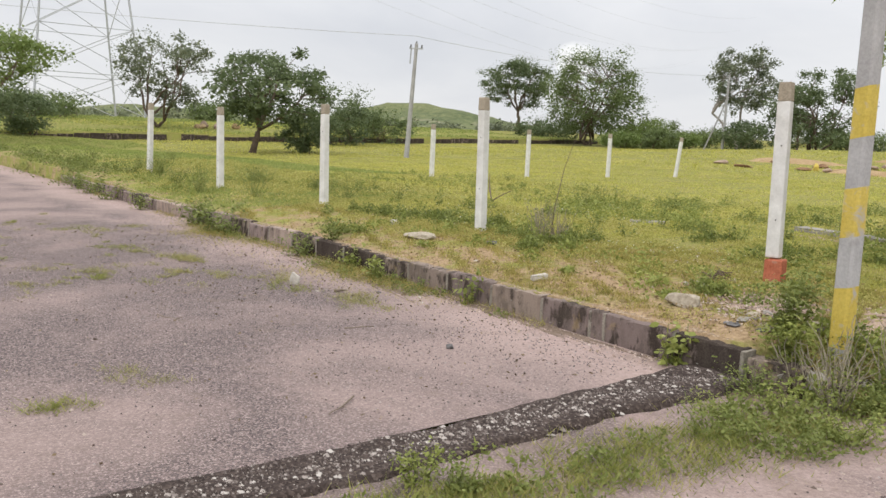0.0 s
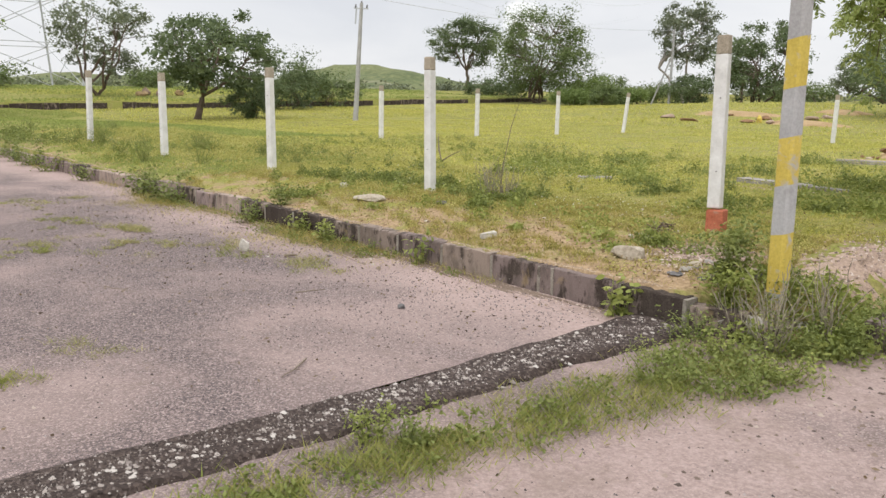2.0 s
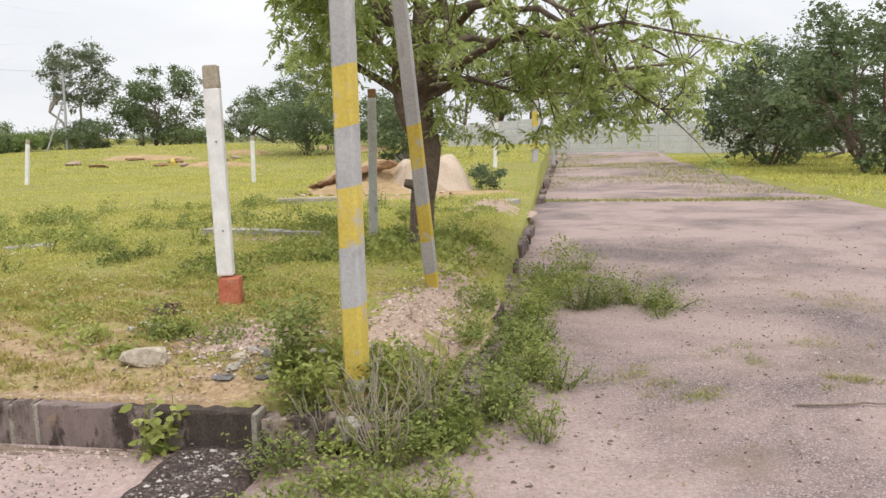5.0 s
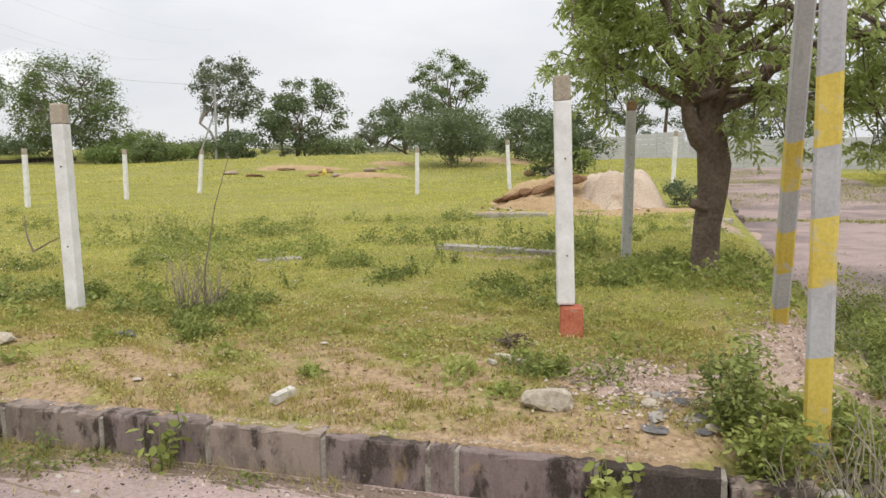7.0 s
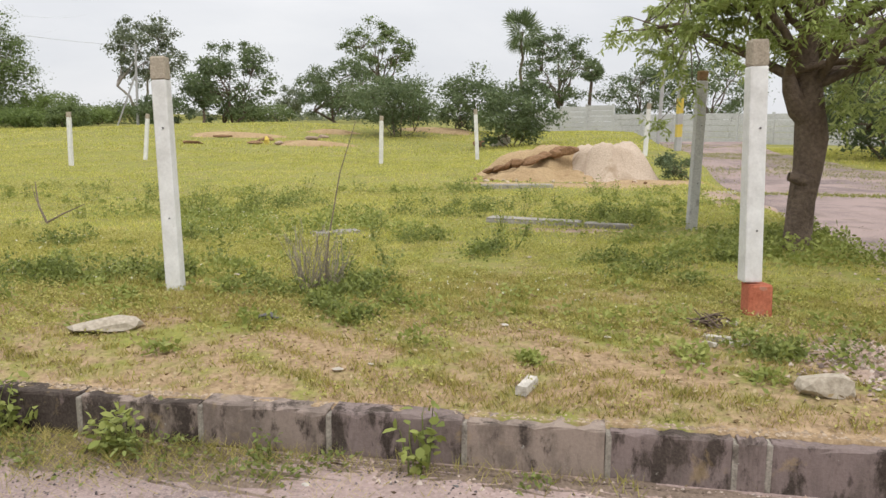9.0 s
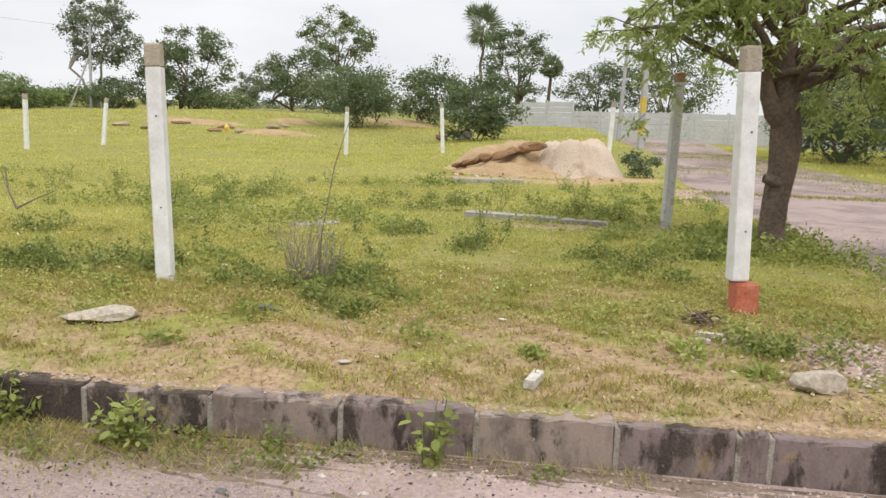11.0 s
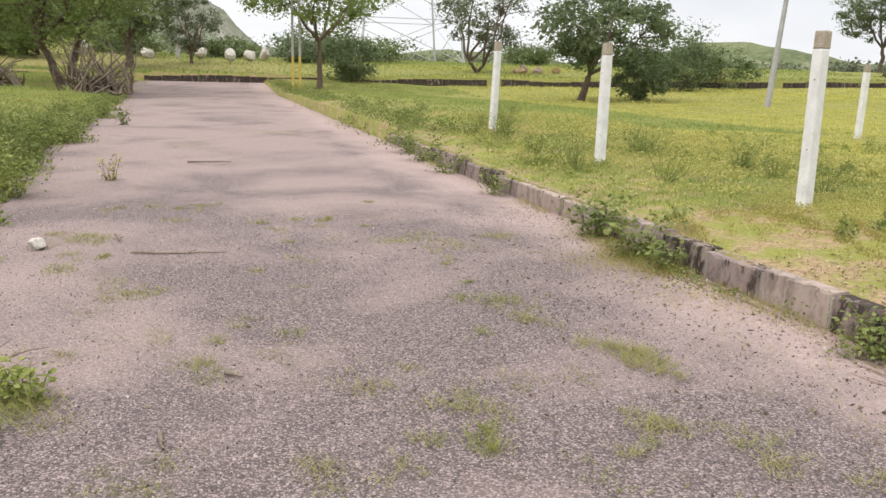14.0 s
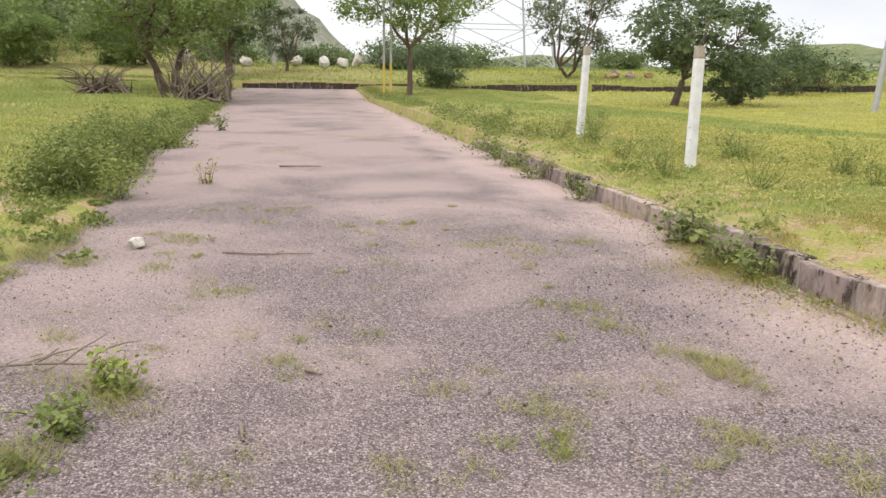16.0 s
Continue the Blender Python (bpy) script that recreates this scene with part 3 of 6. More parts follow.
def tar_sheet():
    """Rows that follow the strip, so that its ragged edge stays fine."""
    ys, us = np.arange(-7.0, 0.02, 0.03), np.linspace(-1.15, 1.15, 33)
    Y, U = np.meshgrid(ys, us, indexing="ij")
    X = strip_mid(Y) + U * strip_half(Y)
    X = X + np.sign(U) * lift(np.abs(U), 0.6, 1.0) * (0.016 * wave(Y + 9 * (U > 0), Y * 0, 0.05, 61) + 0.022 * wave(Y + 5 * (U > 0), Y * 0, 0.16, 62))
    Z = 0.020 - 0.07 * lift(np.abs(U), 0.80, 1.15) + 0.005 * wave(X, Y, 0.05, 8) + 0.006 * wave(X, Y, 0.25, 18)
    m = len(us)
    a, b = np.meshgrid(np.arange(len(ys) - 1), np.arange(m - 1), indexing="ij")
    k = (a * m + b).ravel()
    return linked("old_tar_strip", quick_mesh("old_tar_strip", np.stack([X, Y, Z], -1).reshape(-1, 3), np.stack([k, k + 1, k + 1 + m, k + m], -1)), M_STRIP, smooth=True)


tar = tar_sheet()
tagged(tar, "dark old tar strip with pale chippings across the road mouth", "road", kind="structure")


# ---- posts of the plot ----
def fence_post(x, y, dx, dy, h=1.53, w=0.11, rz=0, grey=False, seed=0, base=False):
    z = float(height_at(x, y))
    label = "bare grey concrete fence post with a rusty top" if grey else "whitewashed concrete fence post with a bare top, in grass"
    if base:
        label = "whitewashed concrete fence post on a red painted brick base"
    post = thing("fence_post", x, y, z, label, "post", "fence posts of the plot", rz=rz)
    tilt = Euler((math.atan2(-dy, h), math.atan2(dx, h), 0)).to_matrix().to_4x4()
    post.matrix_basis = Matrix.Translation((x, y, z)) @ tilt @ pose(0, 0, 0, 0, 0, rz)
    cap = 0.15 if not grey else 0.10
    foot = 0.19 if base else -0.25
    part("shaft", block(w, w * 0.95, h - cap - foot, 0, 0, foot, 0.012, 0.0025, 0.95, seed), M_GREYPOST if grey else M_WHITE, post)
    part("bare_top", block(w * 0.95, w * 0.9, cap, 0, 0, h - cap, 0.012, 0.003, 0.96, seed + 1), M_RUST if grey else M_RAW, post, "rusty brown top" if grey else "bare concrete top")
    # each hole is a small dark peg, its inner shade given by colour
    for k, hz in enumerate((0.5, 1.1)):
        bm = bmesh.new()
        bmesh.ops.create_cone(bm, cap_ends=True, segments=8, radius1=0.006, radius2=0.006, depth=0.01, matrix=pose(0.01, -w * 0.475, hz, 90, 0, 0))
        part("wire_hole", bm, M_DARKSTONE, post)
    if base:
        part("red_base", block(0.145, 0.14, 0.43, 0.03, -0.03, -0.25, 0.012, 0.006, 0.97, seed + 2), M_RED, post, "red painted brick base")
    return post


fence_post(0.875, 1.77, -0.045, 0.03, 1.605, rz=12, seed=1, base=True)
fence_post(-2.86, 1.79, -0.06, 0.03, 1.565, rz=8, seed=2)
fence_post(-6.45, 1.70, -0.06, 0.03, 1.51, rz=10, seed=3)
fence_post(-9.77, 1.41, -0.05, 0.03, 1.47, rz=4, seed=4)
fence_post(-13.75, 1.42, 0.0, 0.05, 1.52, rz=7, seed=5)
fence_post(-13.9, 9.35, -0.02, 0.03, 1.46, rz=3, seed=6)
fence_post(-14.0, 13.16, -0.02, 0.03, 1.46, rz=5, seed=7)
fence_post(-14.16, 17.14, 0.0, 0.02, 1.48, rz=0, seed=8)
fence_post(-13.95, 20.65, 0.10, 0.10, 1.46, rz=4, seed=9)
fence_post(-6.1, 20.3, 0.02, 0.0, 1.42, rz=2, seed=10)
fence_post(-3.17, 20.1, -0.08, 0.0, 1.46, rz=6, seed=11)
fence_post(1.45, 18.6, 0.05, 0.0, 1.36, rz=6, seed=12)
fence_post(1.02, 5.62, 0.03, 0.0, 1.66, 0.10, rz=14, grey=True, seed=13)


# ---- poles ----
def banded_shaft(bands, top, w0, w1, d0, d1, slant=0.010):
    """A tapered square shaft whose painted bands have slanting ends: rows of corners with a material per stretch."""
    cuts = [(-0.4, 0)] + bands
    bm = bmesh.new()
    rings = []
    for z, _ in cuts + [(top, 0)]:
        f = max(0.0, z) / top
        w, d = (w0 + (w1 - w0) * f) / 2, (d0 + (d1 - d0) * f) / 2
        c = min(w, d) * 0.3
        out = [(-w + c, -d), (w - c, -d), (w, -d + c), (w, d - c), (w - c, d), (-w + c, d), (-w, d - c), (-w, -d + c)]
        tilt = slant if 0 < z < top else 0
        rings.append([bm.verts.new((a, b, z + tilt * (a / w + 0.6 * b / d))) for a, b in out])
    for k in range(len(rings) - 1):
        for j in range(8):
            f = bm.faces.new((rings[k][j], rings[k][(j + 1) % 8], rings[k + 1][(j + 1) % 8], rings[k + 1][j]))
            f.material_index = cuts[k][1]
    bm.faces.new(rings[-1])
    return bm


def pole(name, x, y, h, bands, w0, w1, label, lean=(0, 0), rz=0, d=1.3):
    z = float(height_at(x, y))
    p = thing(name, x, y, z, label, "pole")
    p.matrix_basis = Matrix.Translation((x, y, z)) @ Euler((math.atan2(-lean[1], h), math.atan2(lean[0], h), 0)).to_matrix().to_4x4() @ pose(0, 0, 0, 0, 0, rz)
    sh = part("shaft", banded_shaft(bands, h, w0, w1, w0 * d, w1 * d), M_POLE, p)
    sh.data.materials.append(M_YELLOW)
    return p


near_pole = pole("electric_pole", 2.125, 0.40, 8.0, [(0, 1), (0.37, 0), (0.67, 1), (0.96, 0), (1.25, 1), (1.54, 0)], 0.110, 0.08,
                 "grey concrete pole with worn yellow bands in weeds", (-0.06, 0.04), -10, 0.95)
strut_base = Vector((2.20, 2.42, 0.34))
strut_top = Vector((2.12, 0.46, 4.8))
stay = thing("leaning_strut_pole", *strut_base, "leaning concrete strut pole with worn yellow bands", "pole")
stay.matrix_basis = Matrix.Translation(strut_base) @ (strut_top - strut_base).to_track_quat("Z", "Y").to_matrix().to_4x4() @ pose(0, 0, 0, 0, 0, 10)
so = part("shaft", banded_shaft([(0, 1), (0.14, 0), (0.41, 1), (0.71, 0), (0.99, 1), (1.31, 0)], (strut_top - strut_base).length, 0.10, 0.085, 0.10, 0.085), M_POLE, stay)
so.data.materials.append(M_YELLOW)
pole("electric_pole", 2.48, 20.5, 8.0, [(0, 0), (0.40, 1), (0.75, 0), (1.05, 1), (1.48, 0)], 0.17, 0.12, "grey concrete pole with yellow bands by the side road", (0.05, 0), 8)
pole("electric_pole", 2.95, 32.5, 5.2, [(0, 0)], 0.16, 0.11, "slender grey concrete pole near the compound wall", (0.18, 0), 5)
u_pole = pole("electric_pole", -29.3, 19.3, 5.7, [(0, 0)], 0.20, 0.12, "grey concrete pole with a small steel crossarm", (0.25, 0.25), 30)
u_arm = part("crossarm", block(0.75, 0.06, 0.06, 0, 0, 5.42, 0.008), M_STEEL, u_pole, "steel crossarm")
for k in (-0.3, 0.0, 0.3):
    bm = bmesh.new()
    bmesh.ops.create_cone(bm, cap_ends=True, segments=8, radius1=0.05, radius2=0.03, depth=0.16, matrix=pose(k, 0, 5.56 + (0.16 if k == 0 else 0)))
    part("insulator", bm, M_DARKSTONE, u_arm)
part("bracket", block(0.05, 0.05, 0.8, -0.27, 0, 4.7, 0.005), M_STEEL, u_pole)
v_pole = pole("electric_pole", -31.3, 49.9, 5.6, [(0, 0)], 0.16, 0.11, "grey concrete pole with a strut, among bushes", (0.1, 0), 10)
part("strut", block(0.1, 0.1, 4.2, 0, 0, 0, 0.01), M_POLE, v_pole).matrix_basis = pose(-1.5, 0, -0.2, 0, 21, 0)
part("crossarm", block(0.7, 0.06, 0.06, 0, 0, 5.2, 0.008), M_STEEL, v_pole)
pole("electric_pole", -60.6, -4.6, 5.5, [(0, 0)], 0.18, 0.12, "distant plain grey concrete pole", (0.05, 0), 5)
for dy in (0.0, 0.32):
    pole("yellow_pole", -38.2, 0.75 + dy, 5.6, [(0, 1), (1.5, 0)], 0.085, 0.07, "pole painted yellow below, beside a tree", (0.03, 0), 5)


# ---- trees ----
def ball(rng, n):
    d = rng.normal(size=(n, 3))
    return d / np.linalg.norm(d, axis=1, keepdims=True) * (rng.random(n) ** 0.45)[:, None]


def limb(rng, a, b, r0, r1, sag=0.12, n=6):
    t = np.linspace(0, 1, n)[:, None]
    a, b = np.asarray(a, float), np.asarray(b, float)
    size = np.linalg.norm(b - a)
    bend = rng.normal(size=3) * sag * size
    pts = a + (b - a) * t + bend * (t * (1 - t)) * 2 + np.array([0, 0, 0.12 * size]) * (t * (1 - t))
    pts[1:-1] += rng.normal(size=(n - 2, 3)) * 0.02 * size
    return pts, np.linspace(r0, r1, n)


def tree(name, x, y, h, w, label, seed, base=0.35, clumps=60, per=60, leaf=0.24, material=None, bark=None, stems=1, radius=None, lean=(0, 0), shell=0.55,
         spread=0.16, flat=1.0, droop=0.2, depth=None, z=None, category="tree", slim=0.5):
    """A tapered trunk with limbs, and a crown of small leaves in uneven clumps."""
    rng = np.random.default_rng(seed)
    z = float(height_at(x, y)) if z is None else z
    t = thing(name, x, y, z, label, category)
    r0 = radius or 0.022 * h + 0.03
    fork = np.array([lean[0] * 0.4, lean[1] * 0.4, h * max(0.08, base * 0.8)])
    lines, tips = [], []
    starts = []
    for s in range(stems):
        foot = np.array([rng.uniform(-0.25, 0.25), rng.uniform(-0.25, 0.25), -0.15]) * (stems > 1) + np.array([0, 0, -0.12])
        top = fork + np.array([rng.normal() * 0.12 * w, rng.normal() * 0.12 * w, rng.uniform(-0.1, 0.1) * h]) * (stems > 1)
        pts, rad = limb(rng, foot, top, r0 / stems**0.5 * 1.15, r0 / stems**0.5 * 0.7, 0.06, 8)
        rad[0] *= 1.25
        lines.append((pts, rad))
        starts.append(top)
    mid = np.array([lean[0], lean[1], h * (1 + base) / 2])
    half = np.array([w / 2, (depth or w) / 2, h * (1 - base) / 2])
    boughs = []
    for b in range(7):
        a = b * 2.4 + rng.uniform(-0.4, 0.4)
        end = mid + half * np.array([np.cos(a) * 0.5, np.sin(a) * 0.5, rng.uniform(-0.35, 0.5)])
        pts, rad = limb(rng, starts[b % stems], end, r0 * 0.55, r0 * 0.2, 0.12, 7)
        lines.append((pts, rad))
        boughs.append(pts)
    nodes = np.concatenate([p[2:] for p in boughs])
    for c in range(clumps):
        d = rng.normal(size=3)
        d /= np.linalg.norm(d)
        k = rng.uniform(shell, 1.0) ** 0.6
        lump = 1 + 0.22 * np.sin(3.1 * d[0] * 2 + seed) * np.sin(2.7 * d[1] * 2 + seed * 1.7) + 0.12 * rng.normal()
        p = mid + half * d * k * lump * np.array([1, 1, flat])
        p[2] = max(p[2], h * base * 0.75 + 0.05)
        near = nodes[np.argmin(((nodes - p) ** 2).sum(1) + 1.5 * np.maximum(0, nodes[:, 2] - p[2]) ** 2)]
        lines.append(limb(rng, near, p, r0 * 0.18, r0 * 0.05, 0.1, 4))
        tips.append(p)
    cut = stems + 7
    V, F = tubes(lines[:cut], 7)
    V2, F2 = tubes(lines[cut:], 3)
    V, F = np.concatenate([V, V2]), np.concatenate([F, F2 + len(V)])
    linked("trunk", quick_mesh("trunk", V, F), bark or M_BARK, t, smooth=True)
    tips = np.array(tips)
    per, leaf = int(per * 1.5), leaf * 0.68
    size = spread * w
    sizes = size * rng.uniform(0.5, 1.3, len(tips))
    cen = np.repeat(tips, per, 0) + ball(rng, len(tips) * per) * np.repeat(sizes, per)[:, None] * np.array([1.25, 1.25, 0.8])
    cen[:, 2] = np.maximum(cen[:, 2], 0.03)
    core = np.repeat(tips, per // 4, 0) + ball(rng, len(tips) * (per // 4)) * np.repeat(sizes, per // 4)[:, None] * np.array([0.75, 0.75, 0.5])
    core[:, 2] = np.maximum(core[:, 2], 0.03)
    V, F = leaves(rng, cen, leaf, leaf * slim, droop)
    V2, F2 = leaves(rng, core, leaf * 1.9, leaf * 1.9 * max(slim, 0.6), droop)
    V, F = np.concatenate([V, V2]), np.concatenate([F, F2 + len(V)])
    linked("crown", quick_mesh("crown", V, F), material or M_LEAF_MID, t)
    return t


def bush(x, y, h, w, label, seed, **kw):
    args = dict(base=0.02, clumps=42, per=60, leaf=0.2, stems=4, radius=0.05, category="bush", shell=0.35, spread=0.18)
    args.update(kw)
    return tree("bush", x, y, h, w, label, seed, **args)


tree("tree", -52.6, 14.5, 6.6, 5.9, "sparse grey-green leafy tree on the far field", 1, 0.2, 70, 55, 0.24, M_LEAF_HAZED, stems=2, spread=0.13, lean=(0.4, 0.5))
tree("tree", -34.5, 13.3, 5.1, 6.2, "dark spreading tree with a thin forked trunk", 2, 0.3, 85, 60, 0.24, M_LEAF_DARK, spread=0.12, lean=(0.7, 0.6), radius=0.17)
bush(-35.0, 16.6, 2.3, 2.8, "dark shrub at the foot of a tree", 3, material=M_LEAF_DARK)
bush(-43.1, 23.4, 3.6, 5.2, "dense dark green shrub on the field", 4, material=M_LEAF_DARK, clumps=60)
bush(-45.5, 28.5, 2.4, 4.2, "low dark green shrub on the field", 5, material=M_LEAF_MID)
tree("tree", -65.0, 60.0, 7.9, 7.0, "round-headed dark tree on a bare trunk", 6, 0.36, 100, 75, 0.26, M_LEAF_DARK, spread=0.13)
tree("tree", -42.5, 47.5, 7.7, 8.2, "light green bushy tree with several stems", 7, 0.12, 190, 80, 0.2, M_LEAF_MID, stems=4, spread=0.12, radius=0.2)
bush(-42, 56, 2.6, 4.0, "grey-green shrub on the far field", 8, material=M_LEAF_MID)
bush(-38.5, 49.0, 2.2, 4.2, "light green shrub beside a tree", 9, material=M_LEAF_LIGHT)
bush(-33.5, 45.0, 1.5, 3.0, "thorny grey-green shrub near a tree on the far field", 10, material=M_LEAF_MID)
bush(-36.5, 44.5, 1.3, 3.0, "pale thorny shrub in the grass", 11, material=M_LEAF_LIGHT)
bush(-36.2, 52.0, 1.3, 3.2, "low green shrub on the far field", 12, material=M_LEAF_LIGHT)
bush(-29.5, 50.5, 2.1, 4.2, "dark green shrub below a pole", 13, material=M_LEAF_DARK)
tree("tree", -34.9, 57.5, 8.1, 6.2, "tall slender tree with airy grey-green leaves", 14, 0.42, 75, 55, 0.27, M_LEAF_HAZED, bark=M_PALEBARK, stems=2, spread=0.13, radius=0.16)
tree("tree", -34.2, 66.0, 4.6, 2.6, "small dark tree on the far field", 15, 0.3, 30, 50, 0.25, M_LEAF_DARK)
tree("tree", -25.8, 53.2, 5.9, 6.2, "dense dark round tree growing from the ground", 16, 0.08, 100, 65, 0.24, M_LEAF_DARK, stems=3, spread=0.12)
tree("tree", -22.0, 68.5, 5.9, 7.4, "dense dark green broad tree", 17, 0.1, 95, 70, 0.27, M_LEAF_DARK, stems=2, spread=0.12)
tree("tree", -19.7, 74.3, 9.8, 7.0, "tall open tree with clustered leaves", 18, 0.42, 55, 70, 0.27, M_LEAF_MID, spread=0.11, radius=0.2)
tree("tree", -34.8, 90.6, 4.0, 4.2, "small distant grey-green tree", 19, 0.3, 40, 50, 0.28, M_LEAF_HAZED)
bush(-9.6, 37.6, 3.2, 5.0, "dark umbrella-shaped thorn bush", 20, material=M_LEAF_DARK, base=0.12, clumps=85, leaf=0.17, flat=0.9, stems=5)
bush(-3.0, 30.0, 2.55, 3.3, "dark umbrella-shaped thorn bush", 21, material=M_LEAF_DARK, base=0.1, clumps=75, leaf=0.17, stems=5)
bush(-6.4, 42.0, 3.2, 4.2, "dark green thorn bush in the grass", 22, material=M_LEAF_DARK, clumps=60)
bush(-14.5, 60.0, 3.4, 6.0, "dark green shrubbery on the rise", 23, material=M_LEAF_DARK, clumps=60)
tree("tree", -2.7, 81.7, 9.8, 7.5, "tall leafy dark green tree", 24, 0.25, 85, 65, 0.28, M_LEAF_DARK, spread=0.12)
tree("tree", 5.2, 81.6, 7.2, 7.0, "dark green tree behind the compound wall", 26, 0.15, 70, 60, 0.28, M_LEAF_DARK)
tree("tree", 12.0, 80.0, 7.7, 9.0, "broad dark green tree behind the compound wall", 27, 0.15, 80, 60, 0.3, M_LEAF_DARK)
tree("tree", 11.7, 31.0, 4.9, 5.8, "dense dark green tree beside the side road", 28, 0.08, 130, 80, 0.19, M_LEAF_DARK, stems=3, spread=0.12)
tree("tree", 14.5, 37.0, 5.4, 6.5, "dense dark green tree by the wall", 29, 0.1, 90, 70, 0.22, M_LEAF_DARK, stems=3, spread=0.12)
tree("tree", 13.0, 24.0, 5.2, 5.5, "dense dark green tree beside the side road", 30, 0.1, 110, 80, 0.19, M_LEAF_DARK, stems=3, spread=0.12)
# lighter leaf tone here stands for bright hazy light on the crown
tree("tree", -37.5, -8.4, 7.2, 8.4, "large dark spreading tree over dry branches", 31, 0.26, 150, 70, 0.22, M_LEAF_LIGHT, spread=0.1, radius=0.24, stems=2)
tree("tree", -50.4, -7.1, 8.5, 6.4, "large dark tree beyond the crossing road", 32, 0.2, 100, 70, 0.26, M_LEAF_DARK, spread=0.12)
tree("tree", -38.7, 2.0, 5.3, 6.2, "umbrella-shaped light green tree at the roadside", 33, 0.5, 70, 60, 0.2, M_LEAF_LIGHT, spread=0.11, radius=0.13, flat=0.8, droop=0.0)
tree("tree", -55.6, -3.7, 4.0, 3.6, "small feathery grey-green tree", 34, 0.2, 45, 55, 0.22, M_LEAF_HAZED, spread=0.14)
bush(-44.9, 4.6, 2.6, 3.4, "dark tangled bush behind a tree", 35, material=M_LEAF_DARK)
# these three also get lighter leaves in place of haze and light
tree("tree", -60.0, -21.5, 5.0, 7.5, "large dark green tree on the field", 36, 0.1, 110, 70, 0.27, M_LEAF_MID, spread=0.12)
tree("tree", -55.0, -13.6, 3.6, 5.0, "bushy mid-green tree on the field", 37, 0.08, 80, 65, 0.24, M_LEAF_LIGHT, stems=3)
tree("tree", -52.0, -19.6, 4.0, 5.6, "broad mid-green tree on the field", 38, 0.1, 90, 65, 0.25, M_LEAF_LIGHT, stems=3)
for k, (bx, by, bh, bw) in enumerate([(-64, 10, 3.2, 6), (-60, 4.5, 2.2, 4), (-66, 24, 2.6, 5), (-62, 36, 2.0, 5), (-52, 52, 2.6, 6),
                                       (-62, -8, 2.4, 5), (-66, -1, 2.2, 5), (-60, -26, 4.5, 7), (-38, 60, 2.6, 6), (-28, 64, 2.4, 6), (-70, 6, 3.4, 7), (-68, -18, 4.5, 7), (-74, -26, 5.5, 8), (-66, -30, 5, 8), (-78, -16, 5, 8), (-72, -10, 4, 6), (-64, -15, 3.6, 5)]):
    bush(bx, by, bh * 0.6, bw, "distant green shrub on the field", 60 + k, material=(M_LEAF_MID, M_LEAF_DARK, M_LEAF_MID)[k % 3], clumps=40, leaf=0.26)


def palm(x, y, h, seed, crown=2.3):
    rng = np.random.default_rng(seed)
    t = thing("palm_tree", x, y, float(height_at(x, y)), "tall fan-leaved palm with a bare trunk", "palm")
    V, F = tubes([limb(rng, (0, 0, -0.1), (0.2, 0, h - crown * 0.8), 0.22, 0.15, 0.006, 8)], 8)
    linked("trunk", quick_mesh("trunk", V, F), M_BARK, t, smooth=True)
    V, F = [], []
    for k in range(58):
        a, e = k * 2.4, rng.uniform(-1.15, 1.4)
        out = np.array([np.cos(a) * np.cos(e), np.sin(a) * np.cos(e), np.sin(e)])
        side = np.cross(out, [0, 0, 1.0])
        side /= np.linalg.norm(side)
        up = np.cross(side, out)
        turn = rng.uniform(0, np.pi)
        side, up = side * np.cos(turn) + up * np.sin(turn), up * np.cos(turn) - side * np.sin(turn)
        root = np.array([0.2, 0, h - crown * 0.8])
        hub = root + out * crown * rng.uniform(0.1, 0.5)
        for s in np.linspace(-1.1, 1.1, 9):
            d = out * np.cos(s) + side * np.sin(s)
            n = len(V)
            tip = hub + d * crown * 0.55 + np.array([0, 0, -0.12 * crown * abs(s)])
            V += [hub, hub + d * crown * 0.3 + up * 0.03 + side * 0.11 * np.cos(s), tip, hub + d * crown * 0.3 - side * 0.11 * np.cos(s)]
            F.append((n, n + 1, n + 2, n + 3))
    linked("crown", quick_mesh("crown", V, F), M_LEAF_DARK, t)
    return t


palm(-8.2, 99.0, 14.2, 1, 3.3)
palm(0.3, 86.8, 7.4, 2, 1.5)


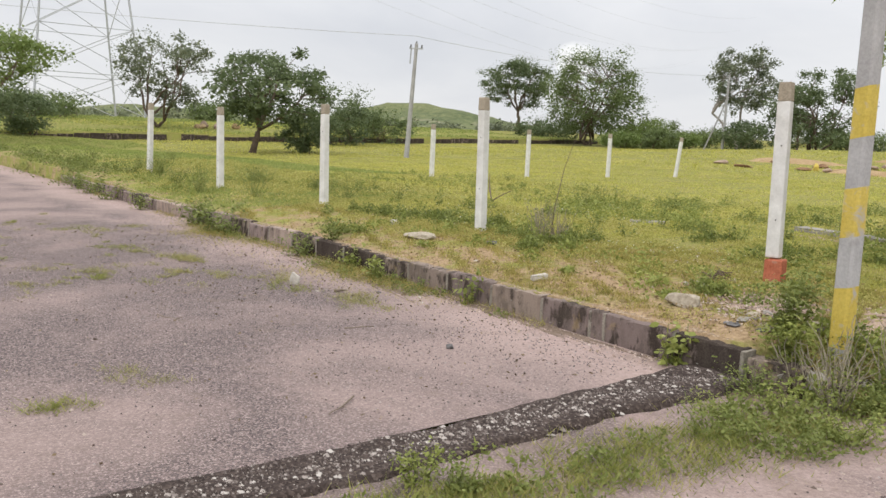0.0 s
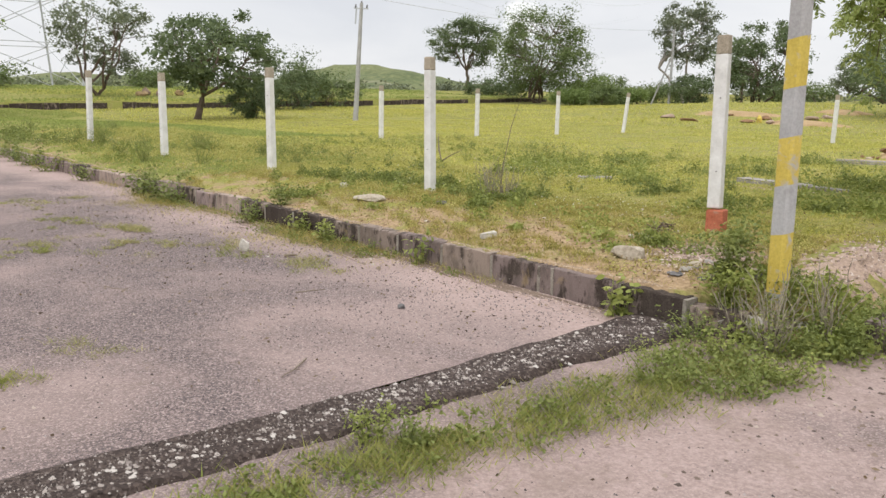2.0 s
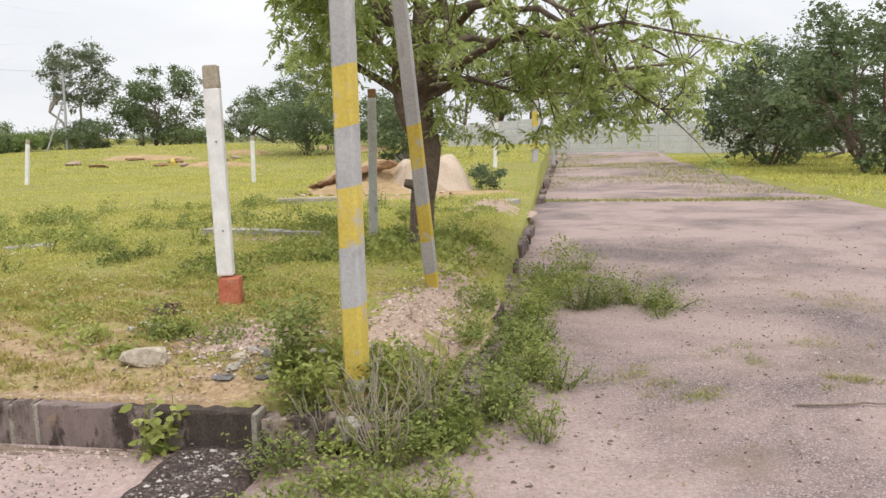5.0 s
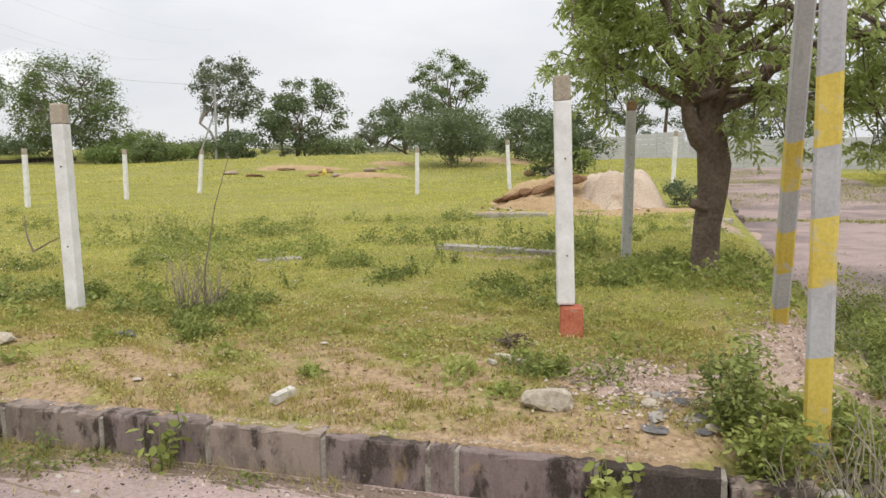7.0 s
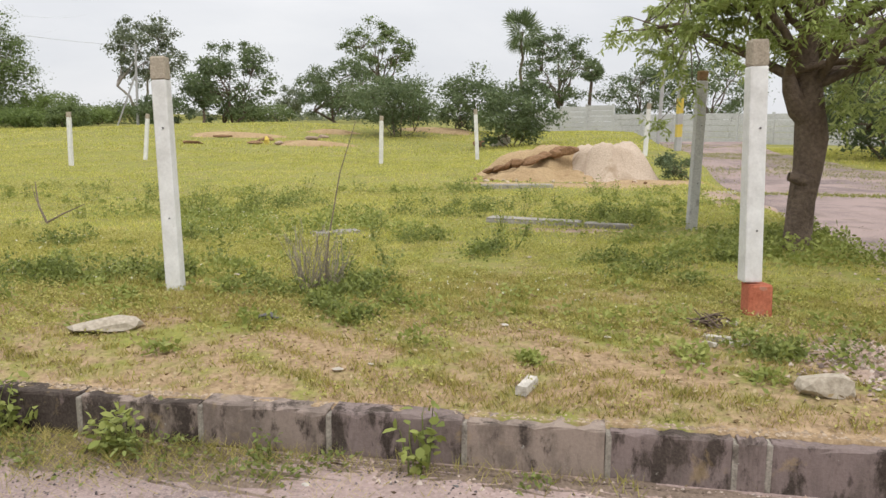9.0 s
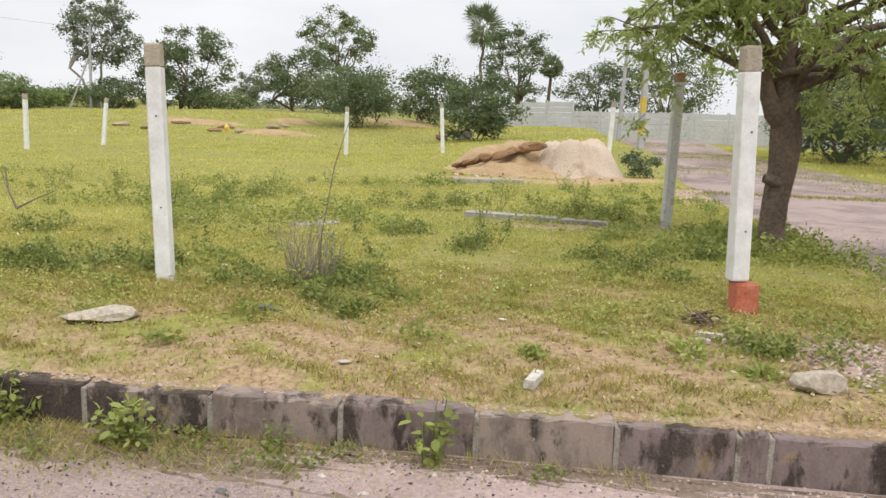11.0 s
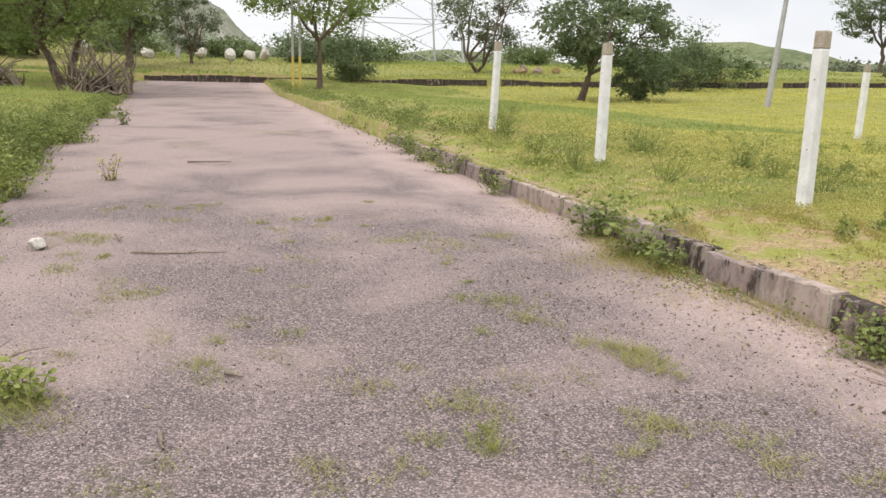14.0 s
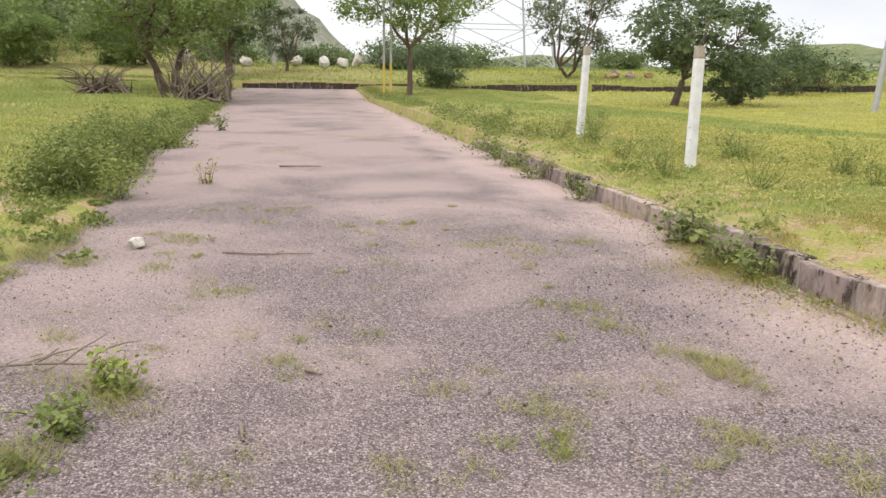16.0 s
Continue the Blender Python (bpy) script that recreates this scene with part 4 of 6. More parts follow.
# the near tree: thick bent trunk, level boughs, long drooping leaf sprays
def near_tree(x, y):
    rng = np.random.default_rng(77)
    z = float(height_at(x, y))
    t = thing("tree", x, y, z, "thick-trunked tree with drooping bright green leaflets", "tree")
    lines = [(np.array([(0.02, 0, -0.15), (0.0, 0, 0.12), (0.01, 0, 0.45), (0.05, 0.02, 0.75), (0.06, 0.03, 1.0), (0.02, 0.0, 1.3), (-0.02, 0.02, 1.7), (0.03, 0.05, 2.3), (0.0, 0.1, 3.0)]),
              np.array([0.16, 0.125, 0.12, 0.13, 0.148, 0.125, 0.095, 0.075, 0.045])),
             (np.array([(0.06, 0, 1.12), (-0.08, -0.03, 1.25), (-0.16, -0.05, 1.42), (-0.2, -0.06, 1.58)]), np.array([0.11, 0.1, 0.075, 0.05]))]
    lines.append((np.array([(0.05, -0.05, 0.62), (-0.10, -0.1, 0.66), (-0.14, -0.1, 0.67)]), np.array([0.07, 0.045, 0.04])))
    starts = [np.array(p) for p in ((-0.2, -0.06, 1.55), (0.03, 0.0, 1.45), (0.04, 0.02, 1.7), (0.06, 0.03, 1.95), (0.1, 0.05, 2.3), (0.05, 0.08, 2.7), (0.0, 0.1, 2.95))]
    sprays = []
    boughs = []
    reaches = [(0, 2.7, 0.1), (-28, 2.5, 0.25), (25, 2.9, 0.15), (55, 2.2, 0.3), (95, 2.0, 0.4), (130, 1.8, 0.5), (165, 1.15, 0.75), (190, 1.2, 0.7), (212, 1.4, 0.95), (235, 1.3, 0.9), (262, 1.4, 0.9), (290, 1.6, 0.55), (318, 2.1, 0.2),
               (10, 2.0, 0.9), (75, 1.6, 1.2), (150, 1.2, 1.3), (220, 1.25, 1.3), (285, 1.6, 1.1), (340, 1.9, 0.9), (-12, 2.2, -0.15), (345, 1.5, 0.0), (200, 1.0, 0.95)]
    for k, (az, reach, up) in enumerate(reaches):
        s = starts[k % 5] if k < 13 or k > 18 else starts[5 + k % 2]
        a = radians(az)
        end = np.array([s[0] + np.cos(a) * reach, s[1] + np.sin(a) * reach, (1.55 if k < 13 or k > 18 else 2.2) + up + rng.uniform(-0.1, 0.15)])
        pts, rad = limb(rng, s, end, 0.045, 0.01, 0.09, 9)
        pts[:, 2] += 0.22 * np.sin(np.linspace(0, np.pi, 9))
        lines.append((pts, rad))
        boughs.append(pts)
    for k, pts in enumerate(boughs):
        for q in pts[4:]:
            for _ in range(3 if 7 <= k <= 18 else 5):
                b = q + rng.normal(size=3) * np.array([0.22, 0.22, 0.24]) - np.array([0, 0, 0.04])
                lines.append(limb(rng, q, b, 0.009, 0.003, 0.15, 4))
                sprays.append(b)
    V, F = tubes(lines, 8)
    linked("trunk", quick_mesh("trunk", V, F), M_BARK, t, smooth=True)
    # each spray: several drooping rachises, each with leaflets on both sides
    V, F = [], []
    for b in sprays:
        for _ in range(7):
            a = rng.uniform(0, 6.28)
            ln = rng.uniform(0.10, 0.2)
            u = np.linspace(0.1, 1, 6)
            tip = rng.uniform(-0.9, 0.6)
            out = np.array([np.cos(a) * np.cos(tip), np.sin(a) * np.cos(tip), np.sin(tip)])
            side = np.array([-np.sin(a), np.cos(a), 0])
            drop = rng.uniform(0.1, 0.9)
            r = b + out * (u * ln)[:, None] + np.array([0, 0, -1.0]) * (drop * ln * u**1.7)[:, None]
            for i, p in enumerate(r):
                for sg in (-1, 1):
                    d = side * sg * 0.8 + out * 0.45 + np.array([0, 0, -0.35 - 0.3 * rng.random()]) + rng.normal(size=3) * 0.4
                    d /= np.linalg.norm(d)
                    w = out - d * (out @ d)
                    w /= np.linalg.norm(w)
                    L = rng.uniform(0.055, 0.10)
                    n = len(V)
                    V += [p, p + d * L * 0.45 + w * 0.013, p + d * L, p + d * L * 0.45 - w * 0.013]
                    F.append((n, n + 1, n + 2, n + 3))
    linked("crown", quick_mesh("crown", V, F), M_LEAF_NEAR, t)


near_tree(1.79, 4.42)


# dry branches heaped under the large tree
pile_rng = np.random.default_rng(5)
pile = thing("brushwood_pile", -33.6, -7.0, float(height_at(-33.6, -7.0)), "heap of dry leafless branches at the roadside", "branches")
for _ in range(70):
    V, F = tubes([limb(pile_rng, (pile_rng.uniform(-1, 0.6), pile_rng.uniform(-1.2, 1.2), 0), (pile_rng.uniform(-2.2, 1.2), pile_rng.uniform(-1.6, 1.6), pile_rng.uniform(0.5, 2.2)), 0.05, 0.01, 0.15)], 5)
    linked("branch", quick_mesh("branch", V, F), M_DRYWOOD, pile)
pile = thing("brushwood_pile", -36.0, -11.0, float(height_at(-36.0, -11.0)), "low heap of dark dry branches", "branches")
for _ in range(50):
    V, F = tubes([limb(pile_rng, (pile_rng.uniform(-1, 1), pile_rng.uniform(-1.2, 1.2), 0), (pile_rng.uniform(-1.5, 1.5), pile_rng.uniform(-1.6, 1.6), pile_rng.uniform(0.2, 1.2)), 0.06, 0.01, 0.15)], 5)
    linked("branch", quick_mesh("branch", V, F), M_DRYWOOD, pile)


# ---- lattice tower and its cables ----
def tower(x, y, half, h):
    t = thing("lattice_tower", x, y, float(height_at(x, y)), "tall galvanised steel lattice transmission tower", "pylon")

    def at(i, z):
        k = half * (1 - 0.82 * z / h)
        return np.array([(-k, -k, z), (k, -k, z), (k, k, z), (-k, k, z)][i % 4])

    levels = [0, 3.6, 7.6, 12, 17, 22.5, 29, h]
    for i in range(4):
        V, F = tubes([([at(i, -0.3), at(i, h)], [0.10, 0.07])], 4)
        linked("leg", quick_mesh("leg", V, F), M_STEEL, t)
        for a, b in zip(levels, levels[1:]):
            for p, q in ((at(i, a), at(i + 1, b)), (at(i + 1, a), at(i, b)), (at(i, b), at(i + 1, b))):
                V, F = tubes([([p, q], [0.035, 0.035])], 4)
                linked("brace", quick_mesh("brace", V, F), M_STEEL, t)
    for z in (24, 29, 34):
        V, F = tubes([([(-7, 0, z), (0, 0, z + 0.9), (7, 0, z)], [0.12, 0.2, 0.12])], 4)
        linked("cross_arm", quick_mesh("cross_arm", V, F), M_STEEL, t)
    return t


tower(-74.5, 14.6, 4.6, 38)


def cable(a, b, sag, r=0.022):
    t = np.linspace(0, 1, 30)[:, None]
    a, b = np.array(a, float), np.array(b, float)
    pts = a + (b - a) * t
    pts[:, 2:] -= sag * 4 * t * (1 - t)
    V, F = tubes([(pts, np.full(30, r))], 4)
    tagged(linked("overhead_cable", quick_mesh("overhead_cable", V, F), M_WIRE), "thin overhead power cable across the sky", "cable", "overhead cables")


for k, (ya, za) in enumerate([(8.0, 24), (21.5, 24), (8.0, 29), (21.5, 29), (14.6, 34), (11, 38)]):
    cable((-74.5, ya, za + 1.2), (-190 + 6 * k, 260, za + 8), 9.0, 0.016)
cable((-29.1, 19.5, 6.2), (-31.2, 49.9, 6.5), 0.5, 0.012)
cable((-29.1, 19.5, 6.2), (-38.2, -30.0, 7.0), 0.7, 0.012)


# ---- compound wall of precast panels ----
def compound_wall(a, b, h=2.05):
    a, b = Vector((*a, 0)), Vector((*b, 0))
    n = int((b - a).length / 2.4)
    wall = tagged(new("wall_far"), "long grey precast concrete compound wall", "wall", kind="structure")
    ang = math.atan2(b.y - a.y, b.x - a.x)
    step = (b - a) / n
    plank = block(2.30, 0.06, h / 5 - 0.02, 0, 0, 0, 0.012)
    me = bpy.data.meshes.new("panel")
    plank.to_mesh(me)
    plank.free()
    stake = block(0.16, 0.16, h + 0.35, 0, 0, -0.3, 0.012)
    me2 = bpy.data.meshes.new("wall_post")
    stake.to_mesh(me2)
    stake.free()
    for i in range(n + 1):
        p = a + step * i
        z = float(height_at(p.x, p.y))
        linked("wall_post", me2, M_WALL, wall).matrix_basis = Matrix.Translation((p.x, p.y, z)) @ Matrix.Rotation(ang, 4, "Z")
        if i < n:
            q = p + step / 2
            z = float(height_at(q.x, q.y))
            for r in range(5):
                linked("panel", me, M_WALL, wall).matrix_basis = Matrix.Translation((q.x, q.y, z - 0.05 + r * h / 5)) @ Matrix.Rotation(ang, 4, "Z")
    return wall


compound_wall((-6, 66), (24, 44))


# ---- mound and beams in the plot ----
def lobe(cx, cy, rx, ry, h, flat, seed):
    """A heap as a ring mesh: flat-topped, with gullies and crumbled sides."""
    n, m = 72, 30
    V, F = [], []
    for i in range(m + 1):
        r = i / m
        for j in range(n):
            a = 2 * math.pi * j / n
            wob = 1 + 0.10 * math.sin(2 * a + seed) + 0.07 * math.sin(5 * a + 2 * seed) + 0.03 * math.sin(11 * a)
            x, y = cx + rx * r * wob * math.cos(a), cy + ry * r * wob * math.sin(a)
            prof = 1 - float(lift(r, flat, 1.0))
            rough = 0.07 * float(wave(x, y, 0.3, seed)) + 0.035 * float(wave(x, y, 0.1, seed + 1)) + 0.03 * math.sin(17 * a + seed) * r
            V.append((x, y, h * prof + rough * min(1.0, prof * 2.5) - 0.05 * r))
    for i in range(m):
        for j in range(n):
            k = (j + 1) % n
            F.append((i * n + j, (i + 1) * n + j, (i + 1) * n + k, i * n + k))
    return quick_mesh("heap", V, F)


def mound():
    t = thing("sand_mound", -0.25, 14.0, float(height_at(-0.25, 14.0)) - 0.02, "heap of pale sandy soil with an eroded brown edge", "mound")
    linked("sand_body", lobe(0.62, 0.0, 1.05, 1.35, 0.72, 0.45, 21), M_MOUND, t, "pale pinkish sand", smooth=True)
    linked("soil_body", lobe(-0.55, 0.35, 1.75, 1.5, 0.60, 0.25, 27), M_OCHRE, t, "ochre soil", smooth=True)
    linked("soil_apron", lobe(-0.75, -0.75, 1.6, 0.95, 0.20, 0.1, 33), M_OCHRE, t, "ochre soil washed down", smooth=True)
    rnd = random.Random(44)
    for k in range(9):
        f = k / 8
        sz = rnd.uniform(0.8, 1.25)
        part("eroded_ledge", rock_bm(0.46 * sz, 0.34, 0.20 * sz, 40 + k, 2), M_CUT, t, "dark brown cut earth").matrix_basis = pose(-1.75 + 1.55 * f + rnd.uniform(-0.05, 0.05), -0.62 + 0.16 * f + rnd.uniform(-0.08, 0.08), 0.10 + 0.44 * f, rnd.uniform(-12, 12), -17 + rnd.uniform(-8, 8), rnd.uniform(-12, 14))
    for k in range(16):
        part("clod", rock_bm(rnd.uniform(0.07, 0.2), rnd.uniform(0.07, 0.16), rnd.uniform(0.05, 0.12), 60 + k, 1), M_CUT if k % 2 else M_MOUND, t).matrix_basis = pose(rnd.uniform(-2.3, 1.3), rnd.uniform(-1.75, -1.25), 0.0, 0, 0, rnd.uniform(0, 180))
    return t


mound()
bush(1.72, 13.6, 0.55, 0.8, "dark low bush beside the sand heap", 90, material=M_LEAF_DARK, clumps=26, per=40, leaf=0.07, radius=0.02)


def beam(x0, y0, x1, y1, w, h, seed, label="weathered concrete beam lying in the grass"):
    cx, cy = (x0 + x1) / 2, (y0 + y1) / 2
    n = math.hypot(x1 - x0, y1 - y0)
    z = min(float(height_at(x0, y0)), float(height_at(x1, y1)), float(height_at(cx, cy)))
    ob = part("concrete_beam", block(n, w, h, 0, 0, 0, 0.015, 0.006, 0.99, seed), M_BEAM)
    ob.matrix_basis = pose(cx, cy, z - 0.03, 0, 0, math.degrees(math.atan2(y1 - y0, x1 - x0)))
    return tagged(ob, label, "beam", "beams lying in the plot")


beam(-1.2, 6.0, -0.15, 5.75, 0.2, 0.09, 1)
beam(-0.1, 5.73, 0.42, 5.6, 0.18, 0.08, 2)
beam(-1.85, 10.5, -0.65, 10.85, 0.22, 0.10, 3)
beam(0.55, 11.5, 2.4, 10.9, 0.5, 0.10, 4, "pale concrete slab edge near the sand heap")
beam(-2.8, 4.45, -2.4, 4.72, 0.18, 0.06, 5, "dark flat stone slab in the grass")


# ---- hills and far woods ----
def hill(name, x, y, rx, ry, h, material, label, seed):
    n = 46
    V, F = [], []
    for i in range(n + 1):
        for j in range(n + 1):
            u, v = 2 * i / n - 1, 2 * j / n - 1
            r = math.hypot(u, v)
            z = h * max(0.0, 1 - r * r) ** 2 * (1 + 0.18 * float(wave(u * 6, v * 6, 1.0, seed))) + 0.05 * h * float(wave(u * 30, v * 30, 1, seed + 1)) * (r < 0.95)
            V.append((x + u * rx, y + v * ry, z - 1.0))
    for i in range(n):
        for j in range(n):
            a = i * (n + 1) + j
            F.append((a, a + n + 1, a + n + 2, a + 1))
    ob = linked(name, quick_mesh(name, V, F), material, smooth=True)
    return tagged(ob, label, "hill", kind="structure")


hill("backdrop_hill", -330, -58, 95, 100, 50, M_HILL, "rocky grey-green hill with bare boulders", 31)
hill("backdrop_hill_low", -250, 185, 95, 75, 12, M_SCRUBHILL, "low scrub-covered hill", 33)
hill("backdrop_hill_scrub", -300, 95, 70, 70, 9, M_SCRUBHILL, "low distant scrub rise", 35)

wrng = np.random.default_rng(9)
wa = wrng.uniform(radians(62), radians(212), 260)
wd = wrng.uniform(85, 150, 260)
wx, wy = wd * np.cos(wa), wd * np.sin(wa)
wz = height_at(wx, wy)
wh = wrng.uniform(0.5, 1.5, 260)
cen = np.repeat(np.stack([wx, wy, wz + wh * 0.4], 1), 70, 0) + ball(wrng, 260 * 70) * np.repeat(np.stack([wh * 1.8, wh * 1.8, wh * 0.65], 1), 70, 0)
cen[:, 2] = np.maximum(cen[:, 2], 0.9)
# the scrub wears the paled leaf colour, haze included
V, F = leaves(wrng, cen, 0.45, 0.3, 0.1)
tagged(linked("far_scrub", quick_mesh("far_scrub", V, F), M_LEAF_HAZED), "distant belt of scrub and low trees", "scrub", kind="stuff")

# ---- loose stones and rubble ----
def stone(x, y, sx, sy, sz, seed, material=None, label="pale broken stone lying on the ground", rz=0, z=None, name="stone"):
    ob = part(name, rock_bm(sx, sy, sz, seed), material or M_STONE)
    base = float(height_at(x, y)) if (y > 0.06 and x < SIDE_X) or y < LEFT_Y else 0.0
    ob.matrix_basis = pose(x, y, base - 0.01 if z is None else z, 0, 0, rz)
    return tagged(ob, label, "stone", "loose stones")


stone(-2.25, -0.96, 0.125, 0.10, 0.16, 1, M_STONE, label="pale angular stone on the road", rz=20)
stone(0.25, -1.1, 0.07, 0.06, 0.05, 2, M_DARKSTONE, "small dark stone on the road")
stone(0.96, 0.47, 0.28, 0.24, 0.14, 3, M_TANSTONE, label="flat pale broken slab in rubble", rz=15)
stone(-2.8, 0.86, 0.44, 0.32, 0.12, 4, M_TANSTONE, label="flat pale stone sunk in the grass", rz=10)
stone(-3.95, 1.3, 0.20, 0.14, 0.12, 5, label="pale stone in the grass")
stone(-1.95, 1.2, 0.2, 0.13, 0.07, 6, M_DARKSTONE, "dark stone in the grass")
stone(-7.18, -4.62, 0.20, 0.16, 0.13, 7, label="pale stone at the edge of the road")
stone(-3.7, 31.6, 1.0, 0.8, 0.75, 9, label="pale boulder beside a thorn bush")
stone(-4.6, 31.9, 0.8, 0.5, 0.4, 10, M_CUT, "brown boulder beside a thorn bush")
for k, (x, y) in enumerate([(-1.85, -0.95), (-1.55, -0.5), (-1.2, -0.3), (-0.6, -0.2), (-1.0, -0.42)]):
    stone(x, y, 0.06, 0.045, 0.03, 90 + k, (M_STONE, M_DARKSTONE)[k % 2], "small stone at the foot of the kerb", rz=k * 50)
lrng = random.Random(3)
for k in range(22):
    a = lrng.uniform(0, 1)
    stone(1.35 + 0.55 * a + lrng.gauss(0, 0.12), 0.30 + lrng.uniform(0, 0.5), lrng.uniform(0.07, 0.2), lrng.uniform(0.06, 0.14), lrng.uniform(0.02, 0.05), 120 + k,
          (M_DARKSTONE, M_BEAM, M_TANSTONE)[k % 3], "broken slab in the rubble at the corner", rz=lrng.uniform(0, 180))
for k in range(9):
    stone(2.2 + lrng.gauss(0, 0.12), 0.08 + lrng.uniform(-0.1, 0.25), lrng.uniform(0.14, 0.3), lrng.uniform(0.12, 0.2), lrng.uniform(0.1, 0.2), 160 + k, (M_KERB, M_BEAM)[k % 2],
          "broken piece of kerb at the corner", rz=lrng.uniform(0, 180), z=0.02)
for k, (x, y) in enumerate([(-61, 1.3), (-60, -1.2), (-62, 3.2), (-59, -6.5), (-61.5, -3), (-60, 0.2), (-63, 5), (-58.5, -10.5), (-57, -14)]):
    stone(x, y, lrng.uniform(0.8, 1.6), lrng.uniform(0.8, 1.3), lrng.uniform(0.8, 1.3), 200 + k, label="large whitish boulder on the far field", z=float(height_at(x, y)))
for k in range(6):
    stone(-53 + lrng.gauss(0, 0.8), 18.4 + lrng.gauss(0, 1.0), lrng.uniform(0.6, 1.2), 0.7, lrng.uniform(0.5, 0.9), 230 + k, M_OCHRE if k % 2 else M_PINKSOIL, "reddish earth lump in a heap")
for k in range(8):
    x, y = -16 + lrng.gauss(0, 3.5), 33 + lrng.gauss(0, 1.5)
    stone(x, y, lrng.uniform(0.5, 1.3), 0.5, lrng.uniform(0.15, 0.4), 250 + k, (M_CUT, M_PINKSOIL)[k % 2], "lump of earth on the rise")
stone(-14.1, 31.1, 0.3, 0.3, 0.5, 270, M_YELLOW, "yellow painted marker stone")

# a pale broken brick, and the bare pink rubble patch beside the corner
brick = part("broken_brick", block(0.14, 0.05, 0.045, 0, 0, 0, 0.006, 0.004, 1, 4), M_STONE)
brick.matrix_basis = pose(-0.36, 0.32, float(height_at(-0.36, 0.32)) - 0.005, 4, -6, 70)
tagged(brick, "pale broken strip of brick on the grass", "brick")
# kerb-foot strips: brown soil; the one at x -0.2 also paints shadow
for nm, cx, cy, rx, ry in (("rubble_patch", 1.35, 0.95, 0.42, 0.36), ("rubble_patch", 2.20, 1.5, 0.42, 0.85), ("rubble_patch", 2.40, 2.5, 0.26, 1.1), ("rubble_patch", 2.3, 3.9, 0.3, 0.9), ("rubble_patch", -0.3, 5.35, 0.7, 0.2), ("rubble_patch", -0.4, 11.6, 1.8, 0.6), ("rubble_patch", 1.0, 12.9, 1.3, 0.8), ("rubble_patch", 2.1, 9.8, 0.6, 1.6), ("rubble_patch", -12.0, 31.0, 1.8, 0.6), ("rubble_patch", -17.5, 35.0, 2.4, 0.8), ("rubble_patch", -8.0, 41.0, 2.2, 1.4), ("rubble_patch", -13.0, 37.5, 1.3, 0.5), ("rubble_patch", -9.1, -6.35, 0.7, 0.28), ("damp_soil", -0.2, -0.08, 1.5, 0.13), ("damp_soil", -2.3, -0.12, 1.6, 0.38), ("damp_soil", -5.9, -0.12, 1.2, 0.2), ("damp_soil", 1.85, -0.12, 0.3, 0.28)):
    prng = np.random.default_rng(int(abs(cx) * 100) + 500)
    V, F = [], []
    for i in range(11):
        for j in range(64):
            a, r = j / 64 * 6.2832, i / 10
            w = 1 + 0.2 * math.sin(3 * a + cx) + 0.1 * math.sin(5 * a)
            if nm == "damp_soil":
                w += r * (0.16 * math.sin(9 * a + cx) + 0.14 * math.sin(16 * a + 2) + 0.1 * math.sin(27 * a))
            x, y = cx + rx * r * w * math.cos(a), cy + ry * r * w * math.sin(a)
            low = nm == "damp_soil"
            V.append((x, min(y, 0.0) if low else y, (float(road_z(x, min(y, 0.0))) + 0.002 if low else float(height_at(min(x, 2.6), y if cy < -1 else max(y, 0.1)))) + (0.014 if low else 0.016 if rx < 1 else 0.22 if cy > 30 else 0.045) * (1 - r**2) - 0.010 + prng.normal() * 0.006))
    for i in range(10):
        for j in range(64):
            k = (j + 1) % 64
            F.append((i * 64 + j, (i + 1) * 64 + j, (i + 1) * 64 + k, i * 64 + k))
    tagged(linked(nm, quick_mesh(nm, V, F), M_FOOT_SOIL_SHADE if nm == "damp_soil" else M_OCHRE if cy > 11 else M_PINKSOIL, smooth=True), "brown soil, litter and painted shade at the foot of the kerb" if nm == "damp_soil" else "bare pinkish rubble soil in the grass", "soil", kind="structure")


# dry twigs and broken laths dropped beside the red base
heap_rng = np.random.default_rng(14)
heap = thing("twig_heap", 0.60, 1.42, float(height_at(0.60, 1.42)), "small heap of dark dry twigs beside a post", "twigs")
for _ in range(26):
    c, a = heap_rng.normal(size=2) * 0.045, heap_rng.uniform(0, 6.28)
    d = np.array([np.cos(a), np.sin(a)]) * heap_rng.uniform(0.03, 0.08)
    V, F = tubes([limb(heap_rng, (*(c - d), 0.01 + heap_rng.uniform(0, 0.03)), (*(c + d), heap_rng.uniform(0.01, 0.09)), 0.007, 0.003, 0.12, 5)], 5)
    linked("stick", quick_mesh("stick", V, F), M_BARK, heap)
for k, (x, y, n, w, rz) in enumerate([(0.60, 1.17, 0.17, 0.045, -32), (0.70, 1.10, 0.11, 0.04, 12), (0.55, 1.06, 0.08, 0.03, -50), (0.72, 1.46, 0.09, 0.03, -40)]):
    lath = part("broken_lath", block(n, w, 0.022, 0, 0, 0, 0.005, 0.004, 0.95, 80 + k), M_STONE)
    lath.matrix_basis = pose(x, y, float(height_at(x, y)) + 0.002, 3, -5, rz)
    tagged(lath, "pale broken piece of brick strip in the grass", "brick", "broken pieces by the post")


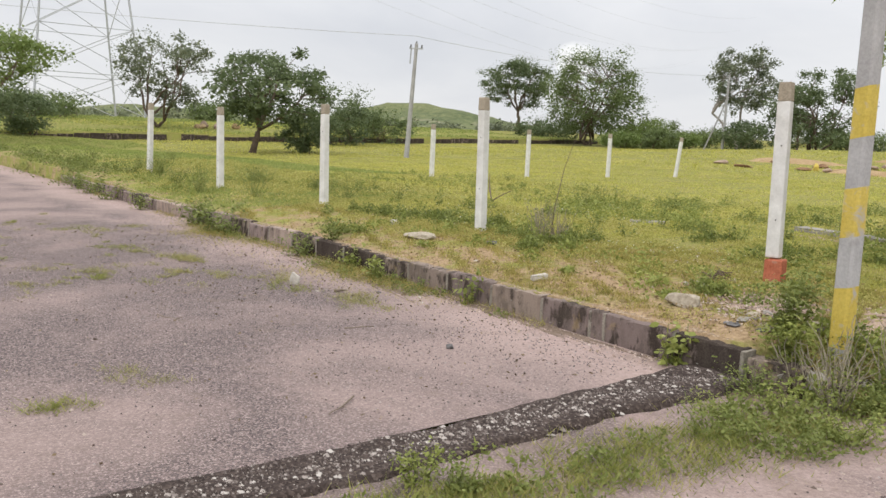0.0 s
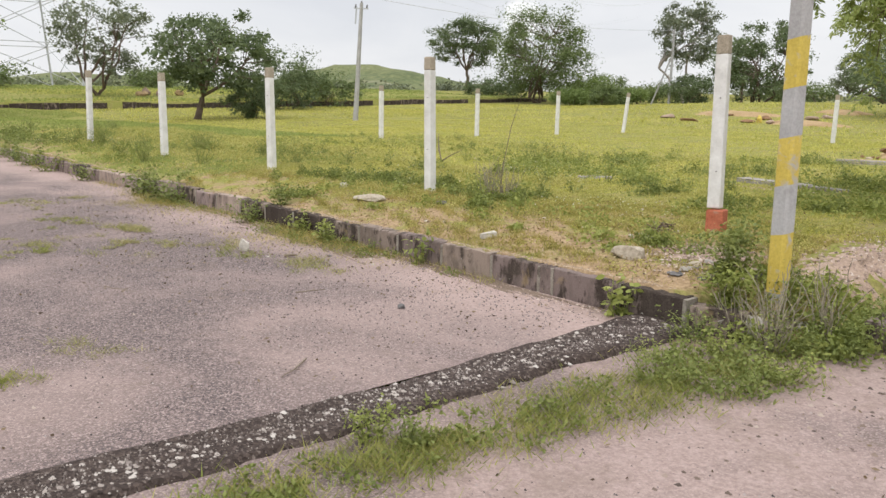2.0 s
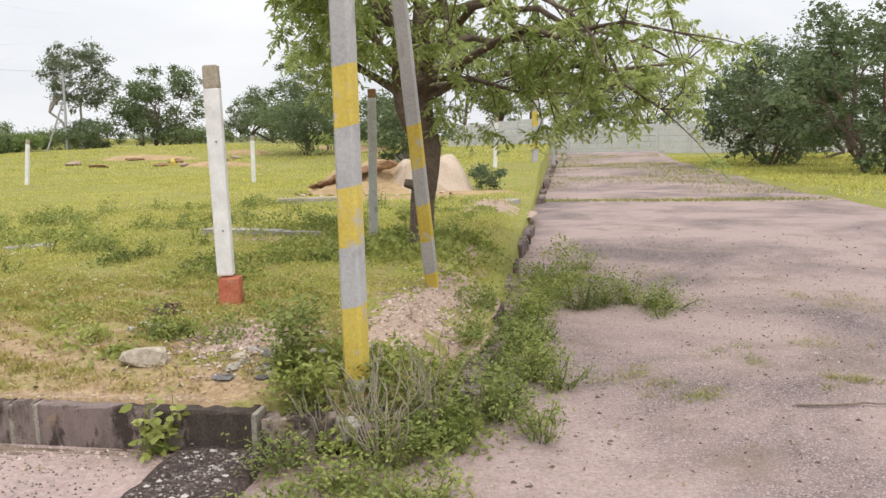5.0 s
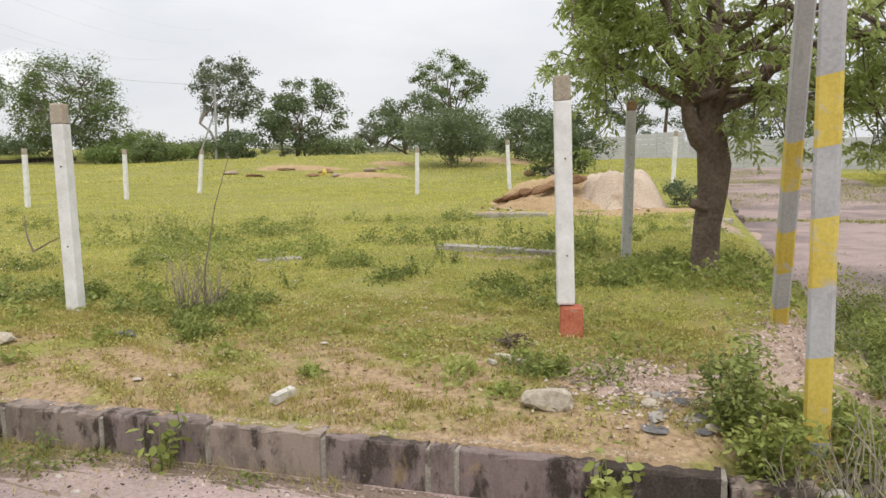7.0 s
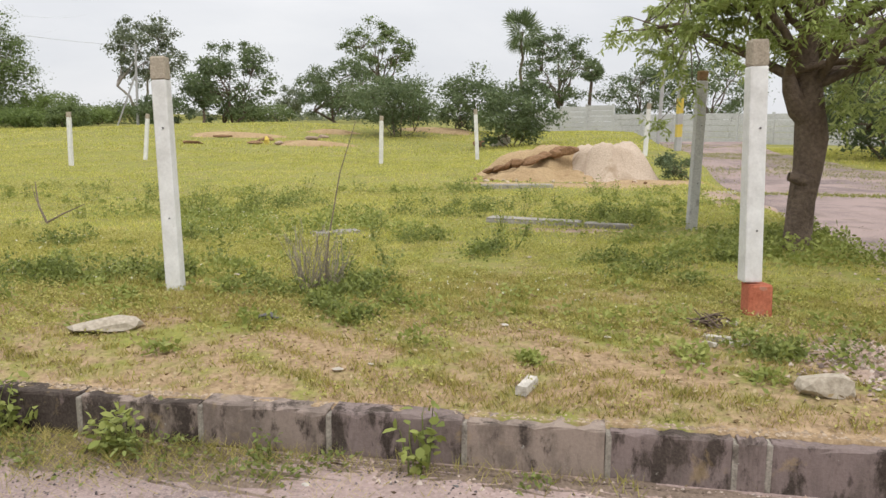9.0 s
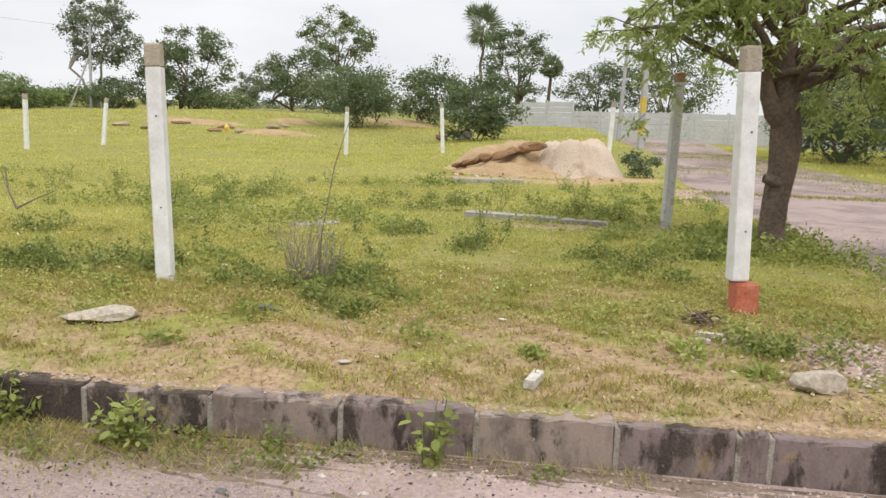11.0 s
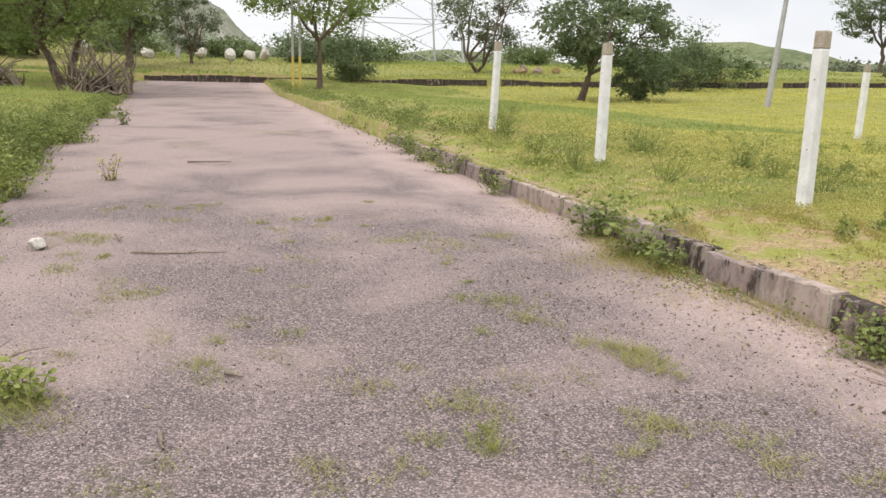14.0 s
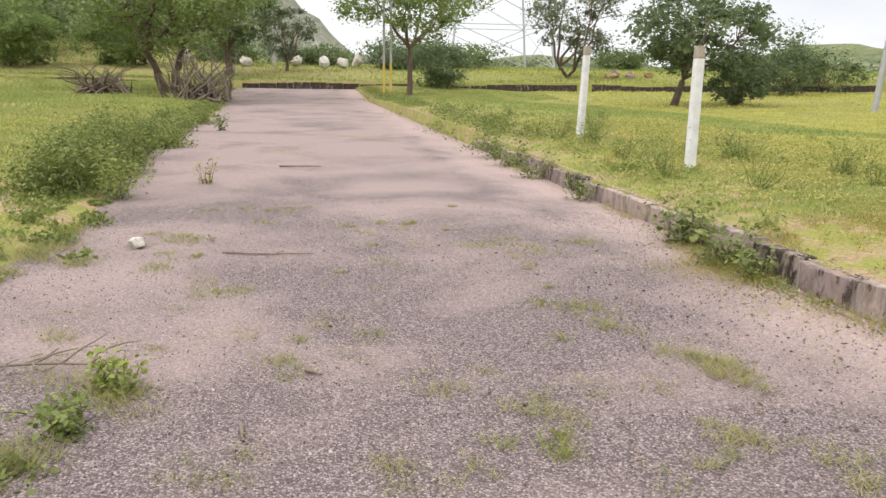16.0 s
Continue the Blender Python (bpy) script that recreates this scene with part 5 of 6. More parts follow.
def pebbles(name, rng, x, y, z, size, material, label, tall=1.0):
    """Many small flat-bottomed chips, in one mesh."""
    n = len(x)
    a = rng.uniform(0, 6.28, n)
    s = size * rng.uniform(0.4, 1.6, n)
    V = []
    for k in range(5):
        b = a + k * 1.2566 + rng.uniform(-0.4, 0.4, n)
        V.append(np.stack([x + np.cos(b) * s * 0.6, y + np.sin(b) * s * 0.45, z - 0.002], 1))
    V.append(np.stack([x + rng.normal(size=n) * s * 0.15, y + rng.normal(size=n) * s * 0.15, z + s * tall * rng.uniform(0.25, 0.6, n)], 1))
    V = np.stack(V, 1).reshape(-1, 3)
    base = np.arange(n)[:, None, None] * 6
    F = (base + np.array([(k, (k + 1) % 5, 5) for k in range(5)])[None]).reshape(-1, 3)
    return tagged(linked(name, quick_mesh(name, V, F), material), label, "gravel", kind="stuff")


def chips_material(name, *cols):
    m, ns, ls, bsdf = mat(name)
    own = ns.new("ShaderNodeNewGeometry").outputs["Random Per Island"]
    ls.new(ramp(ns, ls, own, *[(k / (len(cols) - 1), c) for k, c in enumerate(cols)]), bsdf.inputs["Base Color"])
    bsdf.inputs["Roughness"].default_value = 0.9
    bsdf.inputs["Specular IOR Level"].default_value = 0.15
    return m


M_CHIPS = chips_material("road_chips", (0.04, 0.034, 0.034), (0.10, 0.082, 0.08), (0.17, 0.14, 0.135), (0.36, 0.31, 0.29))
M_TARCHIPS = chips_material("tar_chips", (0.035, 0.027, 0.024), (0.055, 0.042, 0.038), (0.075, 0.058, 0.052), (0.09, 0.07, 0.063), (0.115, 0.09, 0.08), (0.15, 0.125, 0.113), (0.22, 0.19, 0.17), (0.36, 0.32, 0.29))
M_PINKCHIPS = chips_material("pink_rubble_chips", (0.14, 0.105, 0.09), (0.30, 0.22, 0.18), (0.40, 0.30, 0.245), (0.52, 0.44, 0.38))
M_CLODS = chips_material("soil_clods", (0.06, 0.045, 0.04), (0.14, 0.105, 0.085), (0.25, 0.19, 0.155), (0.42, 0.35, 0.30))
grng = np.random.default_rng(11)
n = 52000
gx = grng.uniform(-8.5, 1.25, n)
gy = grng.uniform(-5.3, -0.02, n)
keep = (wave(gx, gy, 0.7, 50) + grng.normal(size=n) * 0.7) > -0.1
gx, gy = gx[keep], gy[keep]
pebbles("road_gravel", grng, gx, gy, road_z(gx, gy), 0.011, M_CHIPS, "loose pinkish gravel chips on the road")
n = 9000
gx, gy = grng.uniform(2.0, 7.0, n), grng.uniform(-4.5, 8, n)
keep = (gy < -0.1) | (gx > 2.85)
gx, gy = gx[keep], gy[keep]
pebbles("side_road_gravel", grng, gx, gy, road_z(gx, gy) - 0.004, 0.010, M_CHIPS, "loose gravel chips on the side road")
n = 900
gx, gy = grng.uniform(-9, 1.2, n), grng.uniform(-5, -0.3, n)
pebbles("road_clods", grng, gx, gy, road_z(gx, gy), 0.018, M_CLODS, "dark clods and larger chips strewn over the road", 0.7)
n = 2600
gx, gy = 2.75 + np.abs(grng.normal(size=n)) * 1.3, grng.uniform(-2.2, 7.5, n)
keep = ((gy < -0.1) | (gx > 2.85)) & (wave(gx, gy, 0.9, 55) + grng.normal(size=n) * 0.5 > 0.1)
gx, gy = gx[keep], gy[keep]
pebbles("side_road_clods", grng, gx, gy, road_z(gx, gy) - 0.004, 0.022, M_CLODS, "clods and stone chips strewn over the side road", 0.7)
n = 9500
gy = grng.uniform(-6.5, -0.05, n)
gx = strip_mid(gy) + strip_half(gy) * np.clip(grng.normal(size=n) * 0.5, -1.05, 1.05)
pebbles("tar_chippings", grng, gx, gy, strip_z(gx, gy), 0.0105, M_TARCHIPS, "pale stone chippings set in old tar")
n = 520
gy = grng.uniform(-6.5, -0.05, n)
gx = strip_mid(gy) + strip_half(gy) * np.clip(grng.normal(size=n) * 0.5, -0.95, 0.95)
pebbles("tar_stones", grng, gx, gy, strip_z(gx, gy), 0.024, chips_material("pale_tar_stones", (0.22, 0.185, 0.165), (0.36, 0.32, 0.285), (0.50, 0.46, 0.42)), "larger pale stones set in old tar", 0.5)
n = 1500
gx, gy = grng.uniform(-6, 1.4, n), -np.abs(grng.normal(size=n)) * 0.12 - 0.02
pebbles("kerb_foot_gravel", grng, gx, gy, road_z(gx, gy), 0.018, M_PINKCHIPS, "rubble and chips at the foot of the kerb")
n = 1000
gx = np.concatenate([1.35 + grng.normal(size=n) * 0.25, 2.26 + grng.normal(size=n) * 0.2])
gy = np.concatenate([0.9 + grng.normal(size=n) * 0.25, 1.75 + grng.normal(size=n) * 0.6])
keep = (gy > 0.12) & (gx < 2.6)
gx, gy = gx[keep], gy[keep]
pebbles("corner_rubble", grng, gx, gy, height_at(gx, gy) + 0.006, 0.018, M_PINKCHIPS, "pinkish rubble chips at the corner of the plot")


n = 6000
gx, gy = grng.uniform(-15, 1.6, n), 0.075 + np.abs(grng.normal(size=n)) * 0.07
pebbles("kerb_top_soil", grng, gx, gy, np.maximum(0.196, height_at(gx, np.maximum(gy, 0.1))), 0.017, chips_material("soil_crumbs", (0.20, 0.145, 0.10), (0.31, 0.235, 0.165), (0.43, 0.34, 0.25)), "crumbs of soil washed onto the kerb", 0.6)
n = 1700
gx = np.concatenate([grng.uniform(-7, 1.2, n // 2), grng.uniform(2.2, 7.5, n // 2)])
gy = np.concatenate([-np.abs(grng.normal(size=n // 2)) * 1.6, grng.uniform(-3.5, 9, n // 2)])
keep = (gx < 1.2) | (gy < -0.1) | (gx > 2.9)
gx, gy = gx[keep], gy[keep]
V, F = leaves(grng, np.stack([gx, gy, road_z(gx, gy) + 0.006], 1), 0.03, 0.015, 0.0)
V[:, 2] = np.clip(V[:, 2], -0.02, 0.02) + 0.004
tagged(linked("leaf_litter", quick_mesh("leaf_litter", V, F), chips_material("dead_leaves", (0.10, 0.075, 0.055), (0.17, 0.125, 0.08), (0.26, 0.20, 0.12))), "small dead leaves scattered over the road", "litter", kind="stuff")
n = 3600
gx, gy = grng.uniform(-5, 2.2, n), 0.15 + np.abs(grng.normal(size=n)) * 1.1
V, F = leaves(grng, np.stack([gx, gy, height_at(gx, gy) + 0.012], 1), 0.03, 0.014, 0.0)
tagged(linked("plot_litter", quick_mesh("plot_litter", V, F), chips_material("dead_stems", (0.20, 0.14, 0.08), (0.32, 0.24, 0.13), (0.46, 0.38, 0.23))), "dead stems and leaves among the thin grass", "litter", kind="stuff")


# ---- grass and weeds ----
def grass_field(name, seed, x0, x1, y0, y1, per_m2, h, w, material=None, label="short uneven green grass", bare=0.25, inside=None, lean=0.6):
    rng = np.random.default_rng(seed)
    n = int((x1 - x0) * (y1 - y0) * per_m2)
    x, y = rng.uniform(x0, x1, n), rng.uniform(y0, y1, n)
    dens = 0.55 + 0.4 * wave(x, y, 0.45, seed) + 0.3 * wave(x, y, 2.2, seed + 1) + 0.45 * wave(x, y, 0.055, seed + 2) + rng.normal(size=n) * 0.22
    keep = dens > bare + 0.45 * (1 - lift(y, 0.2, 1.9)) * (y > 0)
    for cx, cy, rx, ry in ((1.35, 0.95, 0.42, 0.36), (2.2, 1.5, 0.4, 0.8), (2.42, 2.4, 0.3, 1.1), (-0.4, 11.6, 1.7, 0.5), (-0.25, 14.0, 2.0, 2.0), (2.1, 9.8, 0.5, 1.5)):
        keep &= ((x - cx) / rx) ** 2 + ((y - cy) / ry) ** 2 + 0.25 * wave(x, y, 0.2, 3) > 0.9
    if inside:
        keep &= inside(x, y)
    x, y, dens = x[keep], y[keep], dens[keep]
    z = height_at(x, y) - 0.005
    V, F = blades(rng, np.stack([x, y, z], 1), h * np.clip(0.45 + 0.6 * dens, 0.35, 1.9), w, lean)
    return tagged(linked(name, quick_mesh(name, V, F), material or M_GRASS), label, "grass", kind="stuff")


def thin_edge(x, y):
    """Where the thin grass by the kerb passes into the fuller grass of the plot."""
    return 2.1 + 0.7 * wave(x, y, 0.8, 5) + 0.5 * wave(x, y, 0.07, 9)


grass_field("plot_grass", 1, -6.5, 2.6, 0.13, 3.4, 11500, 0.032, 0.0058, M_THINGRASS, bare=0.45, inside=lambda x, y: y < thin_edge(x, y))
grass_field("plot_grass", 12, -6.5, 2.6, 0.8, 4.0, 5200, 0.032, 0.0068, bare=0.3, inside=lambda x, y: y > thin_edge(x, y))
grass_field("plot_grass", 2, -17, -6.5, 0.13, 4.0, 2000, 0.042, 0.011, M_MEADOW)
grass_field("plot_grass", 3, -15, 2.6, 4.0, 10, 1150, 0.036, 0.012, bare=0.2)
grass_field("plot_grass", 4, -32, 2.6, 10, 26, 260, 0.045, 0.024, bare=0.15)
grass_field("plot_grass", 5, -45, -15, 0.13, 10, 300, 0.06, 0.024, M_MEADOW, bare=0.1)
grass_field("plot_grass", 6, -45, 2.6, 26, 44, 60, 0.08, 0.05, bare=0.15)
grass_field("plot_grass", 7, -60, -32, 10, 30, 60, 0.09, 0.05, bare=0.1)
grass_field("roadside_grass", 8, -24, -3.0, -12, -5.5, 800, 0.065, 0.014, M_MEADOW, bare=0.1, inside=lambda x, y: height_at(x, y) > 0.0)
grass_field("roadside_grass", 9, -48, -24, -20, -5.8, 220, 0.12, 0.03, M_MEADOW, bare=0.1, inside=lambda x, y: height_at(x, y) > 0.0)
grass_field("far_grass", 10, -75, -46.2, -30, 50, 30, 0.15, 0.07, M_MEADOW, bare=0.0)
grass_field("far_grass", 11, 9.0, 20, 8, 44, 120, 0.10, 0.04, bare=0.1)


def plants_field(name, seed, spots, material, leaf, label, droop=-0.3):
    """Low broad-leaved weeds in many clumps: spots of (x, y, radius, height, leaves)."""
    rng = np.random.default_rng(seed)
    C = []
    for x, y, r, h, n in spots:
        px, py = x + rng.normal(size=n) * r * 0.5, y + rng.normal(size=n) * r * 0.5
        k = np.exp(-((px - x) ** 2 + (py - y) ** 2) / (r * r))
        on_plot = (py > 0.06) & (px < SIDE_X)
        base = np.where(on_plot | (py < LEFT_Y), np.maximum(height_at(px, py), 0), 0.0)
        C.append(np.stack([px, py, base + rng.uniform(0.02, 1, n) * h * k], 1))
    V, F = leaves(rng, np.concatenate(C), leaf, leaf * 0.5, droop)
    return tagged(linked(name, quick_mesh(name, V, F), material), label, "weeds", kind="stuff")


def turf_herbs(name, seed, n, x0, x1, y0, y1, leaf, material, thin=0.0):
    """Tiny herb leaves grown through the grass, in patches with a shape of their own."""
    rng = np.random.default_rng(seed)
    x, y = rng.uniform(x0, x1, n), rng.uniform(y0, y1, n)
    dens = 0.5 * wave(x, y, 0.3, seed) + 0.5 * wave(x, y, 0.07, seed + 1) + 0.35 * wave(x, y, 1.3, seed + 2) + rng.normal(size=n) * 0.3
    keep = dens > thin + 0.75 * (1 - lift(y, 0.15, 1.6)) * (y > 0)
    for cx, cy, rx, ry in ((1.35, 0.95, 0.42, 0.36), (2.2, 1.5, 0.4, 0.8), (2.42, 2.4, 0.3, 1.1), (-0.25, 14.0, 2.2, 2.0)):
        keep &= ((x - cx) / rx) ** 2 + ((y - cy) / ry) ** 2 > 0.8
    x, y, dens = x[keep], y[keep], dens[keep]
    z = height_at(x, y) + rng.uniform(0.005, 0.03, len(x)) * (1 + np.clip(dens, 0, 2)) * leaf / 0.022
    V, F = leaves(rng, np.stack([x, y, z], 1), leaf, leaf * 0.55, -0.35)
    return tagged(linked(name, quick_mesh(name, V, F), material), "small green herbs grown through the short grass", "weeds", kind="stuff")


turf_herbs("turf_herbs", 301, 150000, -7.0, 2.5, 0.14, 4.2, 0.021, M_HERB, 0.0)
turf_herbs("turf_herbs", 311, 60000, -18, -7.0, 0.14, 5.0, 0.036, M_HERB, -0.1)
turf_herbs("turf_herbs", 321, 50000, -14, 2.4, 4.2, 11, 0.036, M_HERB, 0.2)
turf_herbs("turf_herbs", 331, 30000, -30, -6.5, -10, -5.7, 0.045, M_HERB, 0.1)
prng = np.random.default_rng(21)
spots = []
for _ in range(900):
    x, y = prng.uniform(-16, 2.4), prng.uniform(0.4, 11)
    if wave(x, y, 1.1, 60) + prng.normal() * 0.4 > 0.25:
        spots.append((x, y, prng.uniform(0.06, 0.24), prng.uniform(0.04, 0.16), int(prng.uniform(30, 110))))
plants_field("low_weeds", 22, spots, M_LIGHTWEED, 0.045, "low broad-leaved weeds among the grass")
CLUMPS = [(-5.24, 1.56), (-4.87, 1.71), (-4.52, 1.88), (-4.1, 2.18), (-3.65, 1.96), (-3.15, 2.04), (-4.58, 8.0), (-4.1, 7.84), (-10.6, 2.35), (-8.9, 3.1), (-8.2, 3.5), (-2.3, 1.97),
          (-1.8, 1.79), (-1.58, 2.2), (-3.73, 0.39), (-4.8, 3.15), (-1.53, 1.73), (-1.67, 1.44), (-0.85, 3.65), (-0.07, 6.24), (0.39, 6.29), (0.49, 2.81), (0.18, 3.0), (1.04, 3.7), (-4.27, 6.12),
          (-3.79, 4.09), (-4.14, 7.11), (-3.31, 2.19), (-3.79, 2.09), (-4.03, 1.67), (-2.06, 9.8), (-1.6, 7.24), (-2.14, 6.5), (-1.54, 4.28), (0.96, 1.08)]
spots = []
for cx, cy in CLUMPS:
    far = 1 + 0.05 * cy
    spots += [(cx + prng.normal() * 0.14 * far, cy + prng.normal() * 0.14 * far, prng.uniform(0.07, 0.16) * far, prng.uniform(0.07, 0.17) * far, 110) for _ in range(5)]
plants_field("clumped_weeds", 27, spots, M_WEED, 0.036, "dense dark green weed clumps standing in the grass", -0.5)
spots = [(a + prng.normal() * 0.05, b + prng.normal() * 0.05, r, h * 1.05, 60) for a, b, r, h, _ in spots]
plants_field("clumped_weeds", 28, spots, M_LIGHTWEED, 0.032, "brighter leaves over dense weed clumps", -0.7)
spots = [(prng.uniform(-4.8, -0.9), 2.4 + prng.normal() * 0.6, prng.uniform(0.1, 0.25), prng.uniform(0.04, 0.1), 70) for _ in range(24)]
spots += [(prng.uniform(-5.5, -1.5), prng.uniform(4.2, 6.0), prng.uniform(0.2, 0.4), prng.uniform(0.12, 0.25), 160) for _ in range(22)]
spots += [(1.85 + prng.normal() * 0.9, 4.2 + prng.normal() * 0.8, prng.uniform(0.15, 0.4), prng.uniform(0.1, 0.28), 180) for _ in range(34)]
spots += [(prng.uniform(-0.8, 1.2), 6.1 + prng.normal() * 0.3, prng.uniform(0.2, 0.4), prng.uniform(0.15, 0.35), 150) for _ in range(9)]
spots += [(prng.uniform(1.9, 2.7), prng.uniform(0.0, 0.9), 0.2, 0.14, 130) for _ in range(16)]
plants_field("green_weeds", 23, spots, M_LIGHTWEED, 0.05, "bright green weeds among the grass")
spots = [(2.0 + 0.36 * (k / 70) ** 1.6 + prng.normal() * (0.07 + 0.12 * k / 70), -3.3 + 2.9 * k / 70 + prng.normal() * 0.08, prng.uniform(0.05, 0.12), prng.uniform(0.02, 0.05) + 0.06 * (k / 70) ** 2, 44) for k in range(71) if prng.random() < 0.75]
spots += [(prng.uniform(1.95, 2.7), prng.uniform(-1.0, -0.1), prng.uniform(0.06, 0.15), prng.uniform(0.06, 0.16), 80) for _ in range(24)]
spots += [(2.72 + prng.normal() * 0.12, prng.uniform(0.0, 2.6), prng.uniform(0.1, 0.2), prng.uniform(0.12, 0.3), 130) for _ in range(44)]
spots += [(prng.uniform(2.15, 2.7), prng.uniform(0.05, 0.7), prng.uniform(0.08, 0.16), prng.uniform(0.1, 0.22), 110) for _ in range(18)]
plants_field("creeping_weeds", 29, spots, M_WEED, 0.03, "creeping green weeds beside the tar strip", -0.4)
spots = []
for _ in range(90):
    x = prng.uniform(-34, -9.0)
    spots.append((x, LEFT_Y - 0.25 - 0.02 * max(0, -x - 6) + prng.normal() * 0.22, prng.uniform(0.12, 0.35), prng.uniform(0.08, 0.3), 130))
for _ in range(70):
    spots.append((prng.uniform(-45, -14), 0.5 + prng.normal() * 0.25, prng.uniform(0.25, 0.5), prng.uniform(0.2, 0.4), 130))
for _ in range(34):
    spots.append((prng.uniform(-9.5, -5.6), LEFT_Y + 0.05 + prng.normal() * 0.2, prng.uniform(0.08, 0.22), prng.uniform(0.03, 0.12), 60))
for _ in range(46):
    x = -9.6 - 11 * prng.random() ** 1.7
    spots.append((x, LEFT_Y - 0.28 - 0.02 * max(0, -x - 8) + prng.normal() * 0.14, prng.uniform(0.25, 0.42), prng.uniform(0.45, 0.8) if x > -13.5 else prng.uniform(0.3, 0.5), 420))
plants_field("roadside_weeds", 24, spots, M_WEED, 0.06, "thick green weeds along the edge of the road")
fx, fy = prng.uniform(-5, 0.5, 900), prng.uniform(1.5, 5.5, 900)
keep = wave(fx, fy, 0.8, 70) > 0.25
fl = np.stack([fx, fy, height_at(fx, fy) + prng.uniform(0.05, 0.12, 900)], 1)[keep]
V, F = leaves(prng, fl, 0.014, 0.014, 0)
tagged(linked("tiny_flowers", quick_mesh("tiny_flowers", V, F), M_FLOWER), "tiny pale wild flowers among the grass", "flowers", kind="stuff")


def weed(x, y, h, w, n, leaf, seed, material=None, label="green broad-leaved weed growing at the kerb", group="roadside weeds", stems=7, dry=0, name="weed", slim=0.6):
    rng = np.random.default_rng(seed)
    on_plot = (y > 0.06 and x < SIDE_X) or y < LEFT_Y
    t = thing(name, x, y, max(0.0, float(height_at(x, y))) if on_plot else 0.0, label, "weed", group)
    lines, C = [], []
    for s in range(stems):
        a, r = rng.uniform(0, 6.28), rng.uniform(0.15, 0.5) * w
        top = np.array([np.cos(a) * r, np.sin(a) * r, h * rng.uniform(0.5, 1.0)])
        pts, rad = limb(rng, np.array([np.cos(a) * 0.03, np.sin(a) * 0.03, -0.02]), top, 0.0048, 0.0018, 0.15, 6)
        lines.append((pts, rad))
        k = rng.integers(1, 6, max(1, n // stems))
        C.append(pts[k] + rng.normal(size=(len(k), 3)) * 0.10 * w * np.array([1, 1, 0.6]))
    V, F = tubes(lines, 4)
    tagged(linked("stem", quick_mesh("stem", V, F), M_DRYSTEM if dry else M_WEED, t), kind="stuff")
    C = np.concatenate(C)
    C[:, 2] = np.maximum(C[:, 2], 0.01)
    V, F = round_leaves(rng, C, leaf * 0.85, leaf * 0.85 * slim, 0.05)
    tagged(linked("foliage", quick_mesh("foliage", V, F), material or M_WEED, t), kind="stuff")
    return t


KERB_WEEDS = [(-2.72, -0.10, 0.24, 0.32, 150, 0.06), (-2.15, -0.14, 0.24, 0.34, 150, 0.065), (-2.0, -0.12, 0.18, 0.4, 120, 0.04), (-0.78, -0.10, 0.30, 0.22, 60, 0.075), (-1.45, -0.1, 0.12, 0.2, 60, 0.04),
              (1.28, -0.08, 0.28, 0.26, 90, 0.085), (-3.75, -0.1, 0.3, 0.45, 280, 0.05), (-3.5, 0.14, 0.28, 0.4, 220, 0.05), (-6.1, -0.15, 0.42, 0.7, 420, 0.07), (-6.8, -0.12, 0.36, 0.7, 380, 0.07),
              (-5.6, -0.15, 0.22, 0.4, 160, 0.06), (-9.3, -0.15, 0.28, 0.6, 220, 0.06), (-11.2, -0.15, 0.36, 0.8, 260, 0.07), (-12.6, -0.1, 0.4, 0.9, 300, 0.07), (-13.6, 0.0, 0.4, 1.0, 320, 0.07)]
for k, row in enumerate(KERB_WEEDS):
    weed(*row, 300 + k, M_LIGHTWEED if k in (0, 1, 3, 5) else M_WEED)
CORNER = [(1.75, 0.45, 0.42, 0.5, 520, 0.055), (1.95, 0.25, 0.35, 0.45, 420, 0.055), (1.95, -0.2, 0.2, 0.42, 200, 0.045), (2.2, -0.3, 0.22, 0.45, 220, 0.045), (2.45, -0.1, 0.3, 0.45, 280, 0.048), (2.6, -0.45, 0.16, 0.4, 160, 0.045),
          (2.75, 0.5, 0.4, 0.5, 380, 0.05), (2.95, 1.2, 0.32, 0.5, 360, 0.05), (2.85, 1.8, 0.32, 0.45, 300, 0.05), (2.95, 2.6, 0.42, 0.6, 480, 0.055), (3.3, 3.2, 0.4, 0.7, 520, 0.055), (3.75, 3.5, 0.34, 0.6, 460, 0.055),
          (3.0, 3.9, 0.35, 0.6, 420, 0.055), (3.4, 5.2, 0.28, 0.7, 380, 0.055), (2.15, -0.95, 0.13, 0.35, 120, 0.042), (1.84, -2.52, 0.2, 0.22, 200, 0.045), (1.97, -2.42, 0.17, 0.2, 160, 0.045), (2.0, -0.7, 0.12, 0.35, 110, 0.042), (2.45, -0.85, 0.14, 0.35, 120, 0.042)]
for k, row in enumerate(CORNER):
    weed(row[0], row[1], row[2] * 0.85, row[3], int(row[4] * 2.2), row[5] * (0.85 if k < 2 else 0.62), 340 + k, (M_WEED, M_LIGHTWEED)[k % 2], "leafy green weed in the overgrown corner of the plot", "corner weeds", slim=0.5)
edge = random.Random(12)
for k in range(20):
    row = (2.84 + abs(edge.gauss(0, 0.14)), 0.25 + 0.17 * k + edge.gauss(0, 0.08), edge.uniform(0.09, 0.24), edge.uniform(0.26, 0.44), edge.randint(220, 380), edge.uniform(0.026, 0.034))
    weed(*row, 1340 + k, (M_WEED, M_LIGHTWEED)[k % 3 == 1], "leafy green weed growing against the side kerb", "side kerb weeds", slim=0.5)
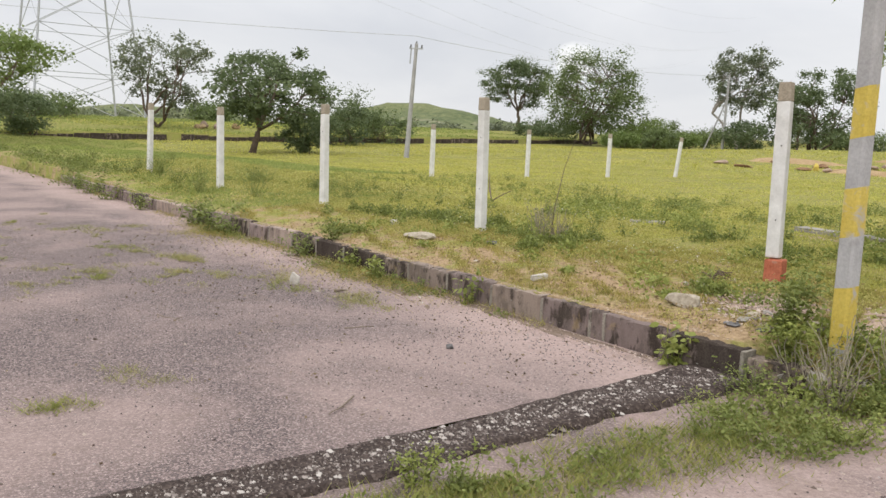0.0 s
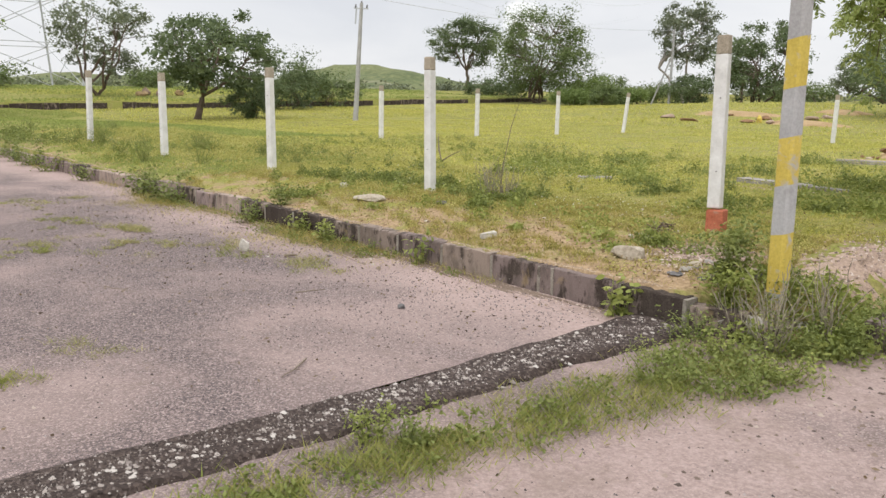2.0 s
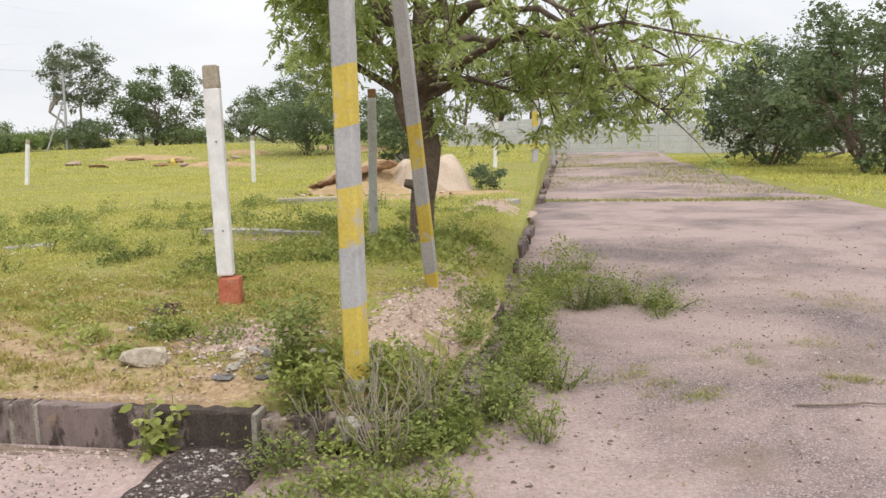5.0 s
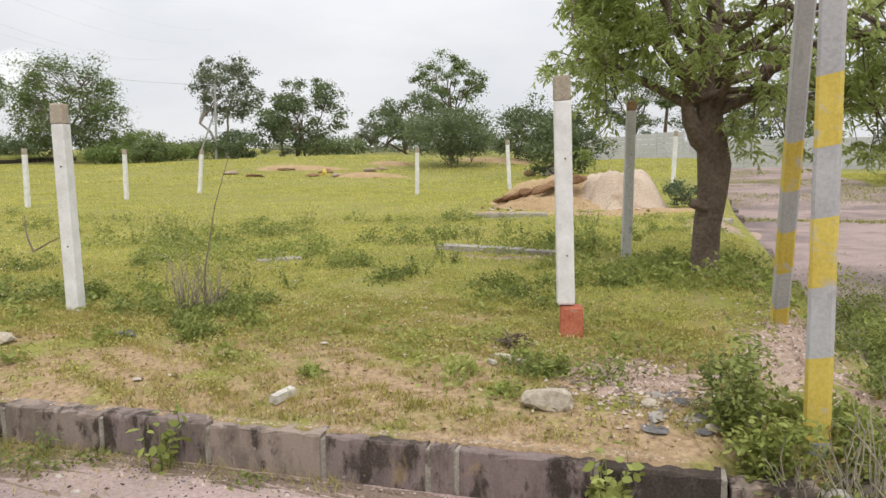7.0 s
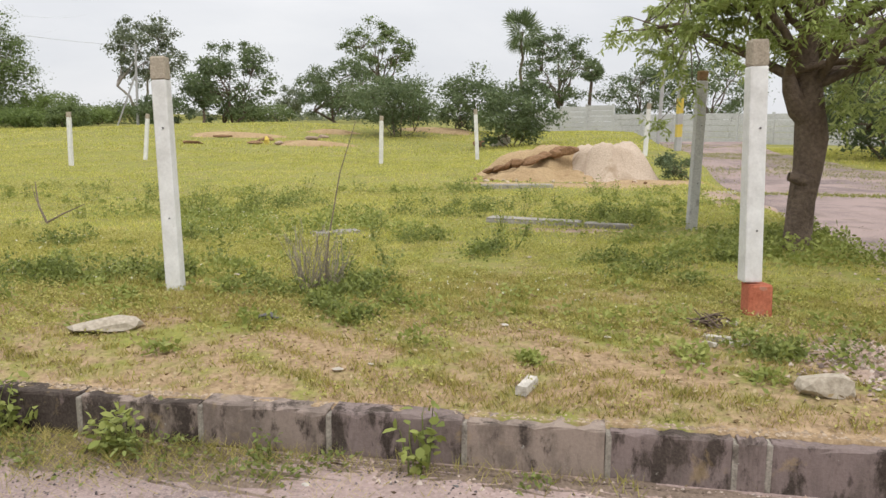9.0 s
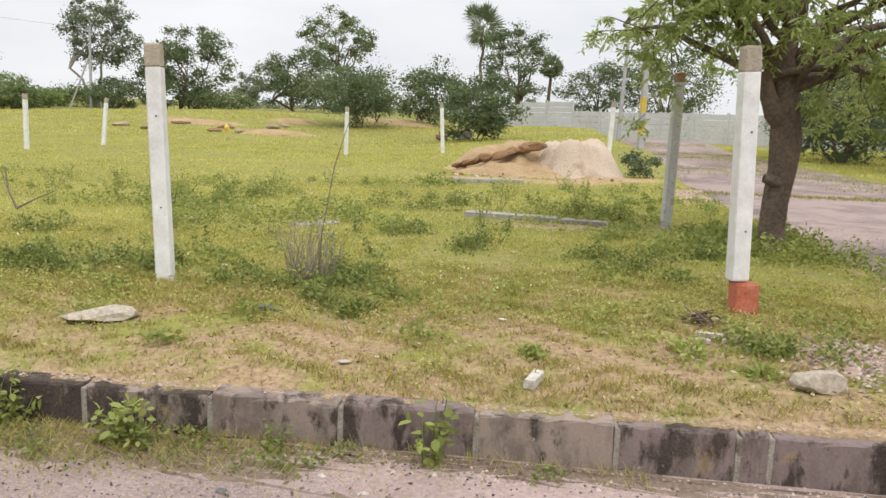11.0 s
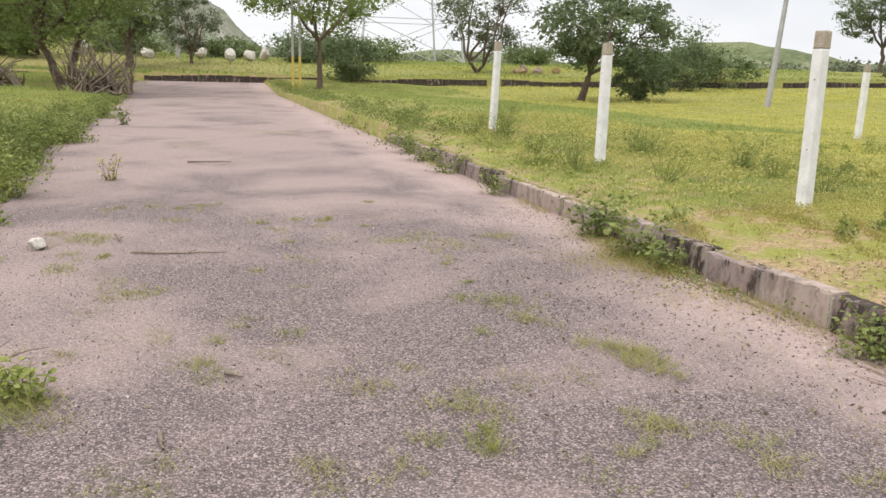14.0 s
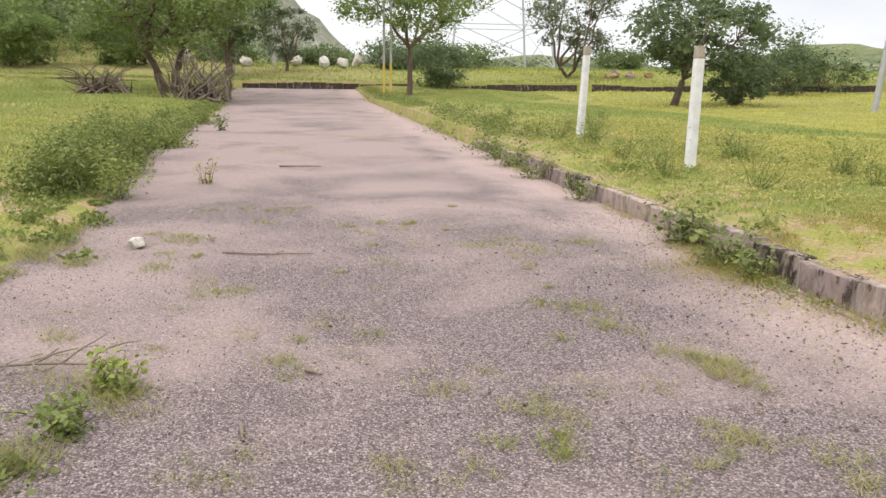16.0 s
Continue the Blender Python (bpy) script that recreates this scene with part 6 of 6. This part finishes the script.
for k in range(9):
    row = (3.1 + 0.13 * k + edge.gauss(0, 0.1), 3.35 + edge.gauss(0, 0.22), edge.uniform(0.10, 0.24), edge.uniform(0.4, 0.6), edge.randint(260, 420), edge.uniform(0.028, 0.036))
    weed(*row, 1370 + k, (M_WEED, M_LIGHTWEED)[k % 3 == 1], "leafy green weed spreading over the side road", "side kerb weeds", slim=0.5)
for k, row in enumerate([(2.25, 0.1, 0.5, 0.5, 60, 0.04), (2.5, 0.25, 0.5, 0.5, 50, 0.04), (2.35, -0.1, 0.4, 0.5, 50, 0.04), (2.05, 0.12, 0.35, 0.4, 40, 0.04)]):
    weed(*row, 380 + k, M_DRY, "half-dry straggling weed at the foot of the pole", "corner weeds", stems=22, dry=1, slim=0.2)
for k, row in enumerate([(-4.10, -4.17, 0.19, 0.26, 240, 0.042), (-3.72, -4.25, 0.16, 0.32, 190, 0.045), (-3.95, -4.42, 0.06, 0.4, 80, 0.035), (-3.35, -4.42, 0.09, 0.36, 110, 0.045), (-3.2, -4.6, 0.14, 0.36, 130, 0.05)]):
    weed(*row, 390 + k, (M_LIGHTWEED, M_WEED)[k % 2], "bright round-leaved weed at the edge of the road", "roadside weeds", slim=0.85)
weed(-19.7, -5.0, 0.4, 0.45, 160, 0.09, 398, M_WEED, "small green shrub growing on the road")
weed(-10.9, -4.45, 0.3, 0.3, 90, 0.06, 399, M_DRY, "small dry weed on the road")
# tall weeds along the far side of the road, and scattered on the plot
trng = random.Random(8)
for k in range(30):
    x = -9.5 - 0.16 * k - 0.012 * k * k
    tall = trng.uniform(0.5, 0.85) if k < 16 else trng.uniform(0.35, 0.6)
    weed(x + trng.gauss(0, 0.12), -5.85 - 0.015 * max(0, -x - 12) + trng.gauss(0, 0.16), tall, trng.uniform(0.6, 0.95), 620, 0.052, 400 + k, (M_WEED, M_LIGHTWEED)[k % 3 == 1], "tall leafy weed along the road edge", "roadside weeds", stems=11)
MEADOW_SHRUBS = [(-14.1, 1.4), (-13.6, 1.6), (-17.2, 3.1), (-9.2, 0.8), (-10.4, 2.4), (-8.1, 1.3), (-9.0, 2.9), (-8.1, 2.7), (-19.7, 1.8), (-22.5, 1.4), (-10.9, 1.0), (-15.5, 2.3), (-11.8, 3.0), (-12.6, 1.2)]
for k in range(46):
    x, y = trng.uniform(-13, 1.5), trng.uniform(2.2, 10.5)
    weed(x, y, trng.uniform(0.12, 0.38), trng.uniform(0.2, 0.45), 70, 0.05, 430 + k, (M_WEED, M_LIGHTWEED)[k % 2], "small leafy weed standing in the grass", "plot weeds", stems=5)
for k, (x, y, h, w) in enumerate([(-1.95, 1.88, 0.5, 0.45), (-1.85, 2.05, 0.36, 0.45), (-13.3, 0.9, 0.5, 0.8), (-9.6, 0.95, 0.45, 0.8), (-4.6, 5.6, 0.45, 0.7), (-13.5, 1.6, 0.5, 0.8), (-7.0, 2.4, 0.4, 0.7), (-10.5, 2.6, 0.4, 0.8)]):
    weed(x, y, h, w, 50 if k < 2 else 320, 0.045, 500 + k, M_GRASS if k < 2 else M_WEED, "dry grey-stemmed shrub in the grass" if k < 2 else "straggling green shrub in the grass", "plot weeds", stems=34 if k < 2 else 16, dry=k < 2, slim=0.4)
for k, (x, y) in enumerate(MEADOW_SHRUBS):
    far = trng.uniform(0.8, 1.3)
    weed(x, y, 0.34 * far, 0.55 * far, 260, 0.042, 700 + k, (M_WEED, M_LIGHTWEED)[k % 2], "straggling green shrub in the meadow grass", "meadow shrubs", stems=14, slim=0.45)
# a tall thin stalk and a bare fallen branch
srng = np.random.default_rng(4)
for nm, lab, x, y, lines in (("tall_stalk", "single tall thin dry stalk", -1.85, 1.95, [([(0, 0, 0), (0.03, 0, 0.35), (0.1, 0.05, 0.8), (0.2, 0.1, 1.15)], [0.006, 0.005, 0.004, 0.002])]),
                             ("bare_branch", "bare crooked branch standing in the grass", -5.85, 4.6, [([(0, 0, -0.02), (-0.1, 0, 0.2), (-0.16, 0.05, 0.45)], [0.014, 0.01, 0.005]), ([(0, 0, 0.02), (0.2, 0, 0.12), (0.42, 0.05, 0.22)], [0.013, 0.009, 0.004]), ([(-0.06, 0, 0.12), (-0.2, 0.1, 0.25), (-0.24, 0.1, 0.4)], [0.009, 0.006, 0.003])])):
    t = thing(nm, x, y, float(height_at(x, y)), lab, "branch")
    V, F = tubes([(np.array(p), np.array(r)) for p, r in lines], 6)
    linked("stem", quick_mesh("stem", V, F), M_DRYWOOD, t)


def twig(x, y, n, rz, seed, r=0.008):
    rng = np.random.default_rng(seed)
    t = np.linspace(-0.5, 0.5, 8)
    pts = np.stack([t * n, np.cumsum(rng.normal(size=8)) * 0.03 * n, np.full(8, r)], 1)
    V, F = tubes([(pts, np.linspace(r, r * 0.4, 8)), (np.stack([pts[4], pts[4] + [0.1 * n, 0.12 * n, 0.01]]), [r * 0.6, r * 0.3])], 6)
    ob = linked("twig", quick_mesh("twig", V, F), M_DRYWOOD)
    ob.matrix_basis = pose(x, y, 0.006, 0, 0, rz)
    tagged(ob, "thin dry twig lying on the road", "twig", "twigs on the road")


TWIGS = [(3.2, -2.55, 0.6, -40, 0.006), (4.1, -1.75, 0.9, -25, 0.007), (-1.4, -2.4, 0.35, 20, 0.006), (0.9, -2.3, 0.3, -50, 0.006), (-0.5, -1.35, 0.22, 70, 0.006), (-3.58, -3.6, 0.14, 10, 0.012), (-4.2, -3.32, 0.1, 40, 0.012),
         (-6.8, -3.6, 0.7, 80, 0.009), (-2.9, -4.2, 0.9, 30, 0.009), (-3.2, -4.45, 0.7, -15, 0.009), (-7.4, -4.1, 0.25, 10, 0.012), (-12.5, -3.3, 0.6, 85, 0.015), (-1.70, -0.80, 0.11, 60, 0.016), (3.4, -0.9, 0.2, 30, 0.006), (4.6, 0.9, 0.5, 10, 0.008)]
for k, (x, y, n, rz, r) in enumerate(TWIGS):
    twig(x, y, n, rz, 600 + k, r)


def fallen_branch(x, y, rz, seed):
    rng = np.random.default_rng(seed)
    main = limb(rng, (-0.55, 0, 0.03), (0.5, 0.05, 0.05), 0.012, 0.004, 0.08, 9)
    main[0][:, 2] = 0.02 + 0.04 * rng.random(9)
    lines = [main]
    for k in range(2, 9):
        q = main[0][k]
        for s in (-1, 1):
            if rng.random() < 0.75:
                e = q + np.array([rng.uniform(0.05, 0.25), s * rng.uniform(0.1, 0.3), rng.uniform(-0.01, 0.07)])
                lines.append(limb(rng, q, e, 0.006, 0.002, 0.12, 5))
                lines.append(limb(rng, (q + e) / 2, (q + e) / 2 + np.array([0.08, -s * 0.06, 0.03]), 0.003, 0.0015, 0.1, 4))
    V, F = tubes(lines, 6)
    ob = linked("fallen_branch", quick_mesh("fallen_branch", V, F), M_DRYWOOD)
    ob.matrix_basis = pose(x, y, 0.006, 0, 0, rz)
    tagged(ob, "dry forked branch lying at the road edge", "branch")


fallen_branch(-4.4, -4.85, 84, 33)


def tuft(x, y, r, h, n, seed, material):
    """Uneven growth: several small tussocks, thinly grown together."""
    rng = np.random.default_rng(seed)
    n = int(n * 2.4)
    hubs = rng.normal(size=(7, 2)) * np.array([r * 0.5, r * 0.38])
    at = hubs[rng.integers(0, 7, n)] + rng.normal(size=(n, 2)) * (0.012 + 0.16 * r)
    b = np.stack([at[:, 0], at[:, 1], np.zeros(n)], 1)
    V, F = blades(rng, b, np.full(n, h * 0.55), 0.0045, 1.3)
    t = thing("grass_tuft", x, y, 0.0, "sparse yellow-green grass tuft growing through the road", "grass", "tufts on the road")
    tagged(linked("turf", quick_mesh("turf", V, F), material, t), kind="stuff")


TUFTS = [(-4.13, -1.36, 0.16, 0.10, 190), (-3.93, -1.31, 0.14, 0.08, 160), (-5.12, -1.66, 0.34, 0.05, 200), (-4.72, -1.65, 0.14, 0.06, 100), (-3.24, -1.65, 0.15, 0.06, 190), (-3.35, -2.36, 0.14, 0.06, 150), (-3.61, -2.35, 0.2, 0.05, 120),
         (-3.25, -2.98, 0.18, 0.05, 130), (-3.27, -3.75, 0.18, 0.05, 120), (-5.74, -3.87, 0.28, 0.05, 170), (-7.55, -4.32, 0.22, 0.08, 120), (-6.91, -1.6, 0.42, 0.06, 260)]
TUFTS += [(-6.91, -0.95, 0.25, 0.06, 130), (-3.95, -2.75, 0.18, 0.05, 90), (-4.29, -3.39, 0.18, 0.05, 90), (-4.87, -4.62, 0.12, 0.09, 90), (-6.65, -4.92, 0.2, 0.07, 110), (-6.53, -4.33, 0.25, 0.05, 110), (-17.46, -1.99, 0.8, 0.07, 300),
          (-3.07, -1.41, 0.16, 0.05, 110), (-3.40, -3.57, 0.10, 0.05, 60), (-14.8, -3.58, 0.7, 0.06, 200), (-2.91, -1.37, 0.14, 0.05, 80), (-2.1, -1.05, 0.25, 0.07, 160), (-2.5, -1.0, 0.25, 0.07, 160), (-1.4, -0.8, 0.3, 0.08, 220), (-1.1, -0.9, 0.2, 0.06, 140)]
TUFTS += [(-4.05, -4.25, 0.3, 0.13, 300), (-3.5, -4.42, 0.32, 0.14, 320), (-3.2, -4.5, 0.22, 0.15, 220), (-4.4, -4.5, 0.3, 0.08, 150), (-7.0, -5.35, 0.4, 0.15, 320), (-7.9, -5.45, 0.4, 0.16, 320), (-6.2, -5.4, 0.35, 0.12, 260)]
TUFTS += [(-0.2, -3.1, 0.14, 0.07, 130), (0.2, -3.5, 0.16, 0.09, 160), (0.0, -2.9, 0.15, 0.06, 110), (3.62, 1.24, 0.28, 0.06, 200), (3.87, 0.95, 0.2, 0.05, 150), (4.72, 1.37, 0.18, 0.07, 150), (4.72, 2.21, 0.3, 0.05, 120), (4.3, 1.83, 0.3, 0.05, 120), (5.4, 3.5, 0.5, 0.07, 200)]
scatter = random.Random(91)
TUFTS += [(scatter.uniform(-9.5, -2.6), scatter.uniform(-4.7, -1.6), scatter.uniform(0.05, 0.16), scatter.uniform(0.03, 0.06), 40) for _ in range(60)]
for k, (x, y, r, h, n) in enumerate(TUFTS):
    tuft(x, y, r, h, n, 640 + k, (M_ROADTUFT, M_ROADTUFT, M_EDGE)[k % 3])
trng2 = np.random.default_rng(15)
n = 15000
along = trng2.uniform(0, 1, n)
tx = 2.0 + 0.38 * along**1.6 + trng2.normal(size=n) * (0.09 + 0.1 * along)
ty = -3.6 + 3.3 * along + trng2.normal(size=n) * 0.1
keep = wave(tx, ty, 0.11, 88) + trng2.normal(size=n) * 0.5 > -0.35
tx, ty = tx[keep], ty[keep]
V, F = blades(trng2, np.stack([tx, ty, np.zeros(len(tx))], 1), np.full(len(tx), 0.045), 0.006, 1.0)
tagged(linked("edge_grass", quick_mesh("edge_grass", V, F), M_EDGE), "rough strip of grass beside the tar strip", "grass", kind="stuff")
n = 34000
tx = trng2.uniform(2.7, 8.8, n)
ty = 14.3 + trng2.normal(size=n) * 0.22
far = trng2.random(n) < 0.92
ty = np.where(far, trng2.uniform(16, 44, n), ty)
keep = (wave(tx, ty * 0.6, 1.3, 40) + trng2.normal(size=n) * 0.5 < 0.1) | (ty < 15)
tx, ty = tx[keep], ty[keep]
V, F = blades(trng2, np.stack([tx, ty, np.maximum(0, road_z(tx, ty) - 0.01)], 1), np.full(len(tx), 0.05), 0.02, 0.8)
tagged(linked("side_road_grass", quick_mesh("side_road_grass", V, F), M_EDGE), "patchy dry grass across the side road", "grass", kind="stuff")
n = 15000
k = trng2.integers(0, 2, n)
tx = np.where(k == 0, -2.4 + trng2.normal(size=n) * 0.75, -5.9 + trng2.normal(size=n) * 0.6)
ty = -np.abs(trng2.normal(size=n)) * 0.34 - 0.01
keep = wave(tx, ty, 0.2, 85) + trng2.normal(size=n) * 0.4 > -0.1
V, F = blades(trng2, np.stack([tx, ty, np.full(n, 0.015)], 1)[keep], np.full(keep.sum(), 0.05), 0.0032, 1.2)
tagged(linked("kerb_growth", quick_mesh("kerb_growth", V, F), M_THINGRASS), "straggling half-dry growth at the foot of the kerb", "grass", kind="stuff")
spots = [(-2.4 + trng2.normal() * 0.75, -0.1 - abs(trng2.normal()) * 0.16, trng2.uniform(0.07, 0.16), trng2.uniform(0.04, 0.12), 45) for _ in range(26)]
spots += [(-5.9 + trng2.normal() * 0.5, -0.1 - abs(trng2.normal()) * 0.15, trng2.uniform(0.1, 0.2), trng2.uniform(0.05, 0.14), 70) for _ in range(12)]
plants_field("kerb_weeds", 86, spots, M_WEED, 0.03, "small creeping weeds at the foot of the kerb")
n = 170
sx, sy = trng2.uniform(-9, 1.5, n), trng2.uniform(0.4, 9, n)
pebbles("pale_bits", trng2, sx, sy, height_at(sx, sy) + 0.012, 0.035, chips_material("pale_bits", (0.26, 0.22, 0.18), (0.40, 0.35, 0.29), (0.52, 0.48, 0.42)), "small pale stones scattered in the grass", 0.35)
n = 5000
tx, ty = trng2.uniform(-14, 1.2, n), -np.abs(trng2.normal(size=n)) * 0.10 - 0.01
keep = wave(tx, ty * 0, 0.6, 81) > 0.05
V, F = blades(trng2, np.stack([tx, ty, np.zeros(n)], 1)[keep], np.full(keep.sum(), 0.055), 0.004, 0.9)
tagged(linked("kerb_foot_grass", quick_mesh("kerb_foot_grass", V, F), M_DRY), "sparse dry grass along the foot of the kerb", "grass", kind="stuff")


# ---- kerbs ----
def kerb_run(name, label, pieces, depth=0.13):
    run = tagged(new(name), label, "kerb", kind="structure")
    meshes = []
    for k in range(5):
        bm = block(1.0, depth, 0.42, 0, 0, -0.22, 0.012, 0.0, 1.0, 70 + k)
        bmesh.ops.subdivide_edges(bm, edges=[e for e in bm.edges if abs(e.verts[0].co.x - e.verts[1].co.x) > 0.5], cuts=9, use_grid_fill=True)
        chip = random.Random(170 + k)
        for v in bm.verts:
            worn = chip.random() < 0.18 and v.co.z > 0.17
            v.co += Vector((chip.uniform(-0.006, 0.006), chip.uniform(-0.004, 0.004), chip.uniform(-0.005, 0.004) - (chip.uniform(0.006, 0.02) if worn else 0)))
        for coat in (M_KERB, M_KERB_BLACK, M_KERB_PALE):
            me = bpy.data.meshes.new("kerb_stone")
            bm.to_mesh(me)
            me.materials.append(coat)
            meshes.append(me)
        bm.free()
    joint = block(0.024, depth + 0.006, 0.415, 0, 0, -0.22, 0.004, 0.003)
    jm = bpy.data.meshes.new("mortar_joint")
    joint.to_mesh(jm)
    joint.free()
    jm.materials.append(M_MORTAR)
    rnd = random.Random(17)
    for k, (x, y, n, rz, z) in enumerate(pieces):
        black = name == "kerb_far" or name == "kerb_main" and (-4.0 < x < -1.9 or x > 1.2 or k % 7 == 2 and x < -5)
        old = name == "kerb_main" and x < -4.2
        ob = new("kerb_stone", meshes[3 * (k % 5) + (1 if black else 2 if old else 0)])
        ob.parent = run
        ob.matrix_basis = pose(x, y, z + rnd.uniform(-0.008, 0.008) * (3 if old else 1), rnd.uniform(-1.5, 1.5) * (3 if old else 1), rnd.uniform(-0.6, 0.6) * (2 if old else 1), rz + rnd.uniform(-0.5, 0.5) * (3 if old else 1)) @ Matrix.Diagonal((n - 0.016, 1, 1, 1))
        if k < len(pieces) - 1 and depth > 0.125:
            c, s = math.cos(radians(rz)), math.sin(radians(rz))
            jo = new("mortar_joint", jm)
            jo.parent = run
            jo.matrix_basis = pose(x + c * n / 2, y + s * n / 2, z - 0.008, 0, 0, rz)
    return run


row = []
x = -2.4
while x > -15.5:
    row.append((x - 0.3, 0.065, 0.6, 0, 0.0 if x > -6 else -0.012))
    x -= 0.6
row = row[::-1]
row += [(-2.1 + 0.6 * k, 0.065, 0.6, 0, 0.0) for k in range(4)]
row += [(0.25, 0.065, 0.5, 0, 0.0), (0.565, 0.065, 0.13, 0, 0.006), (0.93, 0.065, 0.6, 0, -0.004), (1.48, 0.065, 0.5, 0, -0.01), (1.92, 0.10, 0.36, 10, -0.05)]
kerb_run("kerb_main", "weathered concrete kerb along the plot, stained black", row)
side = []
y = 0.75
srnd = random.Random(5)
while y < 40:
    if not (8.6 < y < 11.5) and srnd.random() > 0.2:
        side.append((2.66 + 0.012 * max(0, y - 4) + srnd.uniform(-0.02, 0.02), y, 0.58, 90 + srnd.uniform(-6, 6), srnd.uniform(-0.12, -0.04)))
    y += 0.62
kerb_run("kerb_side", "broken weathered kerb along the side road", side, 0.12)
far_row = [(-46.0, -38 + 0.9 * k, 0.88, 90, float(height_at(-46.5, -38 + 0.9 * k)) - 0.31 + 0.03 * math.sin(k)) for k in range(115) if not (k * 7 % 11 == 3)]
kerb_run("kerb_far", "dark weathered kerb of the crossing road", far_row, 0.12)
